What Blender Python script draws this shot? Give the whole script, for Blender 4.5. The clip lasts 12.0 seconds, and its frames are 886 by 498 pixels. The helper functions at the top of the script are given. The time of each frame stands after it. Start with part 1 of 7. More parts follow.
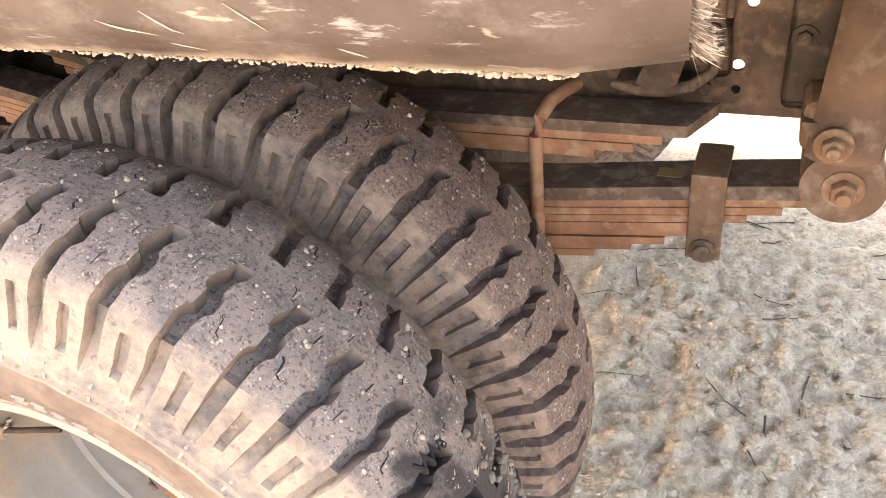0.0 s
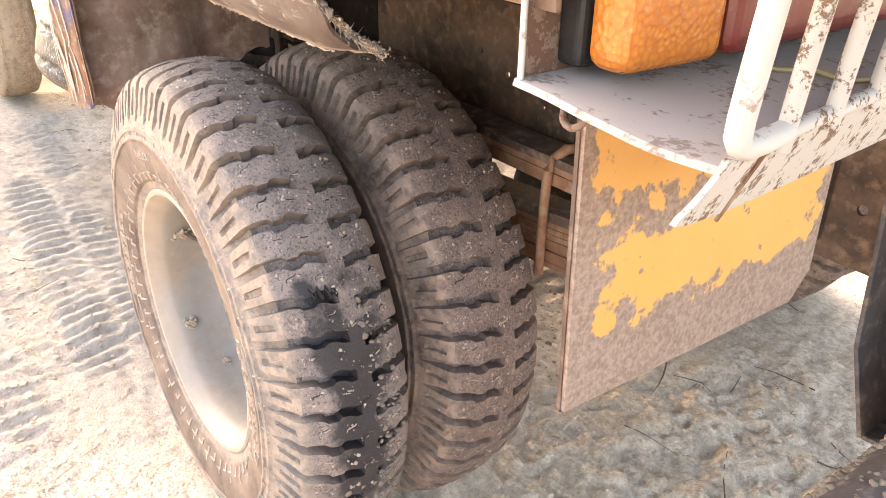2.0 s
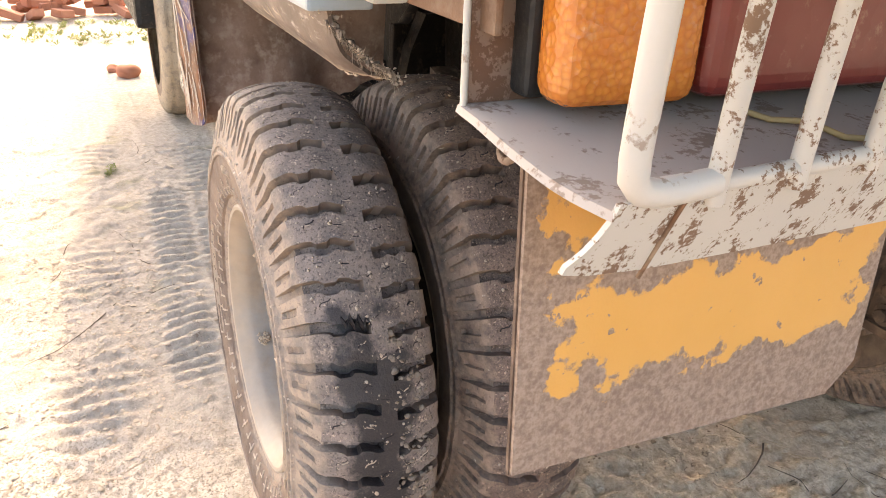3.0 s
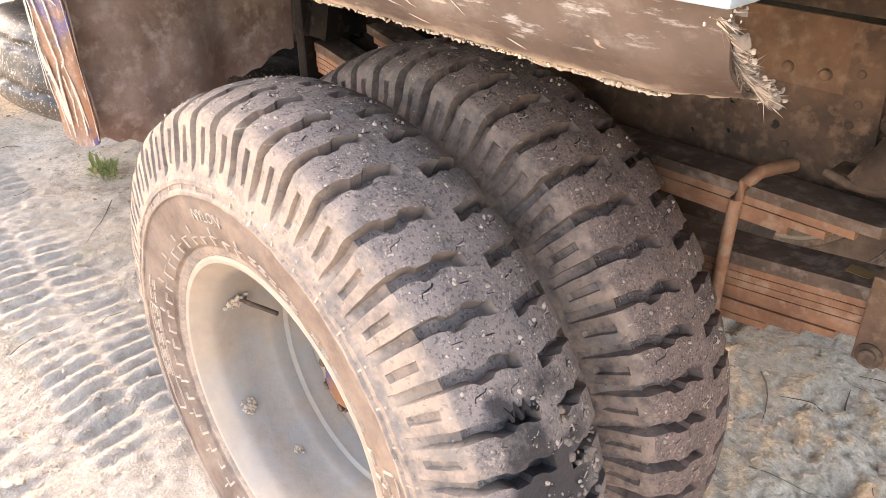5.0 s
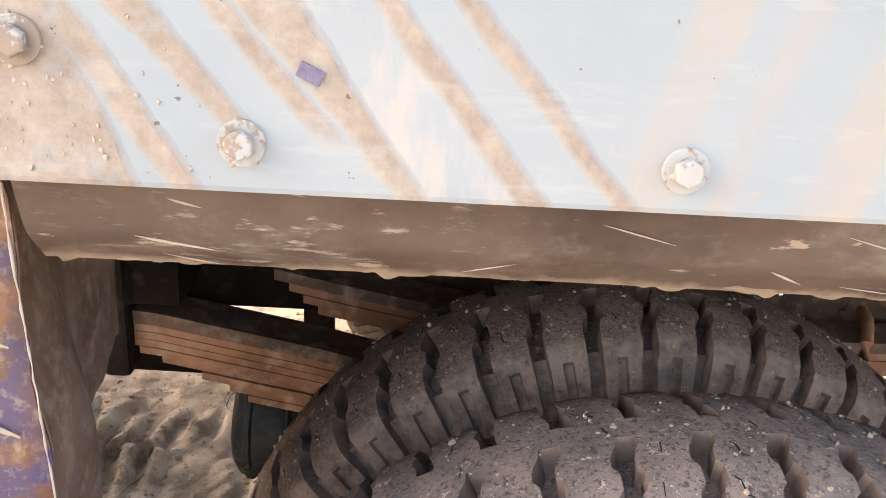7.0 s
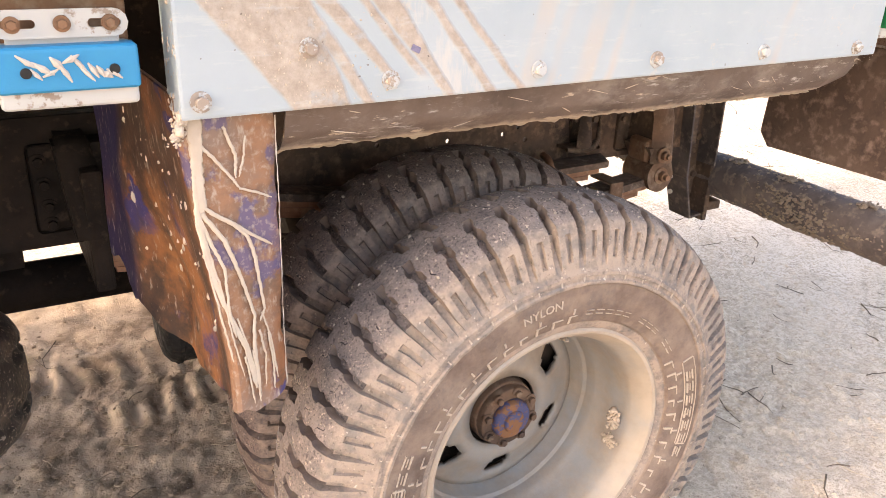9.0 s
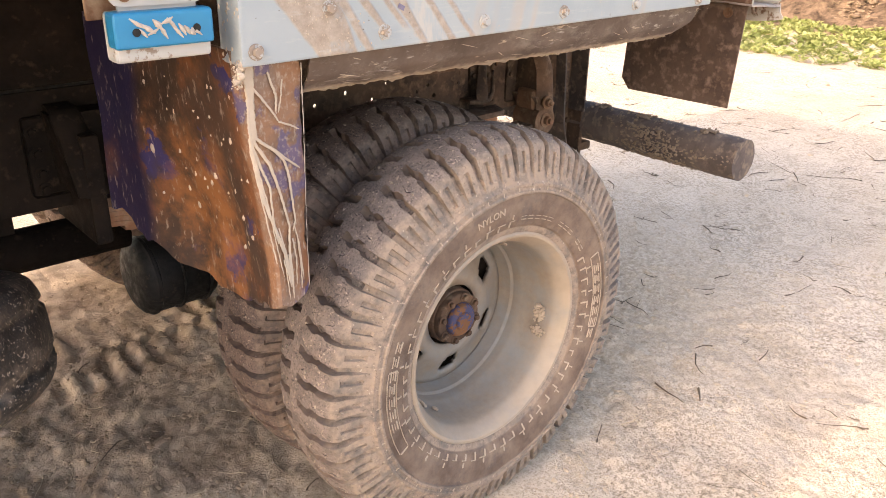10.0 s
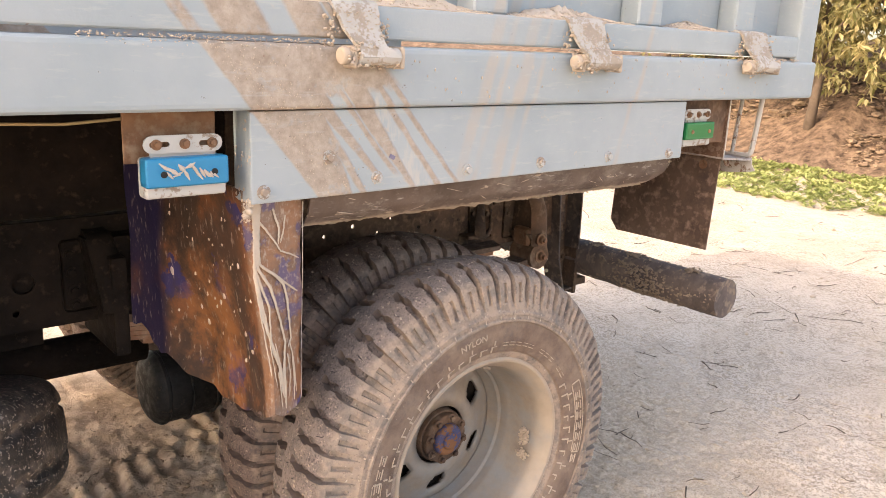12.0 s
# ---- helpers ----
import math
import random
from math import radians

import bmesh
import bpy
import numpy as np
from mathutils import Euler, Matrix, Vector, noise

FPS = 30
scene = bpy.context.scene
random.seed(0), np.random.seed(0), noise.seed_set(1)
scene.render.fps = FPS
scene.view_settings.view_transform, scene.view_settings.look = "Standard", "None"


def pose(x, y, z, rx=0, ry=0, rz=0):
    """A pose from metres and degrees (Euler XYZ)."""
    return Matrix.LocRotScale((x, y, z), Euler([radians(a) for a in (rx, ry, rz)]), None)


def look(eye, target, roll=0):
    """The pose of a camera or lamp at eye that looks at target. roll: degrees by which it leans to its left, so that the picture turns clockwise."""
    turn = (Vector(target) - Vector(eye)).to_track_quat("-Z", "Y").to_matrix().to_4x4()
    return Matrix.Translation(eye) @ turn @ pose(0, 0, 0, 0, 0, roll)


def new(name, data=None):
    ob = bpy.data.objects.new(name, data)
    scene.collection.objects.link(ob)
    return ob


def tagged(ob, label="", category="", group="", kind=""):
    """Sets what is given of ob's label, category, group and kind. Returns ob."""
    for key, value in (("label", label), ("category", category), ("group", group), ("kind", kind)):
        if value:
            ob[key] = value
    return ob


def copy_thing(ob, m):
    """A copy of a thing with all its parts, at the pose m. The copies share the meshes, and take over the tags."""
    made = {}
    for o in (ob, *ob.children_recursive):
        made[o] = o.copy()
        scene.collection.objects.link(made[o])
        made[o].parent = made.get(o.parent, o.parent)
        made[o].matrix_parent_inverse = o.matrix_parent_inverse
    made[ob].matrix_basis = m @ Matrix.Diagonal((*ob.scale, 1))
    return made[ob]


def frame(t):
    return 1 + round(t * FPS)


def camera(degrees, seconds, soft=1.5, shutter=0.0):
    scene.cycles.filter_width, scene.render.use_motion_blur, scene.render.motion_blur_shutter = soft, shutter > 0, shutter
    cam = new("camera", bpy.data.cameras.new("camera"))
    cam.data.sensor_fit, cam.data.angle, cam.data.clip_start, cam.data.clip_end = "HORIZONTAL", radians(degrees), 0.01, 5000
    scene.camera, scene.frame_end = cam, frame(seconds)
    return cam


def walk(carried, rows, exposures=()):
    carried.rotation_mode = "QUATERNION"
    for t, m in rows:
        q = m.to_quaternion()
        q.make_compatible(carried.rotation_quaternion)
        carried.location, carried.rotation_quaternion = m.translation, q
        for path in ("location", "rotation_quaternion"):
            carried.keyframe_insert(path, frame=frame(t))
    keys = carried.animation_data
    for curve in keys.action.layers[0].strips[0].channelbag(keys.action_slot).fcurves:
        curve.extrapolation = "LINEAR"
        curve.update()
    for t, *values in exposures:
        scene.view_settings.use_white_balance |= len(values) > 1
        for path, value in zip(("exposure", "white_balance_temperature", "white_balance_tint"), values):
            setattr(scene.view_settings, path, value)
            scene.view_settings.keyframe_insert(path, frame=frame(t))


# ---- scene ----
cam = camera(58.22, 12.0, soft=0.8, shutter=0.0)
EXPOSURE = [(0.0, 3.7, 8700, 15), (1.5, 3.6, 8300, 15), (2.5, 3.22, 8500, 15), (3.2, 2.9, 8500, 15), (4.8, 3.58, 8100, 15), (5.5, 2.8, 7750, 14), (6.0, 2.55, 7800, 14), (7.0, 2.75, 7800, 14), (7.7, 2.8, 7600, 14), (9.5, 2.58, 8000, 16), (10.5, 2.18, 8050, 15), (12.0, 2.20, 7950, 15)]
PATH = [
    (0, (0.669, -0.351, 1.278), (-0.054, 1.125, 0.137), -7.6),
    (0.5, (0.792, -0.423, 1.283), (-0.115, 1.025, 0.244), -0.9),
    (1, (0.999, -0.514, 1.351), (-0.079, 0.869, 0.39), 1.5),
    (1.5, (1.173, -0.47, 1.355), (-0.094, 0.789, 0.455), 0.8),
    (2, (1.3376, -0.3891, 1.3232), (0.6267, 0.1384, 0.8580), 0.99),
    (2.5, (1.4292, -0.3458, 1.3439), (0.6733, 0.1443, 0.9099), 1.41),
    (3, (1.3899, -0.2397, 1.3006), (0.5643, 0.1408, 0.8840), 2.33),
    (3.2, (1.3608, -0.2065, 1.2806), (0.5188, 0.1311, 0.8598), 2.92),
    (4.8, (0.9411, -0.4073, 1.2852), (0.2530, 0.1040, 0.7703), -0.33),
    (5, (0.849, -0.428, 1.285), (-0.437, 0.74, 0.294), -0.5),
    (5.5, (0.444, -0.477, 1.346), (-0.520, 1.025, 0.444), 0.6),
    (6, (0.18, -0.459, 1.343), (-0.564, 1.216, 0.543), 0.4),
    (6.3, (0.032, -0.505, 1.343), (-0.415, 1.303, 0.615), 1.7),
    (6.5, (-0.052, -0.475, 1.338), (-0.4, 1.356, 0.613), 1.6),
    (7, (-0.28, -0.449, 1.314), (-0.191, 1.413, 0.59), 4.1),
    (7.4, (-0.508, -0.511, 1.314), (0.033, 1.263, 0.566), 5.3),
    (7.5, (-0.566, -0.53, 1.345), (0.106, 1.198, 0.594), 5.5),
    (7.7, (-0.6239, -0.5765, 1.4166), (-0.2373, 0.2352, 0.9788), 5.23),
    (9.3, (-0.8872, -1.0027, 1.4178), (-0.4061, -0.2182, 1.0266), 2.88),
    (9.5, (-0.9518, -1.0261, 1.4252), (-0.4574, -0.2529, 1.0281), 3.05),
    (10, (-1.2002, -1.1016, 1.4188), (-0.5802, -0.4308, 1.0117), 1.52),
    (10.5, (-1.2304, -1.1630, 1.4501), (-0.5397, -0.5283, 1.1038), 5.56),
    (11, (-1.2504, -1.1907, 1.4589), (-0.5507, -0.5423, 1.1590), 6.09),
    (11.5, (-1.2105, -1.2626, 1.4929), (-0.5315, -0.5625, 1.2720), 3.41),
    (12, (-1.2490, -1.2784, 1.4680), (-0.6195, -0.5437, 1.2152), 2.59),
]

walk(cam, [(t, look(eye, target, roll)) for t, eye, target, roll in PATH], EXPOSURE)

# ---- world, sun ----
SUN_FROM = Vector((-3.3, 0.42, 2.3)).normalized()
world = bpy.data.worlds.new("sky")
scene.world = world
world.use_nodes = True
_n = world.node_tree.nodes
_sky = _n.new("ShaderNodeTexSky")
_sky.sky_type = "NISHITA"
_sky.sun_disc = False
_sky.sun_elevation = math.asin(SUN_FROM.z)
_sky.sun_rotation = math.atan2(SUN_FROM.x, SUN_FROM.y)
_sky.dust_density = 3.0
_sky.ozone_density = 0.6
world.node_tree.links.new(_sky.outputs[0], _n["Background"].inputs[0])
_n["Background"].inputs[1].default_value = 0.15
sun_data = bpy.data.lights.new("sun", "SUN")
sun_data.energy = 0.72
sun_data.angle = radians(0.6)
sun_data.color = (1.0, 0.91, 0.78)
sun = new("sun", sun_data)
sun.matrix_world = look(SUN_FROM * 40, (0, 0, 0))
tagged(sun, kind="structure")


# ---- helpers of this scene ----
class Crumbs:
    """Gathers uneven clods and turns them into one mesh."""

    def __init__(self, level=2):
        self.rows, self.level = [], level

    def mesh(self, name, seed=0):
        ball = bmesh.new()
        bmesh.ops.create_icosphere(ball, subdivisions=self.level, radius=1.0)
        ball.verts.ensure_lookup_table()
        bv = np.array([v.co[:] for v in ball.verts])
        bf = np.array([[v.index for v in f.verts] for f in ball.faces])
        ball.free()
        rng = np.random.RandomState(seed + len(self.rows))
        k = len(self.rows)
        at = np.array([r[0] for r in self.rows], float).reshape(k, 3)
        size, flat, rough = (np.array([r[q] for r in self.rows], float) for q in (1, 2, 3))
        bump = np.zeros((k, len(bv)))
        for f in (1.6, 2.9, 5.0):
            d = rng.normal(0, 1, (k, 3))
            d *= f / np.linalg.norm(d, axis=1, keepdims=True)
            bump += np.sin(d @ bv.T + rng.uniform(0, 6.28, (k, 1))) / 2.2
        V = bv[None] * (1 + rough[:, None] * 0.5 * bump)[..., None] * size[:, None, None]
        V *= np.stack([rng.uniform(0.75, 1.3, k), rng.uniform(0.75, 1.3, k), flat], 1)[:, None, :]
        a = rng.uniform(0, 6.28, k)
        c, s_ = np.cos(a)[:, None], np.sin(a)[:, None]
        V = np.stack([V[..., 0] * c - V[..., 1] * s_, V[..., 0] * s_ + V[..., 1] * c, V[..., 2]], -1) + at[:, None, :]
        F = (bf[None] + (np.arange(k) * len(bv))[:, None, None]).reshape(-1, 3)
        me = bpy.data.meshes.new(name)
        me.from_pydata(V.reshape(-1, 3).tolist(), [], F.tolist())
        me.polygons.foreach_set("use_smooth", [True] * len(me.polygons))
        return me


def lump(crumbs, at, radius, flat=1.0, rough=0.3, seed=0):
    """Adds an uneven clod."""
    crumbs.rows.append((tuple(at), radius, flat, rough))
    return crumbs


def part(name, mesh, material, parent, label=""):
    """Links a bmesh or a mesh as one object under a thing or under a part."""
    if isinstance(mesh, bmesh.types.BMesh):
        me = bpy.data.meshes.new(name)
        bmesh.ops.recalc_face_normals(mesh, faces=mesh.faces)
        mesh.to_mesh(me)
        mesh.free()
    elif isinstance(mesh, Crumbs):
        me = mesh.mesh(name)
    else:
        me = mesh
    if material is not None and not me.materials:
        me.materials.append(material)
    ob = new(name, me)
    if parent is not None:
        ob.parent = parent
        ob.matrix_parent_inverse = parent.matrix_basis.inverted()
    if isinstance(mesh, Crumbs):
        tagged(ob, label=label, kind="stuff")
    elif label:
        tagged(ob, label=label)
    return ob


def base(name, at, label, category, group="", kind=""):
    ob = new(name)
    ob.empty_display_size = 0.05
    ob.matrix_basis = Matrix.Translation(at)
    return tagged(ob, label, category, group, kind)


def pymesh(name, verts, faces, smooth=True, sharp=None):
    me = bpy.data.meshes.new(name)
    me.from_pydata([tuple(v) for v in verts], [], [tuple(f) for f in faces])
    me.update()
    bm = bmesh.new()
    bm.from_mesh(me)
    bmesh.ops.recalc_face_normals(bm, faces=bm.faces)
    bm.to_mesh(me)
    bm.free()
    if smooth:
        me.polygons.foreach_set("use_smooth", [True] * len(me.polygons))
        if sharp is not None:
            me.set_sharp_from_angle(angle=radians(sharp))
    return me


def box(bm, centre, size, bevel=0.0, turn=(0, 0, 0), segments=2):
    made = bmesh.ops.create_cube(bm, size=1.0, matrix=pose(*centre, *turn) @ Matrix.Diagonal((*size, 1)))
    if bevel:
        edges = {e for v in made["verts"] for e in v.link_edges}
        bmesh.ops.bevel(bm, geom=list(edges), offset=bevel, segments=segments, profile=0.6, affect="EDGES")
    return bm


def rod(bm, a, b, radius, sides=20, radius2=None, bevel=0.0):
    """A closed cylinder from a to b."""
    a, b = Vector(a), Vector(b)
    turn = (b - a).to_track_quat("Z", "Y").to_matrix().to_4x4()
    made = bmesh.ops.create_cone(bm, cap_ends=True, segments=sides, radius1=radius, radius2=radius if radius2 is None else radius2,
                                 depth=(b - a).length, matrix=Matrix.Translation((a + b) / 2) @ turn)
    for f in {f for v in made["verts"] for f in v.link_faces}:
        f.smooth = len(f.verts) == 4
    if bevel:
        caps = [e for e in {e for v in made["verts"] for e in v.link_edges} if any(len(f.verts) > 4 for f in e.link_faces)]
        bmesh.ops.bevel(bm, geom=caps, offset=bevel, segments=2, profile=0.5, affect="EDGES")
    return bm


def bolt(bm, at, way, radius=0.012, height=0.009, sides=6, shank=0.0):
    """A nut with a washer, its face turned along way."""
    at, way = Vector(at), Vector(way).normalized()
    rod(bm, at - way * 0.004, at + way * 0.003, radius * 1.55, 20)
    rod(bm, at + way * 0.003, at + way * (0.003 + height), radius, sides, bevel=0.0012)
    if shank:
        rod(bm, at, at + way * (height + shank), radius * 0.55, 12, bevel=0.001)
    return bm


def sweep(points, radius, sides=10, closed_ends=True, smooth=True, name="tube"):
    """A round tube along a line of points."""
    P = [Vector(p) for p in points]
    verts, faces = [], []
    up = Vector((0.13, 0.21, 1.0)).normalized()
    for i, p in enumerate(P):
        d = (P[min(i + 1, len(P) - 1)] - P[max(i - 1, 0)]).normalized()
        side = d.cross(up)
        side = side.normalized() if side.length > 0.05 else d.cross(Vector((1, 0, 0))).normalized()
        top = side.cross(d)
        r = radius[i] if isinstance(radius, (list, tuple)) else radius
        for k in range(sides):
            a = 2 * math.pi * k / sides
            verts.append(p + (side * math.cos(a) + top * math.sin(a)) * r)
    for i in range(len(P) - 1):
        for k in range(sides):
            faces.append((i * sides + k, i * sides + (k + 1) % sides, (i + 1) * sides + (k + 1) % sides, (i + 1) * sides + k))
    if closed_ends:
        faces.append(tuple(range(sides)))
        faces.append(tuple(range((len(P) - 1) * sides, len(P) * sides)))
    return pymesh(name, verts, faces, smooth, 50)


def sheet(name, grid, thick, sharp=35):
    """A bent plate from a grid of points (rows, columns, 3), with its thickness and edges."""
    G = np.asarray(grid, float)
    n, m, _ = G.shape
    du, dv = np.gradient(G, axis=0), np.gradient(G, axis=1)
    N = np.cross(du, dv)
    N /= np.linalg.norm(N, axis=2, keepdims=True) + 1e-12
    A, B = (G + N * thick / 2).reshape(-1, 3), (G - N * thick / 2).reshape(-1, 3)
    k = n * m
    idx = np.arange(k).reshape(n, m)
    faces = []
    for i in range(n - 1):
        for j in range(m - 1):
            q = (idx[i, j], idx[i + 1, j], idx[i + 1, j + 1], idx[i, j + 1])
            faces.append(q)
            faces.append(tuple(v + k for v in reversed(q)))
    rim = [*idx[0, :], *idx[1:, -1], *idx[-1, -2::-1], *idx[-2:0:-1, 0]]
    for a, b in zip(rim, rim[1:] + rim[:1]):
        faces.append((a, b, b + k, a + k))
    return pymesh(name, np.vstack([A, B]).tolist(), [tuple(int(v) for v in f) for f in faces], True, sharp)


def lathe(name, profile, turns=96, axis_y=True, smooth=True, sharp=40, closed=False):
    """A surface turned about the y axis from (y, r) points."""
    verts, faces = [], []
    n = len(profile)
    for i in range(turns):
        a = 2 * math.pi * i / turns
        verts += [(r * math.sin(a), y, r * math.cos(a)) for y, r in profile]
    for i in range(turns):
        j = (i + 1) % turns
        for k in range(n if closed else n - 1):
            l = (k + 1) % n
            faces.append((i * n + k, i * n + l, j * n + l, j * n + k))
    return pymesh(name, verts, faces, smooth, sharp)


def vnoise(x, y, seed=0):
    """Smooth value noise of numpy arrays, -1 to 1."""
    xi, yi = np.floor(x).astype(np.int64), np.floor(y).astype(np.int64)
    fx, fy = x - xi, y - yi
    fx, fy = fx * fx * (3 - 2 * fx), fy * fy * (3 - 2 * fy)

    def h(a, b):
        v = (a * 374761393 + b * 668265263 + seed * 974711) & 0x7FFFFFFF
        v = ((v ^ (v >> 13)) * 1274126177) & 0x7FFFFFFF
        return ((v ^ (v >> 16)) & 0xFFFF) / 32767.5 - 1.0

    return (h(xi, yi) * (1 - fx) + h(xi + 1, yi) * fx) * (1 - fy) + (h(xi, yi + 1) * (1 - fx) + h(xi + 1, yi + 1) * fx) * fy


# ---- materials ----
class Nodes:
    """A short hand for a node material."""

    def __init__(self, name, rough=0.7, metal=0.0, spec=0.4):
        self.mat = bpy.data.materials.new(name)
        self.mat.use_nodes = True
        self.t = self.mat.node_tree
        self.b = self.t.nodes["Principled BSDF"]
        self.b.inputs["Roughness"].default_value = rough
        self.b.inputs["Metallic"].default_value = metal
        self.b.inputs["Specular IOR Level"].default_value = spec
        self.co = self.t.nodes.new("ShaderNodeTexCoord").outputs["Object"]

    def link(self, a, b):
        self.t.links.new(a, b)

    def scaled(self, scale, offset=(0, 0, 0), turn=(0, 0, 0)):
        m = self.t.nodes.new("ShaderNodeMapping")
        m.inputs["Scale"].default_value = scale if isinstance(scale, tuple) else (scale,) * 3
        m.inputs["Location"].default_value = offset
        m.inputs["Rotation"].default_value = [radians(a) for a in turn]
        self.link(self.co, m.inputs["Vector"])
        return m.outputs[0]

    def noise(self, scale, detail=6.0, rough=0.6, stretch=(1, 1, 1), offset=(0, 0, 0), distort=0.0, turn=(0, 0, 0)):
        n = self.t.nodes.new("ShaderNodeTexNoise")
        n.inputs["Scale"].default_value = scale
        n.inputs["Detail"].default_value = detail
        n.inputs["Roughness"].default_value = rough
        n.inputs["Distortion"].default_value = distort
        self.link(self.scaled(tuple(float(s) for s in stretch), offset, turn), n.inputs["Vector"])
        return n.outputs["Fac"]

    def voronoi(self, scale, feature="F1", stretch=(1, 1, 1), offset=(0, 0, 0)):
        n = self.t.nodes.new("ShaderNodeTexVoronoi")
        n.feature = feature
        n.inputs["Scale"].default_value = scale
        self.link(self.scaled(tuple(float(s) for s in stretch), offset), n.inputs["Vector"])
        return n.outputs["Distance"]

    def ramp(self, fac, *stops):
        """Stops of (place, colour or grey)."""
        r = self.t.nodes.new("ShaderNodeValToRGB")
        while len(r.color_ramp.elements) < len(stops):
            r.color_ramp.elements.new(0.5)
        for e, (p, c) in zip(r.color_ramp.elements, stops):
            e.position = p
            e.color = (c, c, c, 1) if isinstance(c, (int, float)) else (*c, 1)
        self.link(fac, r.inputs["Fac"])
        return r.outputs["Color"]

    def mix(self, fac, a, b, how="MIX"):
        m = self.t.nodes.new("ShaderNodeMix")
        m.data_type = "RGBA"
        m.blend_type = how
        for key, v in ((0, fac), (6, a), (7, b)):
            if isinstance(v, (int, float)):
                m.inputs[key].default_value = v if key == 0 else (v, v, v, 1)
            elif isinstance(v, tuple):
                m.inputs[key].default_value = (*v, 1)
            else:
                self.link(v, m.inputs[key])
        return m.outputs[2]

    def math(self, how, a, b=0.5, c=None):
        m = self.t.nodes.new("ShaderNodeMath")
        m.operation = how
        for k, v in enumerate((a, b, c)):
            if v is None:
                continue
            if isinstance(v, (int, float)):
                m.inputs[k].default_value = v
            else:
                self.link(v, m.inputs[k])
        return m.outputs[0]

    def axis(self, k):
        s = self.t.nodes.new("ShaderNodeSeparateXYZ")
        self.link(self.co, s.inputs[0])
        return s.outputs[k]

    def normal(self):
        """The face's own direction on the object, as three outputs."""
        s = self.t.nodes.new("ShaderNodeSeparateXYZ")
        self.link(self.t.nodes.new("ShaderNodeTexCoord").outputs["Normal"], s.inputs[0])
        return s.outputs

    def band(self, value, lo, hi, soft=0.01):
        """1 where value lies between lo and hi."""
        a = self.t.nodes.new("ShaderNodeMapRange")
        a.inputs["From Min"].default_value, a.inputs["From Max"].default_value = lo - soft, lo + soft
        self.link(value, a.inputs["Value"])
        b = self.t.nodes.new("ShaderNodeMapRange")
        b.inputs["From Min"].default_value, b.inputs["From Max"].default_value = hi + soft, hi - soft
        self.link(value, b.inputs["Value"])
        return self.math("MULTIPLY", a.outputs[0], b.outputs[0])

    def step(self, value, at, soft=0.003):
        """0 below at, 1 above it."""
        a = self.t.nodes.new("ShaderNodeMapRange")
        a.inputs["From Min"].default_value, a.inputs["From Max"].default_value = at - soft, at + soft
        self.link(value, a.inputs["Value"])
        return a.outputs[0]

    def done(self, colour, bump=None, strength=0.3, distance=0.002, rough=None, metal=None):
        if isinstance(colour, tuple):
            self.b.inputs["Base Color"].default_value = (*colour, 1)
        else:
            self.link(colour, self.b.inputs["Base Color"])
        if bump is not None:
            b = self.t.nodes.new("ShaderNodeBump")
            b.inputs["Strength"].default_value = strength
            b.inputs["Distance"].default_value = distance
            self.link(bump, b.inputs["Height"])
            self.link(b.outputs[0], self.b.inputs["Normal"])
        if rough is not None:
            self.link(rough, self.b.inputs["Roughness"])
        if metal is not None:
            self.link(metal, self.b.inputs["Metallic"])
        return self.mat


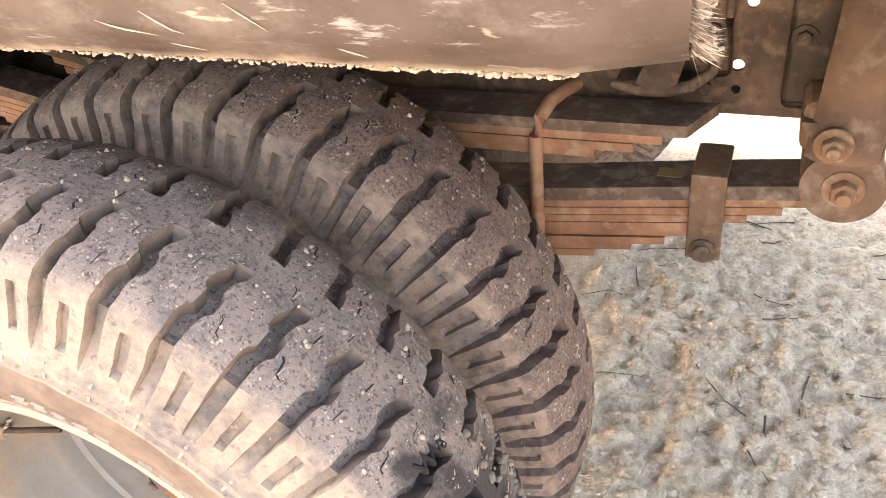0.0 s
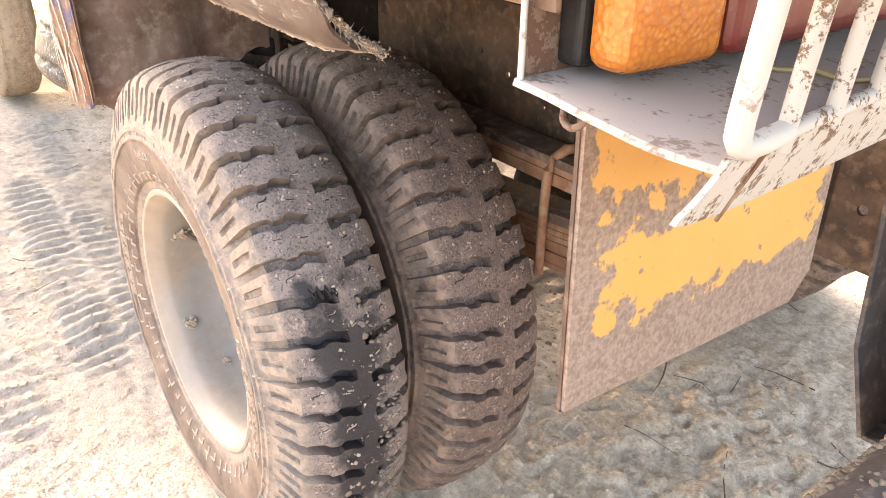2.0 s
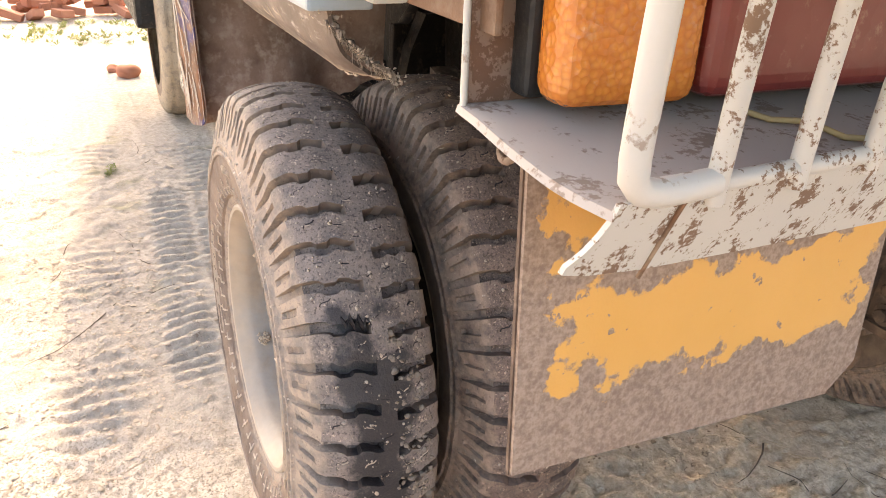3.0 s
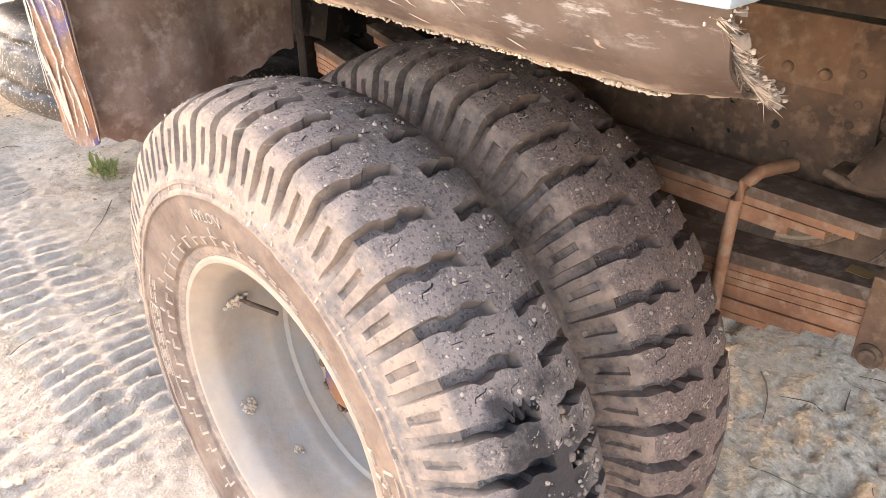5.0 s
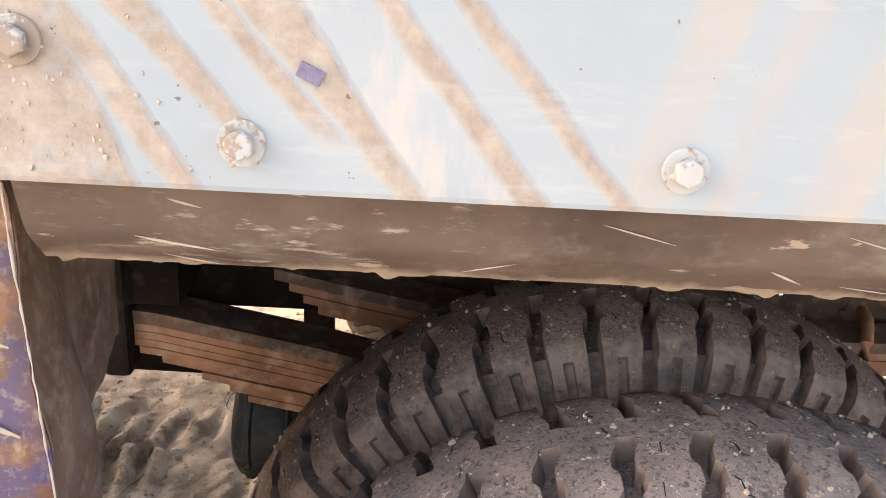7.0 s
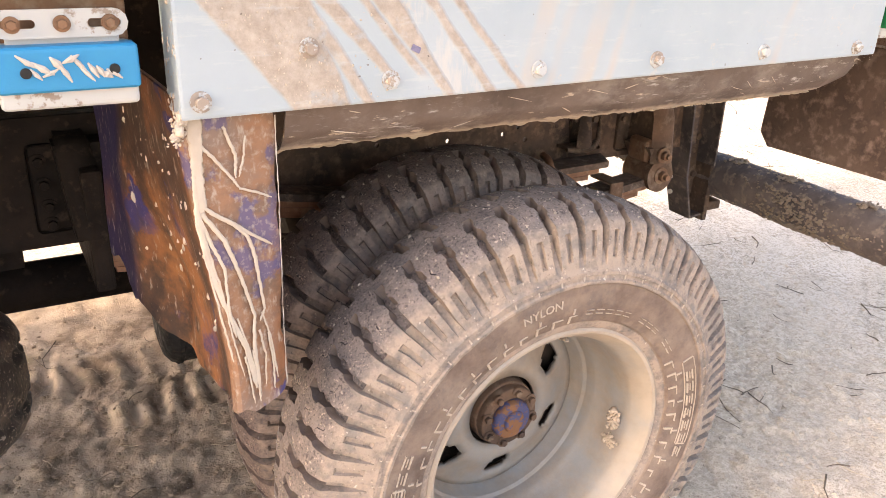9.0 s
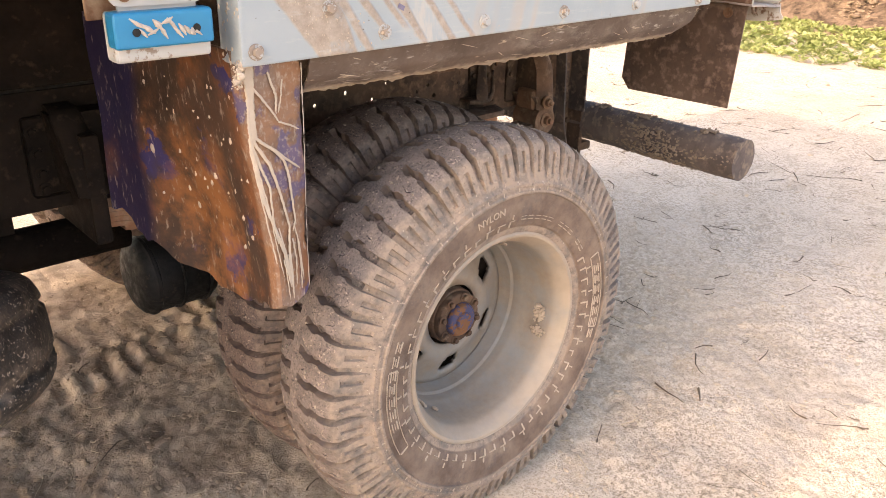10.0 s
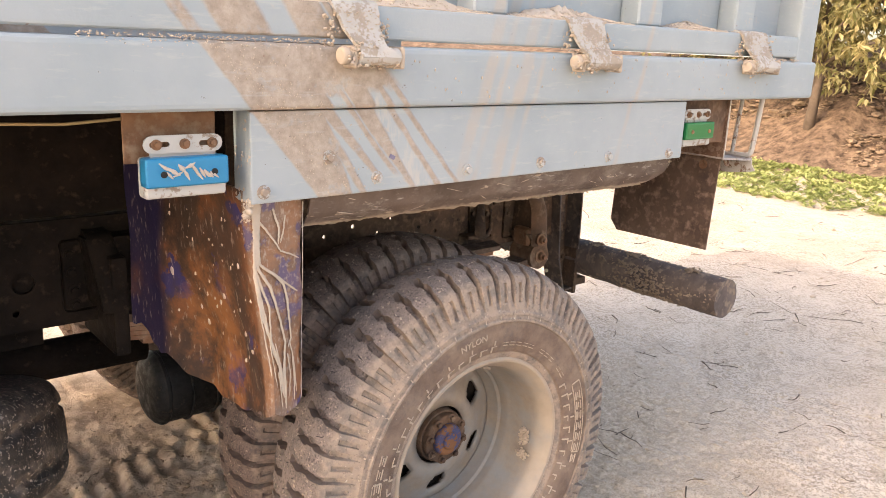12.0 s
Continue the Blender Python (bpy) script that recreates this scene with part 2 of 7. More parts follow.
def rubber(name, clean, dust, amount, wet=False):
    """Tyre rubber under dried dust and mud."""
    m = Nodes(name, 0.8, spec=0.25)
    a, b, c = m.noise(14, 8, 0.65), m.noise(70, 5), m.noise(260, 3)
    cover = m.ramp(m.mix(0.45, a, b), (0.52 - amount, 0.0), (0.62 - amount * 0.5, 1.0))
    col = m.mix(cover, clean, dust)
    # dull grey polish on worn places, pale crumbs and scratches
    col = m.mix(m.ramp(m.noise(24, 4, offset=(2, 5, 1)), (0.52, 0.0), (0.64, 0.55)), col, tuple(0.5 * v + 0.07 for v in clean))
    col = m.mix(m.ramp(m.noise(130, 3), (0.66, 0.0), (0.74, 0.6)), col, tuple(min(0.6, v * 1.55) for v in dust))
    col = m.mix(m.ramp(m.noise(95, 4, stretch=(1, 0.25, 1), offset=(7, 7, 1)), (0.68, 0.0), (0.72, 0.8)), col, (0.52, 0.45, 0.38))
    col = m.mix(m.ramp(m.noise(120, 3, offset=(4, 1, 9)), (0.30, 0.5), (0.40, 0.0)), col, tuple(v * 0.5 for v in clean))
    rough = m.ramp(cover, (0.0, 0.55), (1.0, 0.9))
    # lug tops rubbed on the road to a speckled dark grey, browner flanks
    r = m.math("SQRT", m.math("ADD", m.math("POWER", m.axis(0), 2.0), m.math("POWER", m.axis(2), 2.0)))
    n = m.normal()
    out = m.math("DIVIDE", m.math("ADD", m.math("MULTIPLY", n[0], m.axis(0)), m.math("MULTIPLY", n[2], m.axis(2))), r)
    band = m.band(m.axis(1), -0.004, 0.190, 0.004)
    flank = m.mix(m.ramp(b, (0.36, 0.0), (0.64, 1.0)), (clean[0] * 1.1, clean[1] * 0.98, clean[2] * 0.98), (dust[0] * 0.60, dust[1] * 0.57, dust[2] * 0.58))
    col = m.mix(m.math("MULTIPLY", m.band(m.axis(1), 0.022, 0.190, 0.008), 0.85), col, flank)
    top = m.mix(m.ramp(m.noise(30, 5, offset=(6, 2, 4)), (0.36, 0.0), (0.64, 1.0)), (clean[0] * 1.12, clean[1] * 1.12, clean[2] * 1.16), (clean[0] * 1.85, clean[1] * 1.76, clean[2] * 1.74))
    top = m.mix(m.ramp(m.noise(46, 6, 0.72, stretch=(1, 1.6, 1), offset=(9, 4, 4), distort=1.2), (0.60, 0.0), (0.64, 0.65)), top, tuple(min(0.6, v * 1.35) for v in dust))
    top = m.mix(m.ramp(m.noise(330, 3, 0.7, offset=(1, 1, 2)), (0.54, 0.0), (0.66, 0.75)), top, tuple(v * 1.08 for v in dust))
    top = m.mix(m.ramp(m.noise(210, 3, 0.7, offset=(8, 3, 2)), (0.38, 0.8), (0.46, 0.0)), top, tuple(v * 0.45 for v in clean))
    top = m.mix(m.ramp(m.noise(110, 3, 0.7, offset=(5, 9, 2)), (0.635, 0.0), (0.66, 0.85)), top, tuple(min(0.6, v * 1.6) for v in dust))
    col = m.mix(m.math("MULTIPLY", m.math("MULTIPLY", band, m.step(out, 0.80, 0.10)), 0.92), col, top)
    # smoother brown ring of the sidewall round the rim
    ring = m.math("MULTIPLY", m.band(r, 0.284, 0.366, 0.002), m.math("SUBTRACT", 1.0, m.step(m.axis(1), -0.006, 0.003)))
    ring = m.math("MULTIPLY", ring, m.ramp(m.noise(14, 6, offset=(1, 2, 3)), (0.35, 0.55), (0.55, 0.95)))
    col = m.mix(ring, col, m.mix(m.ramp(a, (0.35, 0.0), (0.65, 1.0)), (0.098, 0.066, 0.052), (0.205, 0.148, 0.115)))
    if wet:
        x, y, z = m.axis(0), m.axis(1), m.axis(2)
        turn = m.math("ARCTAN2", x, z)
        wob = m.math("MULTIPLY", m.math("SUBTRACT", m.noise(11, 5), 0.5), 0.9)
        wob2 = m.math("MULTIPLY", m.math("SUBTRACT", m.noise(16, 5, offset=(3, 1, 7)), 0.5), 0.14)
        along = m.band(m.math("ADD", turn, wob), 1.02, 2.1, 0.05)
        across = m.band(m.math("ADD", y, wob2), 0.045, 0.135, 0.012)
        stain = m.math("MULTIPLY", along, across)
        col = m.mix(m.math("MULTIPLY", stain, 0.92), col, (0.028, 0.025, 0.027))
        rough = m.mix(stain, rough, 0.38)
    return m.done(col, m.mix(0.5, b, c), 0.6, 0.003, rough=rough)


def painted(name, paint, under, worn=0.5, scale=14, rough=0.55, speck=0.0, bump=0.25):
    """Paint chipped through to what lies under it."""
    m = Nodes(name, rough, spec=0.35)
    a, b = m.noise(scale, 8, 0.65), m.noise(scale * 6, 5)
    mask = m.ramp(m.mix(0.35, a, b), (worn - 0.02, 0.0), (worn + 0.02, 1.0))
    shade = m.mix(m.noise(3, 4), tuple(v * 0.82 for v in paint), paint)
    und = m.mix(m.noise(40, 6), tuple(v * 0.6 for v in under), under)
    col = m.mix(mask, shade, und)
    return m.done(col, m.mix(0.5, mask, m.noise(220, 3)), bump, 0.0012, rough=m.ramp(mask, (0.0, rough), (1.0, 0.9)))


def rusty(name, dark, light, grime=(0.30, 0.22, 0.16), amount=0.5, rough=0.85, spec=0.3):
    """Old steel with rust, oil and dust."""
    m = Nodes(name, rough, spec=spec)
    a, b, c = m.noise(7, 8, 0.65), m.noise(38, 7), m.noise(190, 4)
    col = m.mix(m.ramp(a, (0.38, 0.0), (0.62, 1.0)), dark, light)
    col = m.mix(m.ramp(b, (0.62 - amount * 0.25, 0.0), (0.8 - amount * 0.2, 0.8)), col, grime)
    return m.done(col, m.mix(0.5, b, c), 0.45, 0.003, rough=m.ramp(b, (0.3, rough - 0.2), (0.7, 0.95)))


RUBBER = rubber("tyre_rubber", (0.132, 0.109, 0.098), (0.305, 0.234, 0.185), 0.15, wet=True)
# browner inner tyre, also darkened somewhat for the shade it stands in
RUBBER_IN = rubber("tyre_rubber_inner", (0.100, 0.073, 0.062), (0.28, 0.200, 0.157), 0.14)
MUDDY = Nodes("black_speckled_rubber", 0.5, spec=0.45)
_wall = MUDDY.mix(MUDDY.ramp(MUDDY.noise(9, 6), (0.38, 0.0), (0.66, 1.0)), (0.014, 0.012, 0.011), (0.052, 0.043, 0.037))
_wall = MUDDY.mix(MUDDY.ramp(MUDDY.noise(46, 4, 0.6, stretch=(1, 1.6, 1)), (0.655, 0.0), (0.675, 0.9)), _wall, (0.42, 0.36, 0.30))
_wall = MUDDY.mix(MUDDY.ramp(MUDDY.noise(22, 7, 0.7, offset=(4, 4, 4)), (0.50, 0.0), (0.66, 0.75)), _wall, (0.175, 0.130, 0.100))
_wall = MUDDY.mix(MUDDY.ramp(MUDDY.noise(150, 3, 0.6, offset=(2, 8, 1)), (0.60, 0.0), (0.64, 0.85)), _wall, (0.36, 0.30, 0.245))
MUDDY = MUDDY.done(_wall, MUDDY.noise(120, 4), 0.5, 0.003)
TRACK_MUD = rubber("dried_mud_tread", (0.22, 0.165, 0.115), (0.36, 0.28, 0.20), 0.2)
RIM = Nodes("rim_grey_paint", 0.5, spec=0.35)
_paint = RIM.mix(RIM.noise(40, 5), (0.190, 0.183, 0.176), (0.268, 0.254, 0.240))
_dirt = RIM.mix(RIM.noise(50, 6), (0.19, 0.145, 0.11), (0.32, 0.255, 0.20))
_spread = RIM.ramp(RIM.noise(9, 8, 0.7), (0.36, 0.0), (0.60, 0.95))
_edge = RIM.math("MULTIPLY", RIM.math("SUBTRACT", 1.0, RIM.step(RIM.axis(1), 0.024, 0.016)), RIM.ramp(RIM.noise(20, 6, offset=(3, 3, 3)), (0.3, 0.35), (0.6, 0.9)))
RIM = RIM.done(RIM.mix(_edge, RIM.mix(_spread, _paint, _dirt), (0.36, 0.285, 0.22)), RIM.noise(140, 4), 0.3, 0.0015)
HUB = painted("hub_blue_paint", (0.045, 0.05, 0.12), (0.22, 0.10, 0.045), 0.50, 16, 0.6)
HUB_FLANGE = rusty("hub_rust", (0.05, 0.03, 0.022), (0.13, 0.075, 0.047), (0.24, 0.17, 0.12), 0.4)
STEEL = rusty("oily_dark_steel", (0.016, 0.011, 0.009), (0.048, 0.031, 0.022), (0.12, 0.082, 0.056), 0.4)
STEEL_BROWN = rusty("brown_steel", (0.038, 0.024, 0.017), (0.105, 0.065, 0.043), (0.20, 0.14, 0.098), 0.45)
RAIL = rusty("brown_rail_steel", (0.038, 0.023, 0.016), (0.118, 0.070, 0.046), (0.21, 0.137, 0.092), 0.5)
LEAF = rusty("leaf_spring_rust", (0.155, 0.072, 0.040), (0.31, 0.155, 0.088), (0.33, 0.215, 0.15), 0.5)
LEAF_DARK = rusty("leaf_spring_dark", (0.050, 0.034, 0.026), (0.125, 0.078, 0.054), (0.25, 0.185, 0.145), 0.55)
RUST = rusty("red_rust", (0.11, 0.055, 0.03), (0.24, 0.125, 0.07), (0.28, 0.20, 0.14), 0.5)
GUARD_IN = rusty("guard_inner_rust", (0.185, 0.108, 0.076), (0.34, 0.232, 0.185), (0.43, 0.335, 0.275), 0.5)
TUBE = rusty("bumper_tube_muddy", (0.075, 0.060, 0.058), (0.150, 0.118, 0.102), (0.27, 0.205, 0.16), 0.45)
BLACK = rusty("black_tank", (0.008, 0.008, 0.008), (0.02, 0.018, 0.017), (0.12, 0.09, 0.07), 0.1, 0.5)


def white_board():
    """Pale blue-white painted board with dried mud streaks thrown over it."""
    m = Nodes("pale_blue_board", 0.5, spec=0.35)
    x, z = m.axis(0), m.axis(2)
    col = m.mix(m.ramp(m.noise(5, 5), (0.35, 0.0), (0.65, 1.0)), (0.270, 0.316, 0.341), (0.318, 0.356, 0.377))
    mud = m.mix(m.ramp(m.noise(45, 7, 0.7), (0.34, 0.0), (0.66, 1.0)), (0.270, 0.220, 0.180), (0.405, 0.345, 0.292))
    # slanting splashes that fan out: each lies between two slanting edges
    wave = m.math("MULTIPLY", m.math("SUBTRACT", m.noise(30, 6, stretch=(1, 1, 0.5)), 0.5), 0.012)
    zz = m.math("SUBTRACT", z, 1.245)

    def slant(k):
        return m.math("ADD", m.math("ADD", x, wave), m.math("MULTIPLY", zz, k))

    total = None
    for k0, lo, k1, hi, zmin in ((0.84, -0.548, 0.41, -0.448, 0), (0.72, -0.449, 0.66, -0.430, 0), (1.00, -0.403, 0.87, -0.384, 1.213), (0.86, -0.356, 0.87, -0.3425, 1.216), (0.88, -0.338, 0.67, -0.3135, 0), (0.81, -0.271, 0.81, -0.255, 0), (0.905, -0.2245, 0.885, -0.2115, 0)):
        s = m.math("MULTIPLY", m.step(slant(k0), lo), m.math("SUBTRACT", 1.0, m.step(slant(k1), hi)))
        if zmin:
            s = m.math("MULTIPLY", s, m.step(z, zmin, 0.01))
        total = s if total is None else m.math("MAXIMUM", total, s)
    high = m.math("ADD", z, m.math("MULTIPLY", m.math("SUBTRACT", m.noise(12, 5), 0.5), 0.08))
    fill = m.math("MULTIPLY", m.step(slant(0.80), -0.548), m.math("SUBTRACT", 1.0, m.step(slant(1.0), -0.19, 0.008)))
    total = m.math("MAXIMUM", total, m.math("MULTIPLY", fill, m.band(high, 1.375, 1.475, 0.006)))
    # rubbed pale smear between two splashes
    rub = m.math("MULTIPLY", m.math("MULTIPLY", m.step(slant(0.7), -0.314), m.math("SUBTRACT", 1.0, m.step(slant(0.82), -0.271))), m.ramp(m.noise(60, 4, stretch=(1, 1, 0.25)), (0.45, 0.0), (0.6, 0.7)))
    col = m.mix(rub, col, (0.43, 0.40, 0.365))
    bare = m.math("MAXIMUM", m.band(slant(0.75), -0.545, -0.512, 0.004), m.band(slant(0.62), -0.452, -0.400, 0.004))
    total = m.math("MULTIPLY", total, m.math("SUBTRACT", 1.0, m.math("MULTIPLY", bare, m.step(z, 1.466, 0.003))))
    gaps = m.ramp(m.noise(30, 6, offset=(4, 0, 2)), (0.30, 0.55), (0.42, 1.0))
    total = m.math("MULTIPLY", total, gaps)
    # faint washed runs
    w = m.math("ADD", x, m.math("MULTIPLY", z, -0.28))
    w = m.math("ADD", w, m.math("MULTIPLY", m.math("SUBTRACT", m.noise(14, 3), 0.5), 0.02))
    run = None
    for lo, hi in ((-0.505, -0.475), (-0.455, -0.440), (-0.405, -0.372), (-0.345, -0.332), (0.02, 0.035)):
        s = m.band(w, lo, hi, 0.005)
        run = s if run is None else m.math("MAXIMUM", run, s)
    run = m.math("MULTIPLY", run, m.ramp(m.noise(8, 4, offset=(1, 1, 1)), (0.34, 0.2), (0.58, 0.7)))
    col = m.mix(run, col, (0.385, 0.335, 0.285))
    col = m.mix(total, col, mud)
    dirt = m.ramp(m.mix(0.4, m.noise(18, 8), m.noise(120, 4)), (0.60, 0.0), (0.68, 0.8))
    col = m.mix(dirt, col, (0.42, 0.36, 0.30))
    fine = m.ramp(m.noise(50, 6, 0.7, stretch=(0.25, 1, 1.6), offset=(6, 1, 2)), (0.56, 0.0), (0.66, 0.35))
    col = m.mix(fine, col, (0.40, 0.41, 0.40))
    chip = m.ramp(m.noise(75, 3, offset=(5, 5, 5)), (0.735, 0.0), (0.75, 0.85))
    col = m.mix(chip, col, (0.13, 0.10, 0.085))
    rust = m.ramp(m.noise(34, 7, offset=(8, 3, 1)), (0.72, 0.0), (0.75, 0.7))
    col = m.mix(rust, col, (0.20, 0.10, 0.06))
    crust = m.math("MULTIPLY", total, m.math("ADD", 0.35, m.math("MULTIPLY", m.noise(55, 7, 0.7, offset=(2, 1, 6)), 1.2)))
    h = m.mix(0.6, m.mix(0.5, m.noise(90, 5), m.noise(6, 3)), crust)
    return m.done(col, h, 0.55, 0.004, rough=m.ramp(total, (0.0, 0.5), (1.0, 0.95)))


def lip_plate():
    """Brown bent plate, scraped and mud-splashed."""
    m = Nodes("brown_lip_plate", 0.54, spec=0.42)
    col = m.mix(m.ramp(m.noise(7, 7), (0.36, 0.0), (0.62, 1.0)), (0.050, 0.031, 0.023), (0.122, 0.086, 0.068))
    haze = m.ramp(m.noise(19, 8, 0.72, stretch=(0.6, 1, 1), offset=(3, 0, 5)), (0.50, 0.0), (0.66, 0.75))
    col = m.mix(haze, col, (0.190, 0.155, 0.132))
    scrape = m.ramp(m.noise(95, 7, 0.7, stretch=(0.28, 1.3, 1.3), turn=(0, 14, 0), offset=(2, 2, 2)), (0.57, 0.0), (0.65, 0.8))
    col = m.mix(m.math("MULTIPLY", scrape, m.ramp(m.noise(5, 4, offset=(1, 8, 3)), (0.42, 0.1), (0.58, 1.0))), col, (0.34, 0.31, 0.29))
    splash = m.ramp(m.noise(42, 7, 0.65, stretch=(0.35, 1.2, 1.2), turn=(0, 16, 0)), (0.635, 0.0), (0.67, 0.9))
    col = m.mix(splash, col, (0.36, 0.285, 0.22))
    low = m.math("MULTIPLY", m.band(m.math("ADD", m.axis(2), m.math("MULTIPLY", m.noise(30, 5), 0.024)), 1.05, 1.132, 0.004), 0.85)
    col = m.mix(low, col, (0.40, 0.32, 0.245))
    return m.done(col, m.mix(0.5, m.noise(120, 5), splash), 0.45, 0.002)


def guard_paint():
    """Orange and violet painted sheet, rusted and streaked with pale mud."""
    m = Nodes("guard_paint", 0.6, spec=0.35)
    x, y, z = m.axis(0), m.axis(1), m.axis(2)
    n = m.noise(6, 8, 0.68)
    col = m.ramp(n, (0.36, (0.022, 0.014, 0.013)), (0.47, (0.075, 0.036, 0.021)), (0.56, (0.20, 0.078, 0.033)), (0.64, (0.12, 0.055, 0.030)), (0.75, (0.06, 0.034, 0.025)))
    violet = m.ramp(m.noise(10, 7, 0.62, offset=(5, 2, 8)), (0.56, 0.0), (0.585, 1.0))
    col = m.mix(violet, col, (0.040, 0.031, 0.105))
    brown = m.math("MULTIPLY", m.band(y, 0.02, 0.40, 0.02), m.ramp(m.noise(8, 6, offset=(9, 1, 3)), (0.44, 0.0), (0.56, 0.85)))
    col = m.mix(brown, col, (0.050, 0.030, 0.022))
    wave = m.math("MULTIPLY", m.math("SUBTRACT", m.noise(9, 6, offset=(4, 4, 1)), 0.5), 0.30)
    ridge = m.math("MULTIPLY", m.band(m.math("ADD", y, wave), 0.085, 0.24, 0.03), m.band(m.math("ADD", z, wave), 0.60, 1.02, 0.03))
    col = m.mix(m.math("MULTIPLY", ridge, m.ramp(m.noise(16, 7, 0.65, offset=(3, 8, 3)), (0.36, 0.0), (0.56, 0.9))), col, (0.29, 0.115, 0.042))
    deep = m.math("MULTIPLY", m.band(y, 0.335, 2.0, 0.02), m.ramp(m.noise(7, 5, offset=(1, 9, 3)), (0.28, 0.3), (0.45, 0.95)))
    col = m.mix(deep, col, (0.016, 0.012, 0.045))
    flange = m.math("SUBTRACT", 1.0, m.step(y, -0.006, 0.004))
    side = m.ramp(m.noise(9, 7, 0.62, offset=(2, 7, 4)), (0.38, (0.135, 0.082, 0.058)), (0.50, (0.25, 0.125, 0.070)), (0.62, (0.20, 0.128, 0.096)))
    side = m.mix(m.ramp(m.noise(15, 6, 0.55, offset=(5, 2, 8)), (0.555, 0.0), (0.60, 0.8)), side, (0.085, 0.072, 0.150))
    side = m.mix(m.ramp(m.noise(120, 5, offset=(1, 3, 9)), (0.52, 0.0), (0.68, 0.55)), side, (0.36, 0.29, 0.235))
    col = m.mix(flange, col, side)
    dust = m.ramp(m.noise(90, 5, stretch=(1, 1, 0.4), offset=(3, 3, 3)), (0.58, 0.0), (0.70, 0.65))
    col = m.mix(dust, col, (0.40, 0.33, 0.27))
    return m.done(col, m.mix(0.5, m.noise(60, 6), n), 0.5, 0.003)


def yellow_flap():
    """Old yellow paint left in patches on a rusty plate."""
    m = Nodes("yellow_flap_paint", 0.6, spec=0.3)
    y, z = m.axis(1), m.axis(2)
    edge = m.math("MULTIPLY", m.math("SUBTRACT", m.noise(20, 7, 0.6), 0.5), 0.12)
    zz = m.math("ADD", z, m.math("ADD", edge, m.math("MULTIPLY", m.math("SUBTRACT", m.noise(6, 2), 0.5), 0.05)))
    yy = m.math("ADD", y, edge)
    low = m.math("MULTIPLY", m.band(zz, 0.947, 1.036, 0.002), m.band(yy, 0.06, 0.385, 0.002))
    high = m.math("MULTIPLY", m.band(zz, 1.056, 1.30, 0.002), m.band(yy, 0.045, 0.385, 0.002))
    mask = m.math("MAXIMUM", low, high)
    mask = m.math("MULTIPLY", mask, m.ramp(m.noise(55, 5, offset=(2, 7, 1)), (0.32, 0.0), (0.345, 1.0)))
    bare = m.mix(m.ramp(m.noise(200, 6), (0.38, 0.0), (0.62, 1.0)), (0.19, 0.13, 0.10), (0.29, 0.215, 0.17))
    paint = m.mix(m.noise(12, 4), (0.50, 0.255, 0.065), (0.58, 0.31, 0.095))
    return m.done(m.mix(mask, bare, paint), m.mix(0.4, m.noise(260, 4), mask), 0.4, 0.0015, rough=m.ramp(mask, (0.0, 0.95), (1.0, 0.45)))


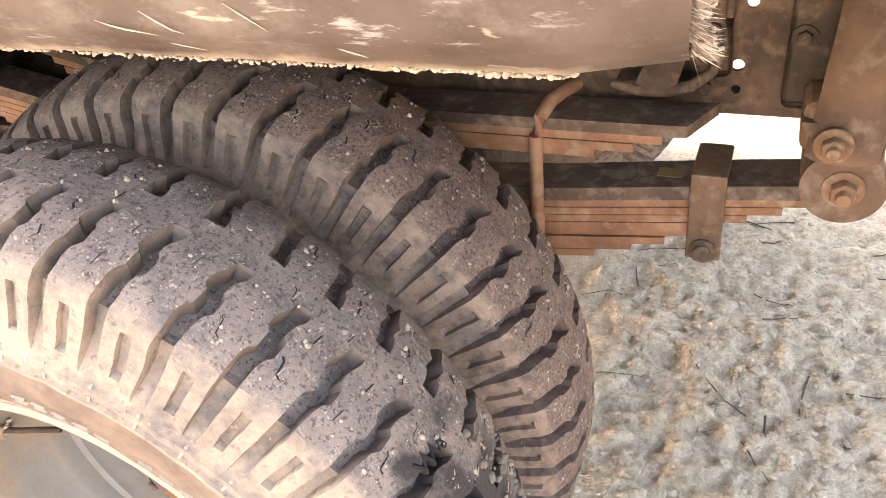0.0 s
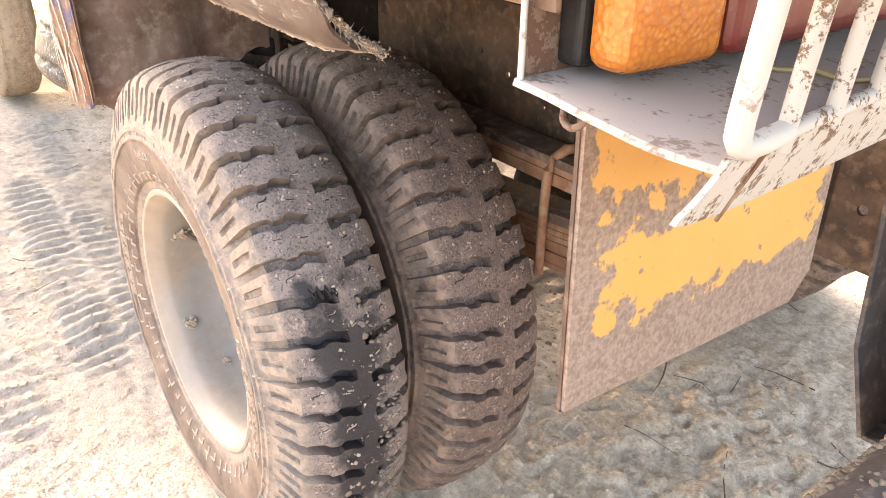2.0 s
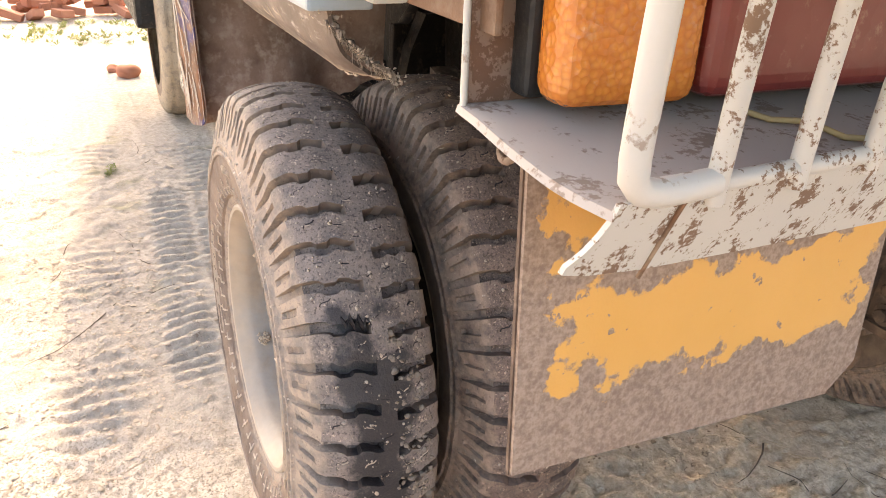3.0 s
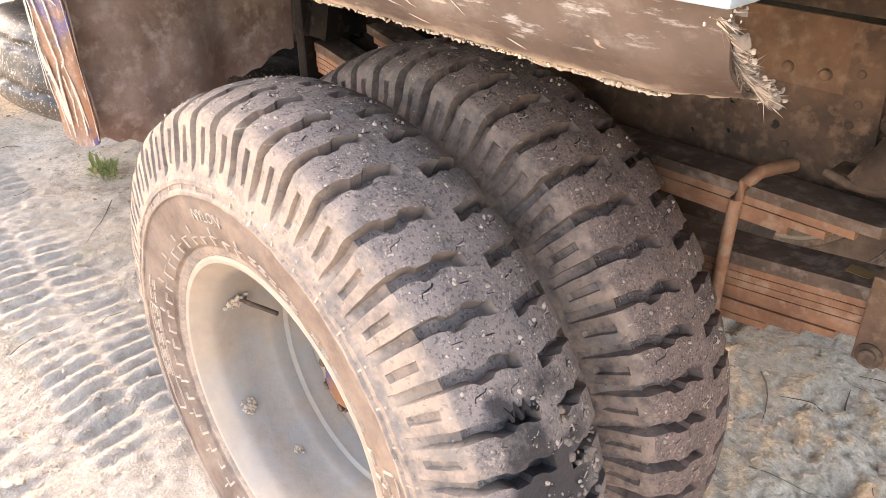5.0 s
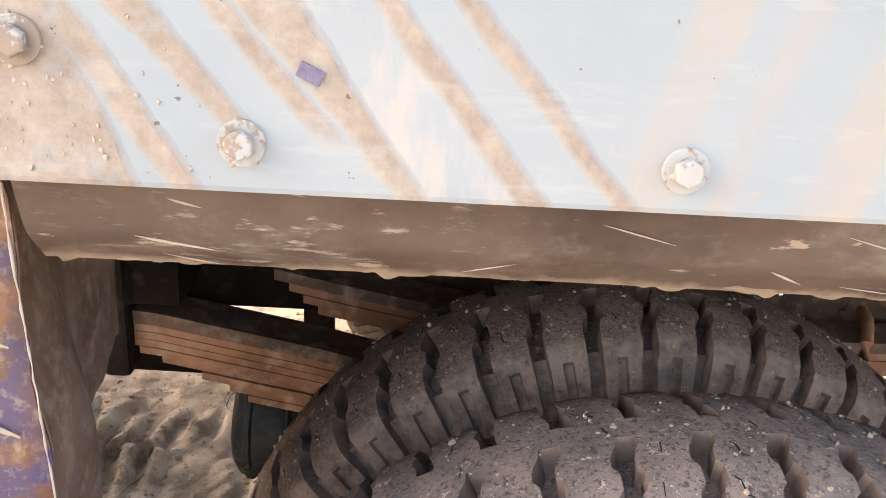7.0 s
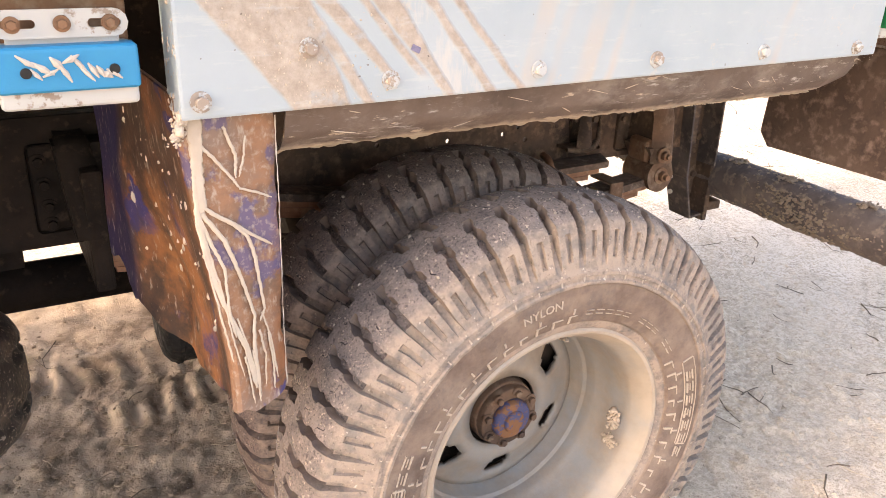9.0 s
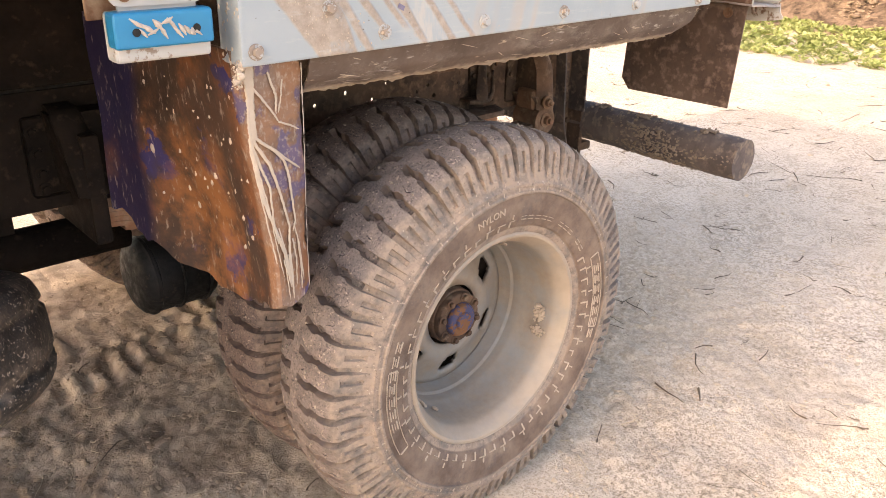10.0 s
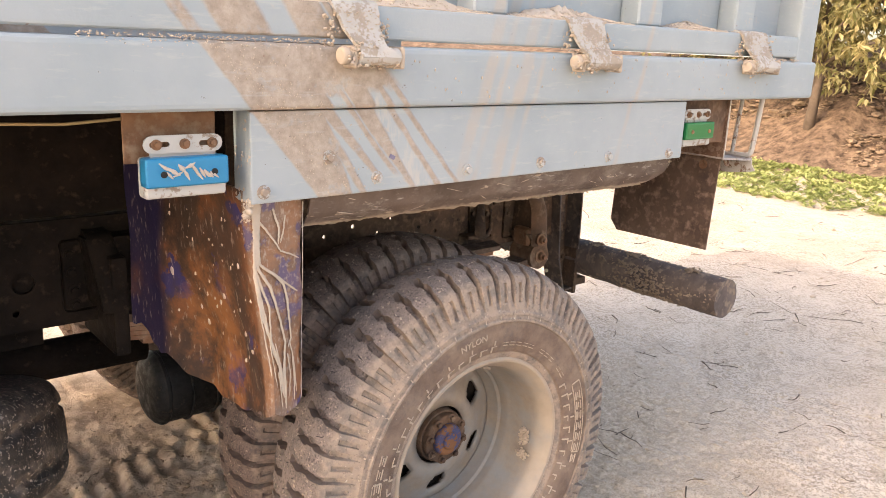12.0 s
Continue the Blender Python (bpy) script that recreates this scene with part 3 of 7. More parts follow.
def soil():
    m = Nodes("pale_dry_soil", 0.95, spec=0.15)
    x, y = m.axis(0), m.axis(1)
    a, b, c = m.noise(0.9, 8, 0.6), m.noise(7, 8, 0.65), m.noise(60, 6)
    col = m.mix(m.ramp(a, (0.35, 0.0), (0.65, 1.0)), (0.53, 0.438, 0.348), (0.65, 0.555, 0.457))
    col = m.mix(m.ramp(b, (0.34, 0.6), (0.5, 0.0)), col, (0.43, 0.34, 0.255))
    crumbly = m.ramp(m.noise(2.2, 6, 0.65, offset=(6, 1, 0)), (0.42, 0.5), (0.58, 1.0))
    # dark specks imitate the small shadows between crumbs
    col = m.mix(m.math("MULTIPLY", crumbly, m.ramp(c, (0.40, 0.85), (0.5, 0.0))), col, (0.32, 0.255, 0.195))
    crack = m.ramp(m.noise(3.2, 7, 0.55, offset=(1, 7, 0), distort=0.6), (0.488, 0.0), (0.497, 0.55), (0.503, 0.55), (0.512, 0.0))
    col = m.mix(m.math("MULTIPLY", crack, m.ramp(m.noise(1.1, 4, offset=(2, 2, 0)), (0.5, 0.0), (0.6, 1.0))), col, (0.30, 0.235, 0.175))
    # finer specks, again crumb shadows put into the colour
    col = m.mix(m.math("MULTIPLY", crumbly, m.ramp(m.noise(150, 4, offset=(2, 4, 0)), (0.38, 0.9), (0.46, 0.0))), col, (0.22, 0.172, 0.132))
    # greyer, darker soil along the lane ahead of the wheel
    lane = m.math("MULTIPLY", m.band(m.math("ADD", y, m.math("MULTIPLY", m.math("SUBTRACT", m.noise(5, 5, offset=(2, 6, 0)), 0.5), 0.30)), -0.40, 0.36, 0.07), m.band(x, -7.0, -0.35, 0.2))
    lane_tone = m.mix(m.ramp(m.noise(38, 6, 0.65, offset=(4, 2, 0)), (0.36, 0.0), (0.62, 1.0)), (0.285, 0.245, 0.208), (0.43, 0.372, 0.315))
    col = m.mix(m.math("MULTIPLY", lane, 0.85), col, lane_tone)
    # browner, darker soil in the band under the truck
    under_truck = m.math("MULTIPLY", m.band(y, 0.35, 2.3, 0.25), m.band(x, -2.4, 0.02, 0.35))
    col = m.mix(m.math("MULTIPLY", under_truck, 0.95), col, m.mix(m.ramp(b, (0.4, 0.0), (0.6, 1.0)), (0.20, 0.142, 0.100), (0.43, 0.325, 0.238)))
    tilth = m.math("MULTIPLY", m.band(m.math("ADD", y, m.math("MULTIPLY", m.noise(3, 5, offset=(3, 1, 0)), 0.4)), 0.30, 2.4, 0.3), m.band(x, 0.05, 1.75, 0.35))
    col = m.mix(m.math("MULTIPLY", tilth, 0.8), col, m.mix(m.ramp(m.noise(48, 7, 0.7, offset=(5, 8, 0)), (0.36, 0.0), (0.6, 1.0)), (0.36, 0.272, 0.190), (0.66, 0.535, 0.405)))
    grassy = m.math("MULTIPLY", m.ramp(m.noise(2.6, 6, offset=(5, 5, 0)), (0.60, 0.0), (0.7, 0.5)), m.band(x, -40, -0.7, 0.5))
    col = m.mix(grassy, col, (0.20, 0.19, 0.09))
    fleck = m.math("MULTIPLY", m.ramp(m.noise(42, 6, 0.72, offset=(8, 3, 0), distort=0.8), (0.605, 0.0), (0.635, 0.85)), m.ramp(m.noise(3.5, 5, 0.6, offset=(1, 4, 0)), (0.40, 0.15), (0.60, 1.0)))
    col = m.mix(fleck, col, (0.225, 0.172, 0.128))
    husk = m.ramp(m.noise(70, 5, 0.7, stretch=(1, 1.8, 1), offset=(4, 4, 0)), (0.655, 0.0), (0.675, 0.7))
    col = m.mix(husk, col, (0.66, 0.585, 0.50))
    bank = m.band(m.math("ADD", x, m.math("MULTIPLY", m.noise(1.2, 5), 0.8)), 9.2, 60, 0.25)
    col = m.mix(bank, col, m.mix(m.ramp(m.noise(7, 8, 0.7), (0.36, 0.0), (0.64, 1.0)), (0.05, 0.033, 0.024), (0.25, 0.170, 0.118)))
    return m.done(col, m.mix(0.5, m.mix(0.5, b, c), m.noise(160, 5)), 0.95, 0.014)


BOARD, LIP, GUARD, YELLOW, SOIL = white_board(), lip_plate(), guard_paint(), yellow_flap(), soil()
MUD = Nodes("dried_mud", 0.95, spec=0.1)
MUD = MUD.done(MUD.mix(MUD.noise(40, 6), (0.36, 0.275, 0.205), (0.52, 0.42, 0.33)), MUD.noise(150, 5), 0.6, 0.003)
PALE_MUD = Nodes("pale_dried_mud", 0.95, spec=0.1)
PALE_MUD = PALE_MUD.done(PALE_MUD.mix(PALE_MUD.noise(40, 6), (0.38, 0.305, 0.24), (0.53, 0.445, 0.365)), PALE_MUD.noise(150, 5), 0.5, 0.002)
BOLT_PAINT = painted("painted_bolt", (0.42, 0.42, 0.41), (0.34, 0.27, 0.22), 0.50, 30, 0.6)
CAGE = painted("white_rusty_bars", (0.44, 0.41, 0.37), (0.20, 0.12, 0.078), 0.545, 50, 0.5)
TRAY = painted("tray_white_worn", (0.37, 0.318, 0.288), (0.27, 0.20, 0.165), 0.56, 26, 0.6)
TRAY_RUST = painted("tray_rusty_paint", (0.20, 0.13, 0.095), (0.14, 0.075, 0.048), 0.50, 40, 0.7)
BLUE = painted("blue_reflector_paint", (0.010, 0.205, 0.40), (0.62, 0.66, 0.68), 0.70, 12, 0.35)
GREEN = painted("green_lens", (0.010, 0.165, 0.055), (0.05, 0.26, 0.10), 0.72, 12, 0.25)
WHITE = painted("white_plastic", (0.44, 0.43, 0.41), (0.32, 0.25, 0.20), 0.53, 18, 0.4)


def lens(name, colour, rough, cell, depth):
    """Coloured plastic with small round prisms behind its skin."""
    m = Nodes(name, rough, spec=0.6)
    cells = m.voronoi(cell)
    col = m.mix(m.noise(16, 5), tuple(v * 0.78 for v in colour), colour)
    col = m.mix(m.ramp(cells, (0.30, 0.0), (0.62, depth)), col, (colour[0] * 0.62, colour[1] * 0.42, colour[2] * 0.5))
    col = m.mix(m.ramp(m.noise(60, 6, 0.7, offset=(3, 1, 2)), (0.58, 0.0), (0.74, 0.35)), col, (0.42, 0.31, 0.22))
    return m.done(col, cells, 0.55 * depth + 0.05, 0.004)


AMBER, RED = lens("amber_lens", (0.62, 0.205, 0.035), 0.18, 190, 0.40), lens("red_lens", (0.19, 0.026, 0.022), 0.34, 60, 0.12)
WIRE = Nodes("yellow_wire", 0.5).done((0.30, 0.21, 0.10))


def leafy(name, a, b, rough=0.5):
    """Leaves that differ one by one and let some light through."""
    m = Nodes(name, rough, spec=0.4)
    g = m.t.nodes.new("ShaderNodeNewGeometry").outputs["Random Per Island"]
    col = m.mix(g, a, b)
    col = m.mix(m.ramp(m.noise(1.5, 3), (0.4, 0.0), (0.6, 0.6)), col, tuple(v * 0.6 for v in a))
    m.b.inputs["Subsurface Weight"].default_value = 0.0
    t = m.t.nodes.new("ShaderNodeBsdfTranslucent")
    m.link(col, t.inputs["Color"])
    mix = m.t.nodes.new("ShaderNodeMixShader")
    mix.inputs[0].default_value = 0.35
    m.link(m.b.outputs[0], mix.inputs[1])
    m.link(t.outputs[0], mix.inputs[2])
    m.link(mix.outputs[0], m.t.nodes["Material Output"].inputs["Surface"])
    return m.done(col)


def plain(name, a, b, scale=30, rough=0.9, island=False):
    m = Nodes(name, rough, spec=0.2)
    col = m.mix(m.noise(scale, 5), a, b)
    if island:
        g = m.t.nodes.new("ShaderNodeNewGeometry").outputs["Random Per Island"]
        col = m.mix(m.math("MULTIPLY", g, 0.5), col, a)
    return m.done(col, m.noise(scale * 5, 4), 0.5, 0.002)


MARKS = plain("dusty_raised_rubber", (0.30, 0.235, 0.185), (0.47, 0.39, 0.32), 160)
SIPE = plain("dark_cut_rubber", (0.012, 0.010, 0.012), (0.03, 0.026, 0.028), 90, 0.6)
TYRE_MUD = plain("tread_mud", (0.10, 0.08, 0.066), (0.30, 0.24, 0.195), 90)
SAND = plain("pale_sand", (0.42, 0.345, 0.280), (0.58, 0.49, 0.41), 45)
STRAP = painted("muddy_white_strap", (0.46, 0.435, 0.405), (0.41, 0.345, 0.285), 0.50, 24, 0.7)
CLOD = plain("dry_clod", (0.40, 0.315, 0.238), (0.57, 0.465, 0.362), 25, 0.95, True)
LITTER = plain("dry_leaf_litter", (0.06, 0.040, 0.028), (0.46, 0.33, 0.23), 11, 0.9, True)
STRAW = plain("dry_straw", (0.34, 0.26, 0.17), (0.50, 0.41, 0.29), 20)
TWIG = plain("dark_twig", (0.06, 0.045, 0.035), (0.17, 0.125, 0.09), 20)
GRASS = leafy("verge_leaf", (0.22, 0.27, 0.07), (0.56, 0.56, 0.25))
GRASS_DRY = leafy("dry_grass", (0.16, 0.19, 0.05), (0.36, 0.34, 0.14))
TREE_LEAF = leafy("drooping_leaf", (0.17, 0.165, 0.055), (0.58, 0.48, 0.25))
BARK = plain("bark", (0.07, 0.05, 0.04), (0.17, 0.13, 0.10), 18)
BRICK = plain("red_brick", (0.26, 0.09, 0.05), (0.42, 0.19, 0.12), 12)
WIRE_DULL = plain("dull_yellow_mark", (0.16, 0.10, 0.045), (0.26, 0.17, 0.07), 90)
TORN = plain("torn_white_edge", (0.34, 0.28, 0.235), (0.56, 0.50, 0.44), 60)
FLAP_BROWN = rusty("flap_brown", (0.062, 0.038, 0.029), (0.115, 0.074, 0.055), (0.25, 0.175, 0.135), 0.5)
CAGE_PLAIN = painted("white_bar_paint", (0.46, 0.435, 0.40), (0.34, 0.27, 0.22), 0.58, 22, 0.45)
STEEL_PALE = plain("worn_pale_rivet", (0.40, 0.36, 0.32), (0.6, 0.56, 0.5), 80)
STICKER = plain("sticker_ink", (0.07, 0.08, 0.17), (0.30, 0.25, 0.31), 160, 0.6)
HANGER = rusty("hanger_rust_brown", (0.065, 0.038, 0.025), (0.16, 0.088, 0.052), (0.22, 0.155, 0.11), 0.5)
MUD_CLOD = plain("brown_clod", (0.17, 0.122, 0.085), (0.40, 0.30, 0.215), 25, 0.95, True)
TUBE_MUD = plain("tube_mud", (0.15, 0.112, 0.086), (0.31, 0.24, 0.185), 60)
SUBFRAME = rusty("grimy_subframe", (0.030, 0.019, 0.0135), (0.072, 0.047, 0.033), (0.135, 0.095, 0.068), 0.4)
DUSTY_STEEL = rusty("dusty_grey_steel", (0.046, 0.036, 0.034), (0.098, 0.078, 0.070), (0.21, 0.165, 0.13), 0.45)
# front chassis steel, near black to imitate the shade under the body
FRONT_SHADE_STEEL = rusty("shaded_front_steel", (0.009, 0.007, 0.006), (0.020, 0.014, 0.011), (0.055, 0.038, 0.028), 0.2, spec=0.06)

# ---- ground ----
ZC = 0.4655     # height of the axle


def spread(lo, hi, step, far, grow=1.22):
    v = list(np.arange(lo, hi + 1e-6, step))
    d, a, b = step, [], []
    x = lo
    while x > -far:
        d *= grow
        x -= d
        a.append(x)
    d, x = step, hi
    while x < far:
        d *= grow
        x += d
        b.append(x)
    return np.array(a[::-1] + v + b)


def relief(X, Y):
    """Height of the trodden ground: humps, wheel ruts, lug prints and the bank beyond the road."""
    z = 0.018 * vnoise(X * 0.7, Y * 0.7, 1) + 0.010 * vnoise(X * 2.3, Y * 2.3, 2) + 0.006 * vnoise(X * 7, Y * 7, 3)
    z += 0.0045 * vnoise(X * 17, Y * 17, 4) + 0.004 * vnoise(X * 34, Y * 34, 5)
    # prints of lugs in the lane ahead of the wheel, two rows of bars
    drift = Y + 0.03 + 0.06 * X + 0.02 * vnoise(X * 1.3, Y * 0, 12)
    rows = np.exp(-((np.abs(drift) - 0.085) / 0.072) ** 6) * np.clip((-0.5 - X) * 4, 0, 1) * np.clip((X + 3.2) * 1.5, 0, 1)
    bars = np.sin(X * 2 * np.pi / 0.0625 + 1.6 * np.sign(drift) + 0.8 * vnoise(X * 4, Y * 9, 8))
    z += rows * 0.011 * np.tanh(2.2 * bars) * np.clip(0.55 + 0.9 * vnoise(X * 2.5, Y * 4, 10), 0.05, 1)
    side = np.exp(-((drift + 0.36) / 0.12) ** 4) * np.clip((-0.3 - X) * 4, 0, 1) * (X > -3.0)
    z += side * 0.008 * np.tanh(2 * np.sin(X * 2 * np.pi / 0.067 + 3 * vnoise(X * 3, Y * 6, 13))) * np.clip(0.2 + vnoise(X * 2, Y * 3, 14), 0, 1)
    # far lane under the truck
    far = np.exp(-((Y - 1.35) / 0.20) ** 4) * np.clip((0.2 - X) * 3, 0, 1) * (X > -4.0)
    z += far * 0.024 * np.tanh(2 * np.sin(X * 2 * np.pi / 0.085 + 2.2 * vnoise(X * 6, Y * 9, 9) + 1.5 * np.sign(Y - 1.35))) * np.clip(0.6 + vnoise(X * 5, Y * 6, 15), 0.1, 1)
    # broken soil behind the wheels and under the truck
    rough = np.exp(-((X - 0.75) / 0.9) ** 2 - ((Y - 0.9) / 0.7) ** 2) + 0.45 * np.exp(-((X + 0.9) / 0.7) ** 2 - ((Y - 0.9) / 0.5) ** 2)
    z += rough * (0.009 * vnoise(X * 10, Y * 10, 6) + 0.009 * vnoise(X * 24, Y * 24, 7) + 0.010 * vnoise(X * 42, Y * 42, 17))
    crumb = vnoise(X * 75, Y * 75, 18) + 0.7 * vnoise(X * 48 + 5, Y * 52, 19)
    near = (np.abs(X) < 4) & (np.abs(Y) < 3)
    z += np.where(near, (0.0018 + 0.0044 * np.clip(rough, 0, 1)) * np.sign(crumb) * np.abs(crumb) ** 1.3, 0.0)
    # flakes of dried crust lifted at their edges
    flake = vnoise(X * 11 + 3, Y * 13, 20) + 0.5 * vnoise(X * 29, Y * 31, 21)
    z += np.where(near, 0.004 * np.clip(flake * 6, -0.5, 0.5), 0.0)
    z *= np.clip(1.3 - (np.abs(X) + np.abs(Y)) / 40, 0.1, 1)
    # earth bank beyond the road
    z += np.clip((X - 8.9 - 0.15 * Y) / 2.4, 0, 1) ** 1.3 * 1.5 * (1 + 0.35 * vnoise(X * 1.5, Y * 1.5, 11) + 0.12 * vnoise(X * 5, Y * 5, 16))
    z += -0.006
    # flat under the tyres
    flat = np.exp(-(X / 0.22) ** 4 - ((Y - 0.22) / 0.42) ** 6)
    return z * (1 - flat) + flat * -0.004


def build_ground():
    gx, gy = spread(-2.9, 2.2, 0.009, 220), spread(-0.85, 1.75, 0.009, 220)
    X, Y = np.meshgrid(gx, gy, indexing="ij")
    Z = relief(X, Y)
    n, m = X.shape
    V = np.stack([X, Y, Z], -1).reshape(-1, 3)
    i = np.arange(n * m).reshape(n, m)
    F = np.stack([i[:-1, :-1], i[1:, :-1], i[1:, 1:], i[:-1, 1:]], -1).reshape(-1, 4)
    me = bpy.data.meshes.new("ground")
    me.from_pydata(V.tolist(), [], F.tolist())
    me.polygons.foreach_set("use_smooth", [True] * len(me.polygons))
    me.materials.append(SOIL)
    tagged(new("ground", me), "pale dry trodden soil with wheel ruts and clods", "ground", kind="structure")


build_ground()


# ---- tyres and wheels ----
LUGS = 50
PITCH = 2 * math.pi / LUGS


def tyre_mesh(name, phase=0.0, seed=1, lugs=LUGS, ground=None, uneven=0.0):
    """A lug-tread tyre about the y axis. Outer sidewall towards -y."""
    # (y, r, zone): zone 0 plain wall, 1 outer shoulder face, 2 outer tread, 3 middle, 4 inner tread, 5 inner shoulder face
    prof = [(0.004, 0.258), (-0.002, 0.266), (-0.008, 0.276), (-0.009, 0.284), (-0.014, 0.288), (-0.020, 0.306), (-0.0245, 0.33),
            (-0.0265, 0.352), (-0.0265, 0.364), (-0.0295, 0.3665), (-0.0295, 0.3715), (-0.026, 0.374), (-0.0255, 0.380), (-0.0275, 0.382), (-0.027, 0.388), (-0.0235, 0.391)]
    prof = [(y, r, 0) for y, r in prof]
    prof += [(-0.0215 + 0.0195 * t ** 1.15, 0.395 + 0.0725 * t, 1) for t in (0.0, 0.03, 0.12, 0.20, 0.26, 0.40, 0.55, 0.70, 0.80, 0.86, 0.94)]

    def crown(y):
        return 0.4935 - 0.0235 * abs((y - 0.095) / 0.095) ** 2.8

    prof += [(0.0005, 0.4690, 2), (0.003, crown(0.004), 2)]
    prof += [(y, crown(y), 2) for y in (0.012, 0.022, 0.030, 0.036, 0.044, 0.052, 0.058, 0.066, 0.073, 0.080, 0.086, 0.0905, 0.0925)]
    prof += [(y, crown(y), 3) for y in (0.097, 0.1045, 0.112)]
    prof += [(y, crown(y), 4) for y in (0.1165, 0.1185, 0.125, 0.133, 0.140, 0.146, 0.154, 0.162, 0.170, 0.178)]
    prof += [(0.187, crown(0.186), 4), (0.1895, 0.4690, 4)]
    prof += [(0.2115 - 0.0195 * t ** 1.15, 0.395 + 0.0725 * t, 5) for t in (0.94, 0.86, 0.7, 0.5, 0.26, 0.12, 0.03, 0.0)]
    prof += [(y, r, 0) for y, r in ((0.2135, 0.391), (0.217, 0.374), (0.2165, 0.35), (0.212, 0.32), (0.202, 0.29), (0.194, 0.27), (0.186, 0.258))]
    w, e = 0.30, 0.025
    c, sw = (1 + w) / 2, 0.085
    us = [0, e, w * 0.5, w - e, w, w + 0.10, c - sw - 0.02, c - sw, c, c + sw, c + sw + 0.02, 0.9]
    nu, ns = len(us), len(prof)
    P = np.array([(y, r) for y, r, _ in prof])
    zone = np.array([k for *_, k in prof])
    d = np.gradient(P, axis=0)
    N = np.stack([-d[:, 1], d[:, 0]], 1)
    N /= np.linalg.norm(N, axis=1, keepdims=True)
    N[N @ np.array([0, 1.0]) < -0.2] *= -1
    mid = np.array([0.095, 0.38])
    flip = ((P - mid) * N).sum(1) < 0
    N[flip] *= -1
    y = P[:, 0]
    # zigzag of the grooves across the tread, in pitches
    zig = np.interp(y, [0.0, 0.028, 0.036, 0.052, 0.060, 0.074, 0.082, 0.0925, 0.1165, 0.130, 0.140, 0.154, 0.163, 0.19],
                    [0.0, 0.02, 0.14, 0.15, 0.05, 0.12, 0.20, 0.21, 0.45, 0.45, 0.36, 0.42, 0.33, 0.33])
    zig[(zone == 0) | (zone == 1)] = np.where(y[(zone == 0) | (zone == 1)] < 0.095, 0.0, 0.33)
    zig[zone == 5] = 0.33
    rng = np.random.RandomState(seed)
    depth = np.zeros((ns, nu))
    for s in range(ns):
        k = zone[s]
        t = (P[s, 1] - 0.395) / 0.0725
        for j, u in enumerate(us):
            groove, slot = j in (1, 2, 3), j in (7, 8, 9)
            if k == 1 and groove and 0.1 <= t:
                depth[s, j] = 0.003 + 0.012 * min(1, max(0, (t - 0.1) / 0.5))
            if k == 5 and groove and 0.2 <= t:
                depth[s, j] = 0.013
            if k in (1, 5) and slot and 0.22 < t < 0.83:
                depth[s, j] = 0.0065
            if k == 2 and groove and y[s] <= 0.0906:
                depth[s, j] = 0.0225
            if k == 4 and groove and y[s] >= 0.1184:
                depth[s, j] = 0.0225
    verts = np.zeros((lugs, nu, ns, 3))
    pitch = 2 * math.pi / lugs
    for L in range(lugs):
        wear = rng.uniform(-0.0012, 0.0008)
        for j, u in enumerate(us):
            a = phase + (L + u + zig - w / 2) * pitch
            a = a - uneven * np.exp(-(np.arctan2(np.sin(a - 0.33), np.cos(a - 0.33)) / 0.17) ** 2)
            lift = -depth[:, j] + np.where((zone >= 2) & (zone <= 4), wear, 0) * (depth[:, j] == 0)
            yy = P[:, 0] + N[:, 0] * lift
            rr = P[:, 1] + N[:, 1] * lift
            verts[L, j] = np.stack([rr * np.sin(a), yy, rr * np.cos(a)], 1)
    V = verts.reshape(-1, 3)
    k = 0.0011
    V += np.stack([vnoise(V[:, 0] * 60 + V[:, 1] * 40, V[:, 2] * 60, q) * k for q in (21, 22, 23)], 1)
    if ground is not None:
        V[:, 2] = np.maximum(V[:, 2], ground)
    cols = lugs * nu
    i = np.arange(cols * ns).reshape(cols, ns)
    nx = np.roll(i, -1, axis=0)
    F = np.stack([i[:, :-1], nx[:, :-1], nx[:, 1:], i[:, 1:]], -1).reshape(-1, 4)
    me = bpy.data.meshes.new(name)
    me.from_pydata(V.tolist(), [], F.tolist())
    me.polygons.foreach_set("use_smooth", [True] * len(me.polygons))
    me.set_sharp_from_angle(angle=radians(32))
    return me


def rim_mesh():
    """Flange, barrel and ledge of the dished wheel, turned about y."""
    prof = [(0.012, 0.262), (0.002, 0.268), (-0.004, 0.2675), (-0.0065, 0.263), (-0.005, 0.257), (0.002, 0.2515), (0.012, 0.2465), (0.022, 0.2375), (0.034, 0.2325), (0.075, 0.229),
            (0.112, 0.225), (0.122, 0.2195), (0.130, 0.2165), (0.150, 0.214), (0.156, 0.208), (0.164, 0.207), (0.172, 0.204), (0.190, 0.198), (0.21, 0.195),
            (0.212, 0.215), (0.18, 0.235), (0.10, 0.245), (0.03, 0.252)]
    return lathe("rim", prof, 128, closed=True, sharp=30)


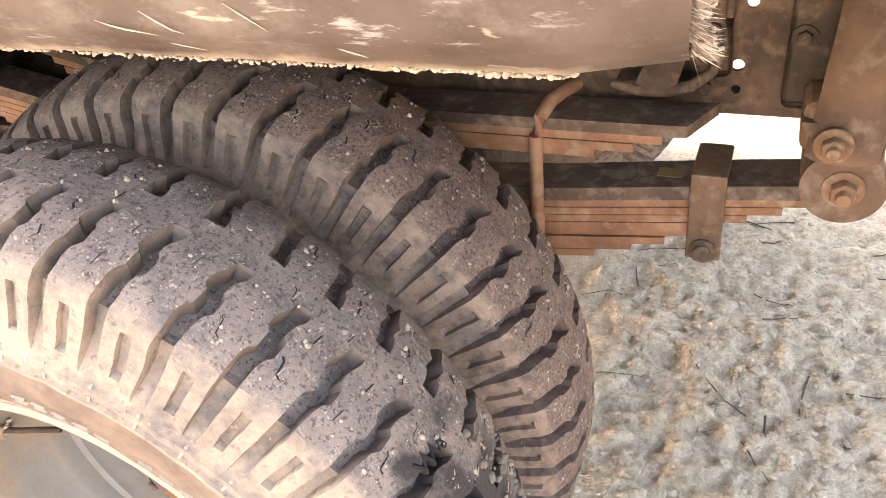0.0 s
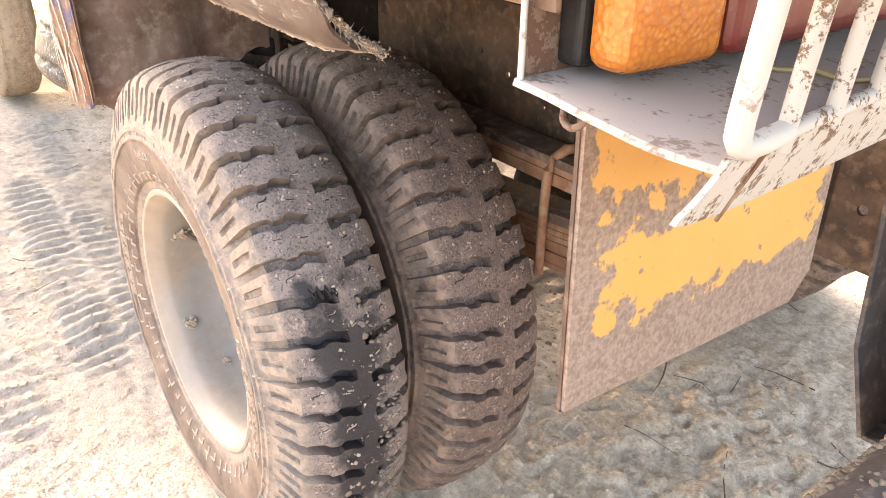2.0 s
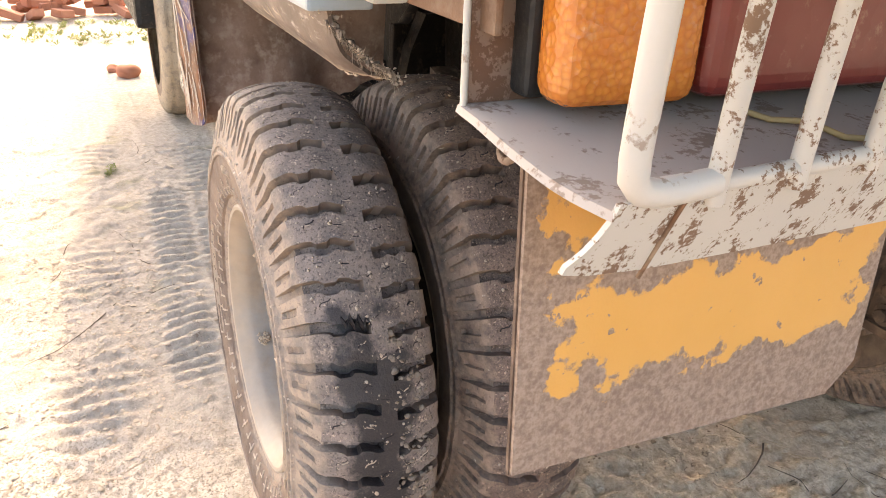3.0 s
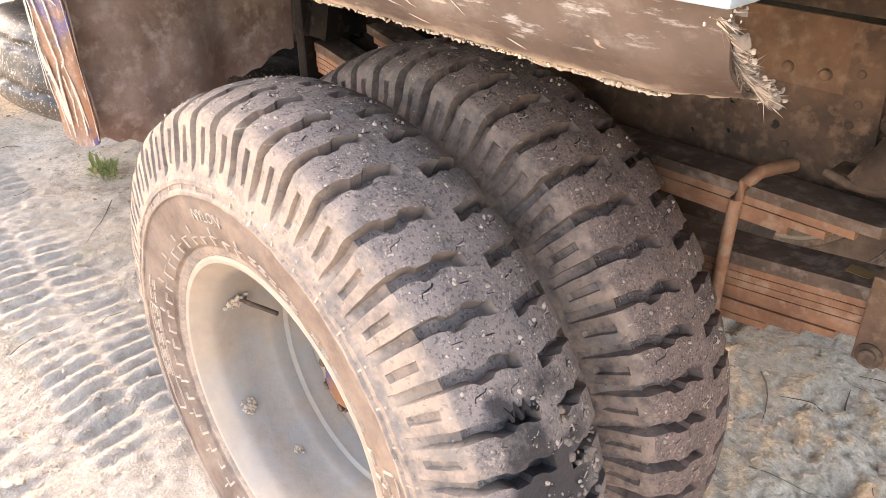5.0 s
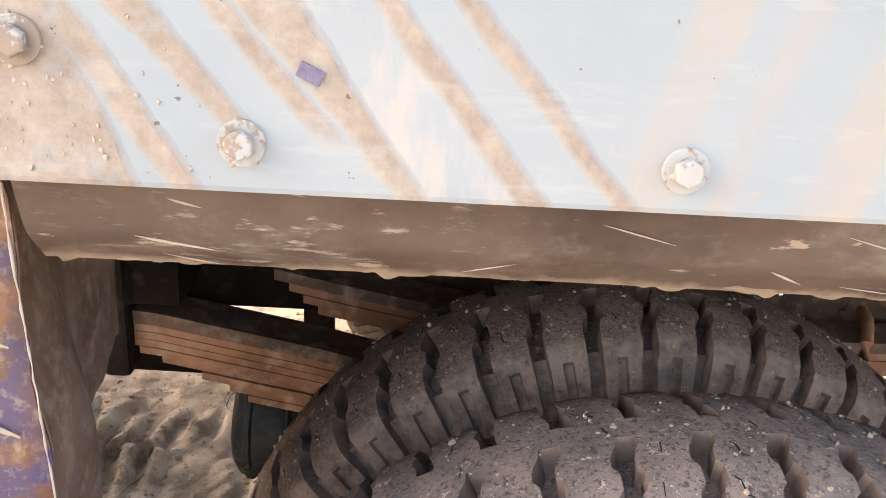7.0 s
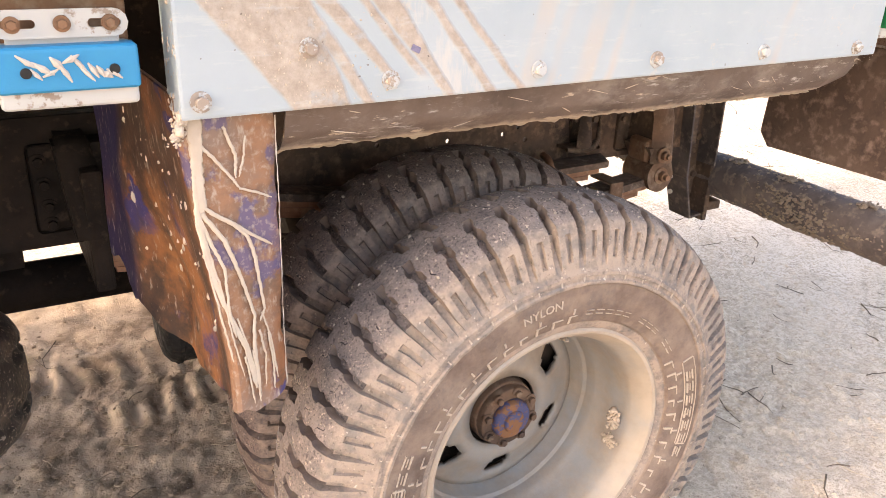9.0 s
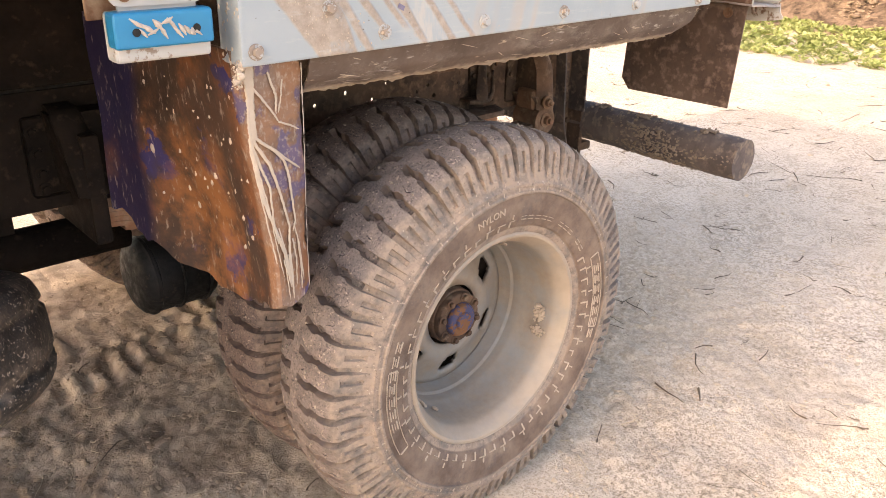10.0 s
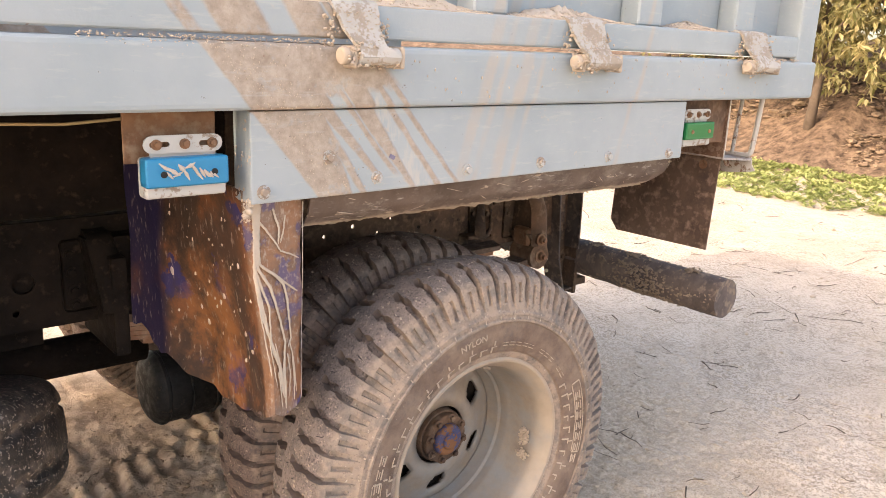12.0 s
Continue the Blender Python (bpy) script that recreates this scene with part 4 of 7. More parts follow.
def disc_mesh():
    """The wheel disc with its hand holes."""
    ns, rs = 144, [0.080, 0.105, 0.118, 0.128, 0.140, 0.152, 0.163, 0.172, 0.184, 0.2]
    ys = [0.168, 0.168, 0.171, 0.176, 0.182, 0.188, 0.192, 0.195, 0.197, 0.199]
    verts, faces = [], []
    for i in range(ns):
        a = 2 * math.pi * i / ns
        for y, r in zip(ys, rs):
            verts.append((r * math.sin(a), y, r * math.cos(a)))
    n = len(rs)

    def hole(i, k):
        p = (i + 6) % 24
        return (k in (3, 4, 5) and p < 9) or (k in (2, 6) and 1 <= p < 8)

    for i in range(ns):
        j = (i + 1) % ns
        for k in range(n - 1):
            if not hole(i, k):
                faces.append((i * n + k, i * n + k + 1, j * n + k + 1, j * n + k))
    me = pymesh("disc", verts, faces, True, 40)
    bm = bmesh.new()
    bm.from_mesh(me)
    bmesh.ops.solidify(bm, geom=bm.faces[:], thickness=0.011)
    bm.to_mesh(me)
    bm.free()
    return me


def wheel(at, phase, label, tyre_material, group, seed, full=True, flip=False):
    w = base("wheel", at, label, "wheel", group)
    tyre = part("tyre", tyre_mesh("tyre", phase, seed, ground=0.003 - at[2], uneven=0.018 if full else 0.0), tyre_material, w)
    tyre.matrix_basis = Matrix.Identity(4)
    tyre.matrix_parent_inverse = Matrix.Identity(4)
    pieces = [tyre]

    def put(name, mesh, mat, lab="", parent=None):
        ob = part(name, mesh, mat, None, lab)
        ob.parent = parent or w
        pieces.append(ob)
        return ob

    put("rim", rim_mesh(), RIM, "grey painted dished steel rim")
    if full:
        disc = put("disc", disc_mesh(), RIM)
        bm = bmesh.new()
        rod(bm, (0, 0.19, 0), (0, 0.150, 0), 0.074, 40, radius2=0.071, bevel=0.004)
        rod(bm, (0, 0.152, 0), (0, 0.132, 0), 0.068, 40, radius2=0.066, bevel=0.004)
        hub = put("hub", bm, HUB_FLANGE, "rusty brown hub flange")
        bm = bmesh.new()
        rod(bm, (0, 0.134, 0), (0, 0.116, 0), 0.046, 36, radius2=0.040, bevel=0.006)
        rod(bm, (0, 0.118, 0), (0, 0.110, 0), 0.026, 32, radius2=0.021, bevel=0.003)
        put("hub_cap", bm, HUB, "blue painted hub cap worn to rust", hub)
        for i in range(8):
            a = 2 * math.pi * (i + 0.3) / 8
            bm = bmesh.new()
            bolt(bm, (0.057 * math.sin(a), 0.132, 0.057 * math.cos(a)), (0, -1, 0), 0.0075, 0.008)
            put("hub_bolt", bm, HUB_FLANGE, parent=hub)
        bm = bmesh.new()
        rod(bm, (0, 0.215, 0), (0, 0.44, 0), 0.19, 48, bevel=0.004)
        put("brake_drum", bm, STEEL, "dark brake drum")
    return w, tyre


PHASE = radians(52)
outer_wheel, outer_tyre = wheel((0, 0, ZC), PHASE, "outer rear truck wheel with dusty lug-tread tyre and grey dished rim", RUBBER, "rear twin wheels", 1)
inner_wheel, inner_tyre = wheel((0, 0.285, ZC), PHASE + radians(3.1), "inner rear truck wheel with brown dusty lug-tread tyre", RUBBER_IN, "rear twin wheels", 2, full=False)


# ---- marks, ribs and sipes of the tyres; mud in the rim ----
def polar(r, deg, y, wheel_y=0.0):
    a = radians(deg)
    return (r * math.sin(a), y, r * math.cos(a))


def arc_blocks(name, blocks, depth, parent, material):
    """Raised blocks on the sidewall: (r0, r1, angle0, angle1), y on the wall's face."""
    verts, faces = [], []
    for r0, r1, a0, a1 in blocks:
        n = max(2, int(abs(a1 - a0) / 3) + 1)
        o = len(verts)
        for k in range(n):
            a = a0 + (a1 - a0) * k / (n - 1)
            for r, top in ((r0, 0), (r0 + 0.0008, 1), (r1 - 0.0008, 1), (r1, 0)):
                y = float(np.interp(r, WALL_R, WALL_Y))
                verts.append(polar(r, a, y - depth if top else y + 0.003))
        for k in range(n - 1):
            for q in range(3):
                faces.append((o + k * 4 + q, o + k * 4 + q + 1, o + k * 4 + 5 + q, o + k * 4 + 4 + q))
        faces += [(o, o + 1, o + 2, o + 3), tuple(o + (n - 1) * 4 + q for q in (3, 2, 1, 0))]
    ob = part(name, pymesh(name, verts, faces, False), material, None)
    ob.parent = parent
    return ob


WALL_R = [0.276, 0.284, 0.288, 0.306, 0.33, 0.352, 0.364, 0.3735, 0.380, 0.391, 0.395]
WALL_Y = [-0.008, -0.009, -0.014, -0.020, -0.0245, -0.0265, -0.0265, -0.0265, -0.0255, -0.0235, -0.0215]


def bent_word(text, size, r_mid, deg_mid, parent, material, thick=0.0012):
    """A word in raised letters, bent round the sidewall."""
    cu = bpy.data.curves.new("word", "FONT")
    cu.body = text
    cu.size = size
    cu.extrude = thick
    cu.align_x = "CENTER"
    cu.align_y = "CENTER"
    cu.resolution_u = 2
    tmp = bpy.data.objects.new("word", cu)
    me = bpy.data.meshes.new_from_object(tmp)
    bpy.data.objects.remove(tmp)
    for v in me.vertices:
        r = r_mid + v.co.y
        a = deg_mid - math.degrees(-v.co.x / r_mid)
        v.co = polar(r, a, float(np.interp(r, WALL_R, WALL_Y)) - 0.0006 - v.co.z)
    ob = part("lettering", me, material, None)
    ob.parent = parent
    return ob


def sidewall_marks(tyre):
    bent_word("NYLON", 0.024, 0.337, -11.5, tyre, MARKS)
    # unreadable mouldings: broad outlined plates front and rear, small marks round the rim
    blocks = []
    rng = random.Random(5)
    for mid in (-88, 88):
        for k in range(7):
            a = mid - 17 + 5.4 * k
            blocks += [(0.330, 0.3345, a, a + 4.2), (0.344, 0.3475, a, a + 4.2), (0.3375, 0.3405, a + 0.6, a + 3.4)]
    for k in range(12):
        a = 6 + 4.4 * k
        if k in (5, 9):
            continue
        blocks += [(0.303, 0.306, a, a + 2.9), (0.311, 0.3135, a, a + 2.9)]
    for k in range(46):
        a = 62 + 6.6 * k
        high = 0.306 + rng.uniform(-0.003, 0.004)
        blocks += [(0.289, high, a, a + 0.8), (high - 0.0028, high, a + 0.8, a + rng.uniform(2.6, 4.2))]
        if k % 2:
            blocks.append((0.309, 0.322, a + 1.2, a + 1.8))
    # worn letter plates, front and rear, as plain bars in a raised frame
    for mid in (-98, 84):
        blocks += [(0.352, 0.3545, mid - 18, mid + 18), (0.3245, 0.327, mid - 18, mid + 18), (0.327, 0.352, mid - 18.6, mid - 18), (0.327, 0.352, mid + 18, mid + 18.6)]
    for k in range(50):
        blocks.append((0.3665, 0.3925, 1.8 + 7.2 * k, 2.2 + 7.2 * k))
    tagged(arc_blocks("sidewall_marking", blocks, 0.0020, tyre, MARKS), kind="stuff")


def sipes(tyre, phase, seed, material, chance):
    """Short kinked cuts on the lugs, as hair-thin ribbons in the tread; some are filled with pale dust."""
    verts, faces = [], []
    rng = random.Random(seed)

    def crown(y):
        return 0.4935 - 0.0235 * abs((y - 0.095) / 0.095) ** 2.8

    for L in range(LUGS):
        for y0, du in ((0.030, 0.60), (0.072, 0.74), (0.098, 1.12), (0.132, 1.0), (0.160, 0.94)):
            if rng.random() > chance:
                continue
            o = len(verts)
            y0 += rng.uniform(-0.003, 0.003)
            s_ = rng.choice((-1, 1))
            kinks = [(-0.0085, -0.075 * s_), (-0.0065, 0.0), (0.0055, 0.03 * s_), (0.0085, 0.085 * s_)] if rng.random() < 0.55 else [(-0.006, 0.055 * s_), (0.000, -0.04 * s_), (0.0085, 0.02 * s_)]
            n = len(kinks)
            wide = rng.uniform(0.0004, 0.0010)
            for dy, dq in kinks:
                y = y0 + dy
                r = crown(y) + 0.0003
                mid = phase + (L + du - 0.15 + dq) * PITCH
                verts += [(r * math.sin(mid - wide / r), y - wide * 0.7, r * math.cos(mid - wide / r)), (r * math.sin(mid + wide / r), y + wide * 0.7, r * math.cos(mid + wide / r))]
            for k in range(n - 1):
                faces.append((o + 2 * k, o + 2 * k + 1, o + 2 * k + 3, o + 2 * k + 2))
    ob = part("sipe", pymesh("sipe", verts, faces, False), material, None)
    ob.parent = tyre
    tagged(ob, kind="stuff")


def mud_flecks(tyre, phase, seed, per):
    """Pale crumbs of dried mud stuck on the lugs."""
    rng = random.Random(seed)
    bm = Crumbs()
    for L in range(LUGS):
        for y0, du in ((0.026, 0.60), (0.072, 0.74), (0.098, 1.12), (0.132, 1.0), (0.160, 0.94)):
            for k in range(per):
                y = y0 + rng.uniform(-0.012, 0.010)
                r = 0.4935 - 0.0235 * abs((y - 0.095) / 0.095) ** 2.8
                q = phase + (L + du - 0.15 + rng.uniform(-0.17, 0.17)) * PITCH
                lump(bm, (r * math.sin(q), y, r * math.cos(q)), min(0.0026, 0.0004 + rng.expovariate(1600)), rng.uniform(0.7, 1.4), 0.9, k)
    ob = part("mud_fleck", bm, MARKS, None)
    ob.parent = tyre
    tagged(ob, kind="stuff")


mud_flecks(outer_tyre, PHASE, 31, 7)
mud_flecks(inner_tyre, PHASE + radians(3.1), 32, 4)
sidewall_marks(outer_tyre)
for ty, ph, sd in ((outer_tyre, PHASE, 1), (inner_tyre, PHASE + radians(3.1), 2)):
    sipes(ty, ph, sd, SIPE, 0.9)
    sipes(ty, ph, sd + 10, MARKS, 0.3)


def rim_mud():
    rng = random.Random(11)
    for deg, y, r, size in ((-66, 0.065, 0.226, 0.017), (-122, 0.050, 0.226, 0.013), (98, 0.06, 0.222, 0.020), (110, 0.055, 0.222, 0.016), (8, 0.03, 0.231, 0.010), (-150, 0.09, 0.223, 0.009)):
        bm = Crumbs()
        for k in range(60):
            c = Vector(polar(r - 0.002 * rng.random(), deg + rng.gauss(0, 0.5) * size * 200, y + rng.gauss(0, 0.5) * size))
            lump(bm, c, size * rng.uniform(0.08, 0.26), 0.8, 1.1, k)
        ob = part("mud_lump", bm, MUD, None)
        ob.parent = outer_wheel
    stem = sweep([polar(0.224, -66, 0.070), polar(0.205, -65, 0.078), polar(0.185, -63, 0.088), polar(0.160, -60, 0.100)], 0.0042, 10, name="valve_stem")
    ob = part("valve_stem", stem, STEEL_BROWN, None, "rusty tyre valve stem")
    ob.parent = outer_wheel


rim_mud()
# clumps of mud pressed into the lugs of the worn rear side
for deg0, deg1, y0, y1, n, seed in ((62, 132, 0.112, 0.178, 170, 3), (98, 135, 0.03, 0.10, 50, 4)):
    rng = random.Random(seed)
    bm = Crumbs()
    for k in range(n):
        y = rng.uniform(y0, y1)
        r = 0.4935 - 0.0235 * abs((y - 0.095) / 0.095) ** 2.8
        lump(bm, polar(r - 0.002, rng.uniform(deg0, deg1), y), rng.uniform(0.0015, 0.0052), 0.9, 1.1, k)
    ob = part("mud_crust", bm, TYRE_MUD, None)
    ob.parent = outer_tyre
# torn hole in the tread
hole = []
for k in range(9):
    hole.append(polar(0.4885, 58.0 + (1.6 if k % 2 else 0.0) + 0.12 * k, 0.050 + 0.0062 * k))
ob = part("torn_hole", sweep(hole, [0.002, 0.0052, 0.0058, 0.0062, 0.0064, 0.0062, 0.006, 0.005, 0.002], 8), SIPE, None)
ob.parent = outer_tyre

# ---- tipper body: skirt board, lip plate and sills ----
body = base("tipper_body", (0.3, 0.0, 1.34), "pale blue-white steel tipper body with mud splashes over the wheels", "truck body")
bm = bmesh.new()
box(bm, (0.0075, -0.012, 1.26), (1.275, 0.066, 0.16), 0.004)
for v in bm.verts:
    if v.co.z < 1.25:
        v.co.z += 0.0085 * (v.co.x + 0.63) / 1.275
part("skirt_board", bm, BOARD, body)
bm = bmesh.new()
box(bm, (-0.85, -0.020, 1.398), (4.34, 0.075, 0.112), 0.012, segments=3)
part("lower_sill", bm, BOARD, body)
bm = bmesh.new()
box(bm, (-0.85, -0.018, 1.495), (4.30, 0.066, 0.062), 0.008, segments=3)
part("upper_sill", bm, BOARD, body)
bm = bmesh.new()
box(bm, (-0.85, 0.03, 1.87), (4.30, 0.012, 0.70), 0.0)
part("side_plate", bm, BOARD, body)
for x in (-2.6, -1.95, -1.3, -0.65, -0.08, 0.46, 0.9):
    bm = bmesh.new()
    box(bm, (x, -0.005, 1.87), (0.10, 0.06, 0.69), 0.012, segments=3)
    part("rib", bm, BOARD, body)
bm = bmesh.new()
box(bm, (1.245, -0.010, 1.82), (0.11, 0.085, 0.90), 0.012, segments=3)
part("corner_post", bm, BOARD, body)
bm = bmesh.new()
box(bm, (-0.85, -0.01, 2.24), (4.34, 0.09, 0.08), 0.012)
part("top_rail", bm, BOARD, body)
bm = bmesh.new()
box(bm, (-0.85, 1.07, 1.40), (4.30, 2.05, 0.06))
part("floor_plate", bm, STEEL_BROWN, body)
bm = bmesh.new()
box(bm, (-0.85, 2.13, 1.82), (4.30, 0.06, 0.9))
part("far_side", bm, BOARD, body)
bm = bmesh.new()
box(bm, (1.27, 1.07, 1.86), (0.05, 2.05, 0.8))
part("tail_gate", bm, BOARD, body)
bm = bmesh.new()
box(bm, (-2.98, 1.07, 2.0), (0.06, 2.1, 1.2))
part("head_board", bm, BOARD, body)

# lip plate under the board, rolled inwards, torn and curled at its rear end
xs = np.linspace(-0.50, 0.635, 420)
ts = np.linspace(0, 1, 16)
G = np.zeros((len(xs), len(ts), 3))
for i, x in enumerate(xs):
    for j, t in enumerate(ts):
        yy = np.interp(t, [0, 0.15, 0.5, 0.8, 1.0], [-0.020, -0.022, -0.012, 0.008, 0.030])
        zz = np.interp(t, [0, 0.15, 0.5, 0.8, 1.0], [1.215, 1.183, 1.143, 1.120, 1.112])
        rear = max(0.0, (x - 0.57) / 0.065)
        G[i, j] = (x - 0.008 * t * rear, yy + rear * 0.022 * t * t, zz + rear * t * 0.006)
G[:, :, 1] += 0.0025 * vnoise(G[:, :, 0] * 6, G[:, :, 2] * 9, 41)
G[:, -1, 2] += vnoise(xs * 130, xs * 0, 3) * 0.0022 + vnoise(xs * 48, xs * 0, 4) * 0.0035 - 0.001
lip = part("lip_plate", sheet("lip_plate", G, 0.004), LIP, body, "brown bent lip plate caked with mud")
rng = random.Random(21)
bm = Crumbs()
x = 0.02
while x < 0.572:
    heavy = vnoise(np.array([x * 9.0]), np.array([0.5]), 6)[0] + (0.6 if x > 0.12 else -0.3)
    x += rng.uniform(0.0005, 0.0014)
    if heavy < -0.35:
        continue
    size = rng.uniform(0.0005, 0.0017) * (1.0 + 0.3 * max(0, heavy))
    if rng.random() < 0.10:
        size *= 1.6
    lump(bm, (x, 0.026 + rng.uniform(-0.006, 0.004), 1.111 - size * 0.35), size, rng.uniform(0.5, 1.1), 1.1, rng.random() * 9)
part("mud_fringe", bm, PALE_MUD, lip, "pale dried mud hanging in a ragged fringe")
# pale scratches and smears across the plate
rng = random.Random(77)
for k in range(20):
    x, t = rng.uniform(-0.48, 0.56), rng.uniform(0.28, 0.86)
    L, dt = rng.uniform(0.012, 0.055), rng.uniform(0.03, 0.16) * rng.choice((1, 1, 1, -1))
    P = []
    for q in range(5):
        tt = min(0.95, max(0.2, t + dt * (q / 4 - 0.5)))
        P.append((x + L * (q / 4 - 0.5), float(np.interp(tt, [0, 0.15, 0.5, 0.8, 1.0], [-0.020, -0.022, -0.012, 0.008, 0.030])) - 0.0022, float(np.interp(tt, [0, 0.15, 0.5, 0.8, 1.0], [1.215, 1.183, 1.143, 1.120, 1.112])) - 0.0006))
    w = rng.uniform(0.0003, 0.0011)
    part("mud_streak", sweep(P, [w * 0.3, w, w * 1.2, w * 0.8, w * 0.2], 6), PALE_MUD, lip)
# frayed curtain of mud on the torn end
n, m_ = 70, 16
G = np.zeros((n, m_, 3))
T = np.linspace(0, 1, n)
ragged = 0.009 + 0.006 * vnoise(T * 26, T * 0, 61) + 0.004 * vnoise(T * 9, T * 0, 62) + 0.008 * np.exp(-((T - 0.97) / 0.12) ** 2)
for j in range(m_):
    w = j / (m_ - 1)
    G[:, j, 0] = 0.624 + ragged * w
    G[:, j, 1] = -0.018 + 0.072 * T ** 1.5 + 0.006 * w * vnoise(T * 20, T * 0 + 3, 63)
    G[:, j, 2] = 1.182 - 0.066 * T + 0.004 * w * vnoise(T * 30, T * 0 + 5, 64)
rough = np.stack([vnoise(G[:, :, 1] * 420 + q * 9, G[:, :, 0] * 260, 65 + q) for q in range(3)], -1)
part("mud_curtain", sheet("mud_curtain", G + 0.0020 * rough, 0.004, 60), TYRE_MUD, lip, "frayed mud hanging on the torn end")
bm = Crumbs()
for k in range(170):
    t = 1 - 0.75 * rng.random() ** 1.6
    lump(bm, (0.631 + rng.gauss(0, 0.0035), -0.018 + 0.072 * t ** 1.5 + rng.gauss(0, 0.002), 1.182 - 0.066 * t + rng.gauss(0, 0.002)), rng.uniform(0.0004, 0.0016), rng.uniform(0.6, 1.6), 1.0, k)
part("mud_crumbs", bm, PALE_MUD, lip)
for tone, count in ((TYRE_MUD, 150), (PALE_MUD, 110)):
    verts, faces = [], []
    for k in range(count):
        t = rng.random() ** 0.8
        a = Vector((0.626, -0.020 + 0.072 * t ** 1.5 + rng.gauss(0, 0.0015), 1.182 - 0.066 * t))
        tip = a + Vector((rng.uniform(0.006, 0.020), rng.gauss(-0.001, 0.003), rng.gauss(-0.003, 0.005)))
        w = rng.uniform(0.0004, 0.0011)
        o = len(verts)
        for q in range(3):
            verts.append(a + Vector((0, w * math.cos(q * 2.1), w * math.sin(q * 2.1))))
        verts.append(tip)
        faces += [(o, o + 1, o + 3), (o + 1, o + 2, o + 3), (o + 2, o, o + 3)]
    part("fray", pymesh("fray", verts, faces, False), tone, lip, "frayed tufts in the mud")

for x, z in ((-0.607, 1.201), (-0.368, 1.210), (-0.136, 1.209), (0.087, 1.2105), (0.330, 1.210), (0.583, 1.205), (-0.476, 1.255)):
    bm = bmesh.new()
    bolt(bm, (x, -0.045, z), (0, -1, 0), 0.0080, 0.008)
    nut = part("board_bolt", bm, BOLT_PAINT, body)
    bm = Crumbs()
    rng = random.Random(int((x + 2) * 999))
    for k in range(6):
        a = rng.uniform(0, 6.28)
        d = 0.006 * rng.random()
        lump(bm, (x + d * math.cos(a), -0.049, z + d * math.sin(a) + (0.012 * rng.random() if x == -0.366 else 0)), rng.uniform(0.0024, 0.0046), 0.8, 0.6, k)
    for k in range(16):
        a, d = rng.uniform(0, 6.28), 0.007 + 0.006 * rng.random()
        lump(bm, (x + d * math.cos(a), -0.0462, z + d * math.sin(a)), rng.uniform(0.0005, 0.0014), 0.9, 1.0, k)
    part("mud_cake", bm, PALE_MUD, nut)
# lump at the front lower corner and mud down the front edge
bm = Crumbs()
rng = random.Random(8)
for k in range(16):
    t = rng.random()
    lump(bm, (-0.627 - 0.010 * t + rng.gauss(0, 0.002), -0.036 + rng.gauss(0, 0.003), 1.184 - 0.026 * t + rng.gauss(0, 0.002)), rng.uniform(0.0042, 0.0072) * (1 - 0.3 * t), 1, 0.7, k)
for k in range(90):
    t = rng.random()
    lump(bm, (-0.627 - 0.010 * t + rng.gauss(0, 0.004), -0.036 + rng.gauss(0, 0.005), 1.184 - 0.026 * t + rng.gauss(0, 0.005)), rng.uniform(0.0006, 0.0018), 1, 1.1, k)
for k in range(150):
    lump(bm, (-0.6295 + rng.uniform(-0.001, 0.005), -0.044 + rng.uniform(0.0, 0.06), rng.uniform(1.18, 1.335)), rng.uniform(0.0008, 0.0022), 1.8, 1.0, k)
part("mud_clot", bm, PALE_MUD, body, "pale mud caked on the board's front corner")
bm = Crumbs()
for k in range(150):
    lump(bm, (0.644 + rng.uniform(-0.018, 0.002), -0.045 + rng.uniform(-0.002, 0.05), rng.uniform(1.18, 1.26)), rng.uniform(0.0003, 0.0011), 1.3, 1.1, k)
part("mud_clot", bm, PALE_MUD, body, "pale mud caked on the board's rear corner")
bm = Crumbs()
for k in range(330):
    z = rng.uniform(1.19, 1.45) if k % 3 else rng.uniform(1.33, 1.45)
    x = -0.545 - 0.80 * (z - 1.245) + abs(rng.gauss(0, 0.07))
    lump(bm, (x, -0.0450 if z < 1.34 else -0.0577, z), rng.uniform(0.0004, 0.0012), 1.3, 1.1, k)
for k in range(70):
    x, z = rng.uniform(-0.3, 1.1), rng.uniform(1.36, 1.445)
    lump(bm, (x, -0.0582, z), rng.uniform(0.0005, 0.0016), 2.0, 1.0, k)
part("mud_splash", bm, PALE_MUD, body, "clots of dried mud stuck on the paint")
# plate behind the side lamps, rear and front
bm = bmesh.new()
box(bm, (0.795, 0.000, 1.290), (0.29, 0.006, 0.150), 0.002)
part("lamp_board", bm, HANGER, body, "rusty brown plate behind the green lamp")
bm = bmesh.new()
box(bm, (-0.745, 0.012, 1.305), (0.155, 0.006, 0.10), 0.002)
part("lamp_board", bm, RUST, body, "rusty plate behind the blue lamp")


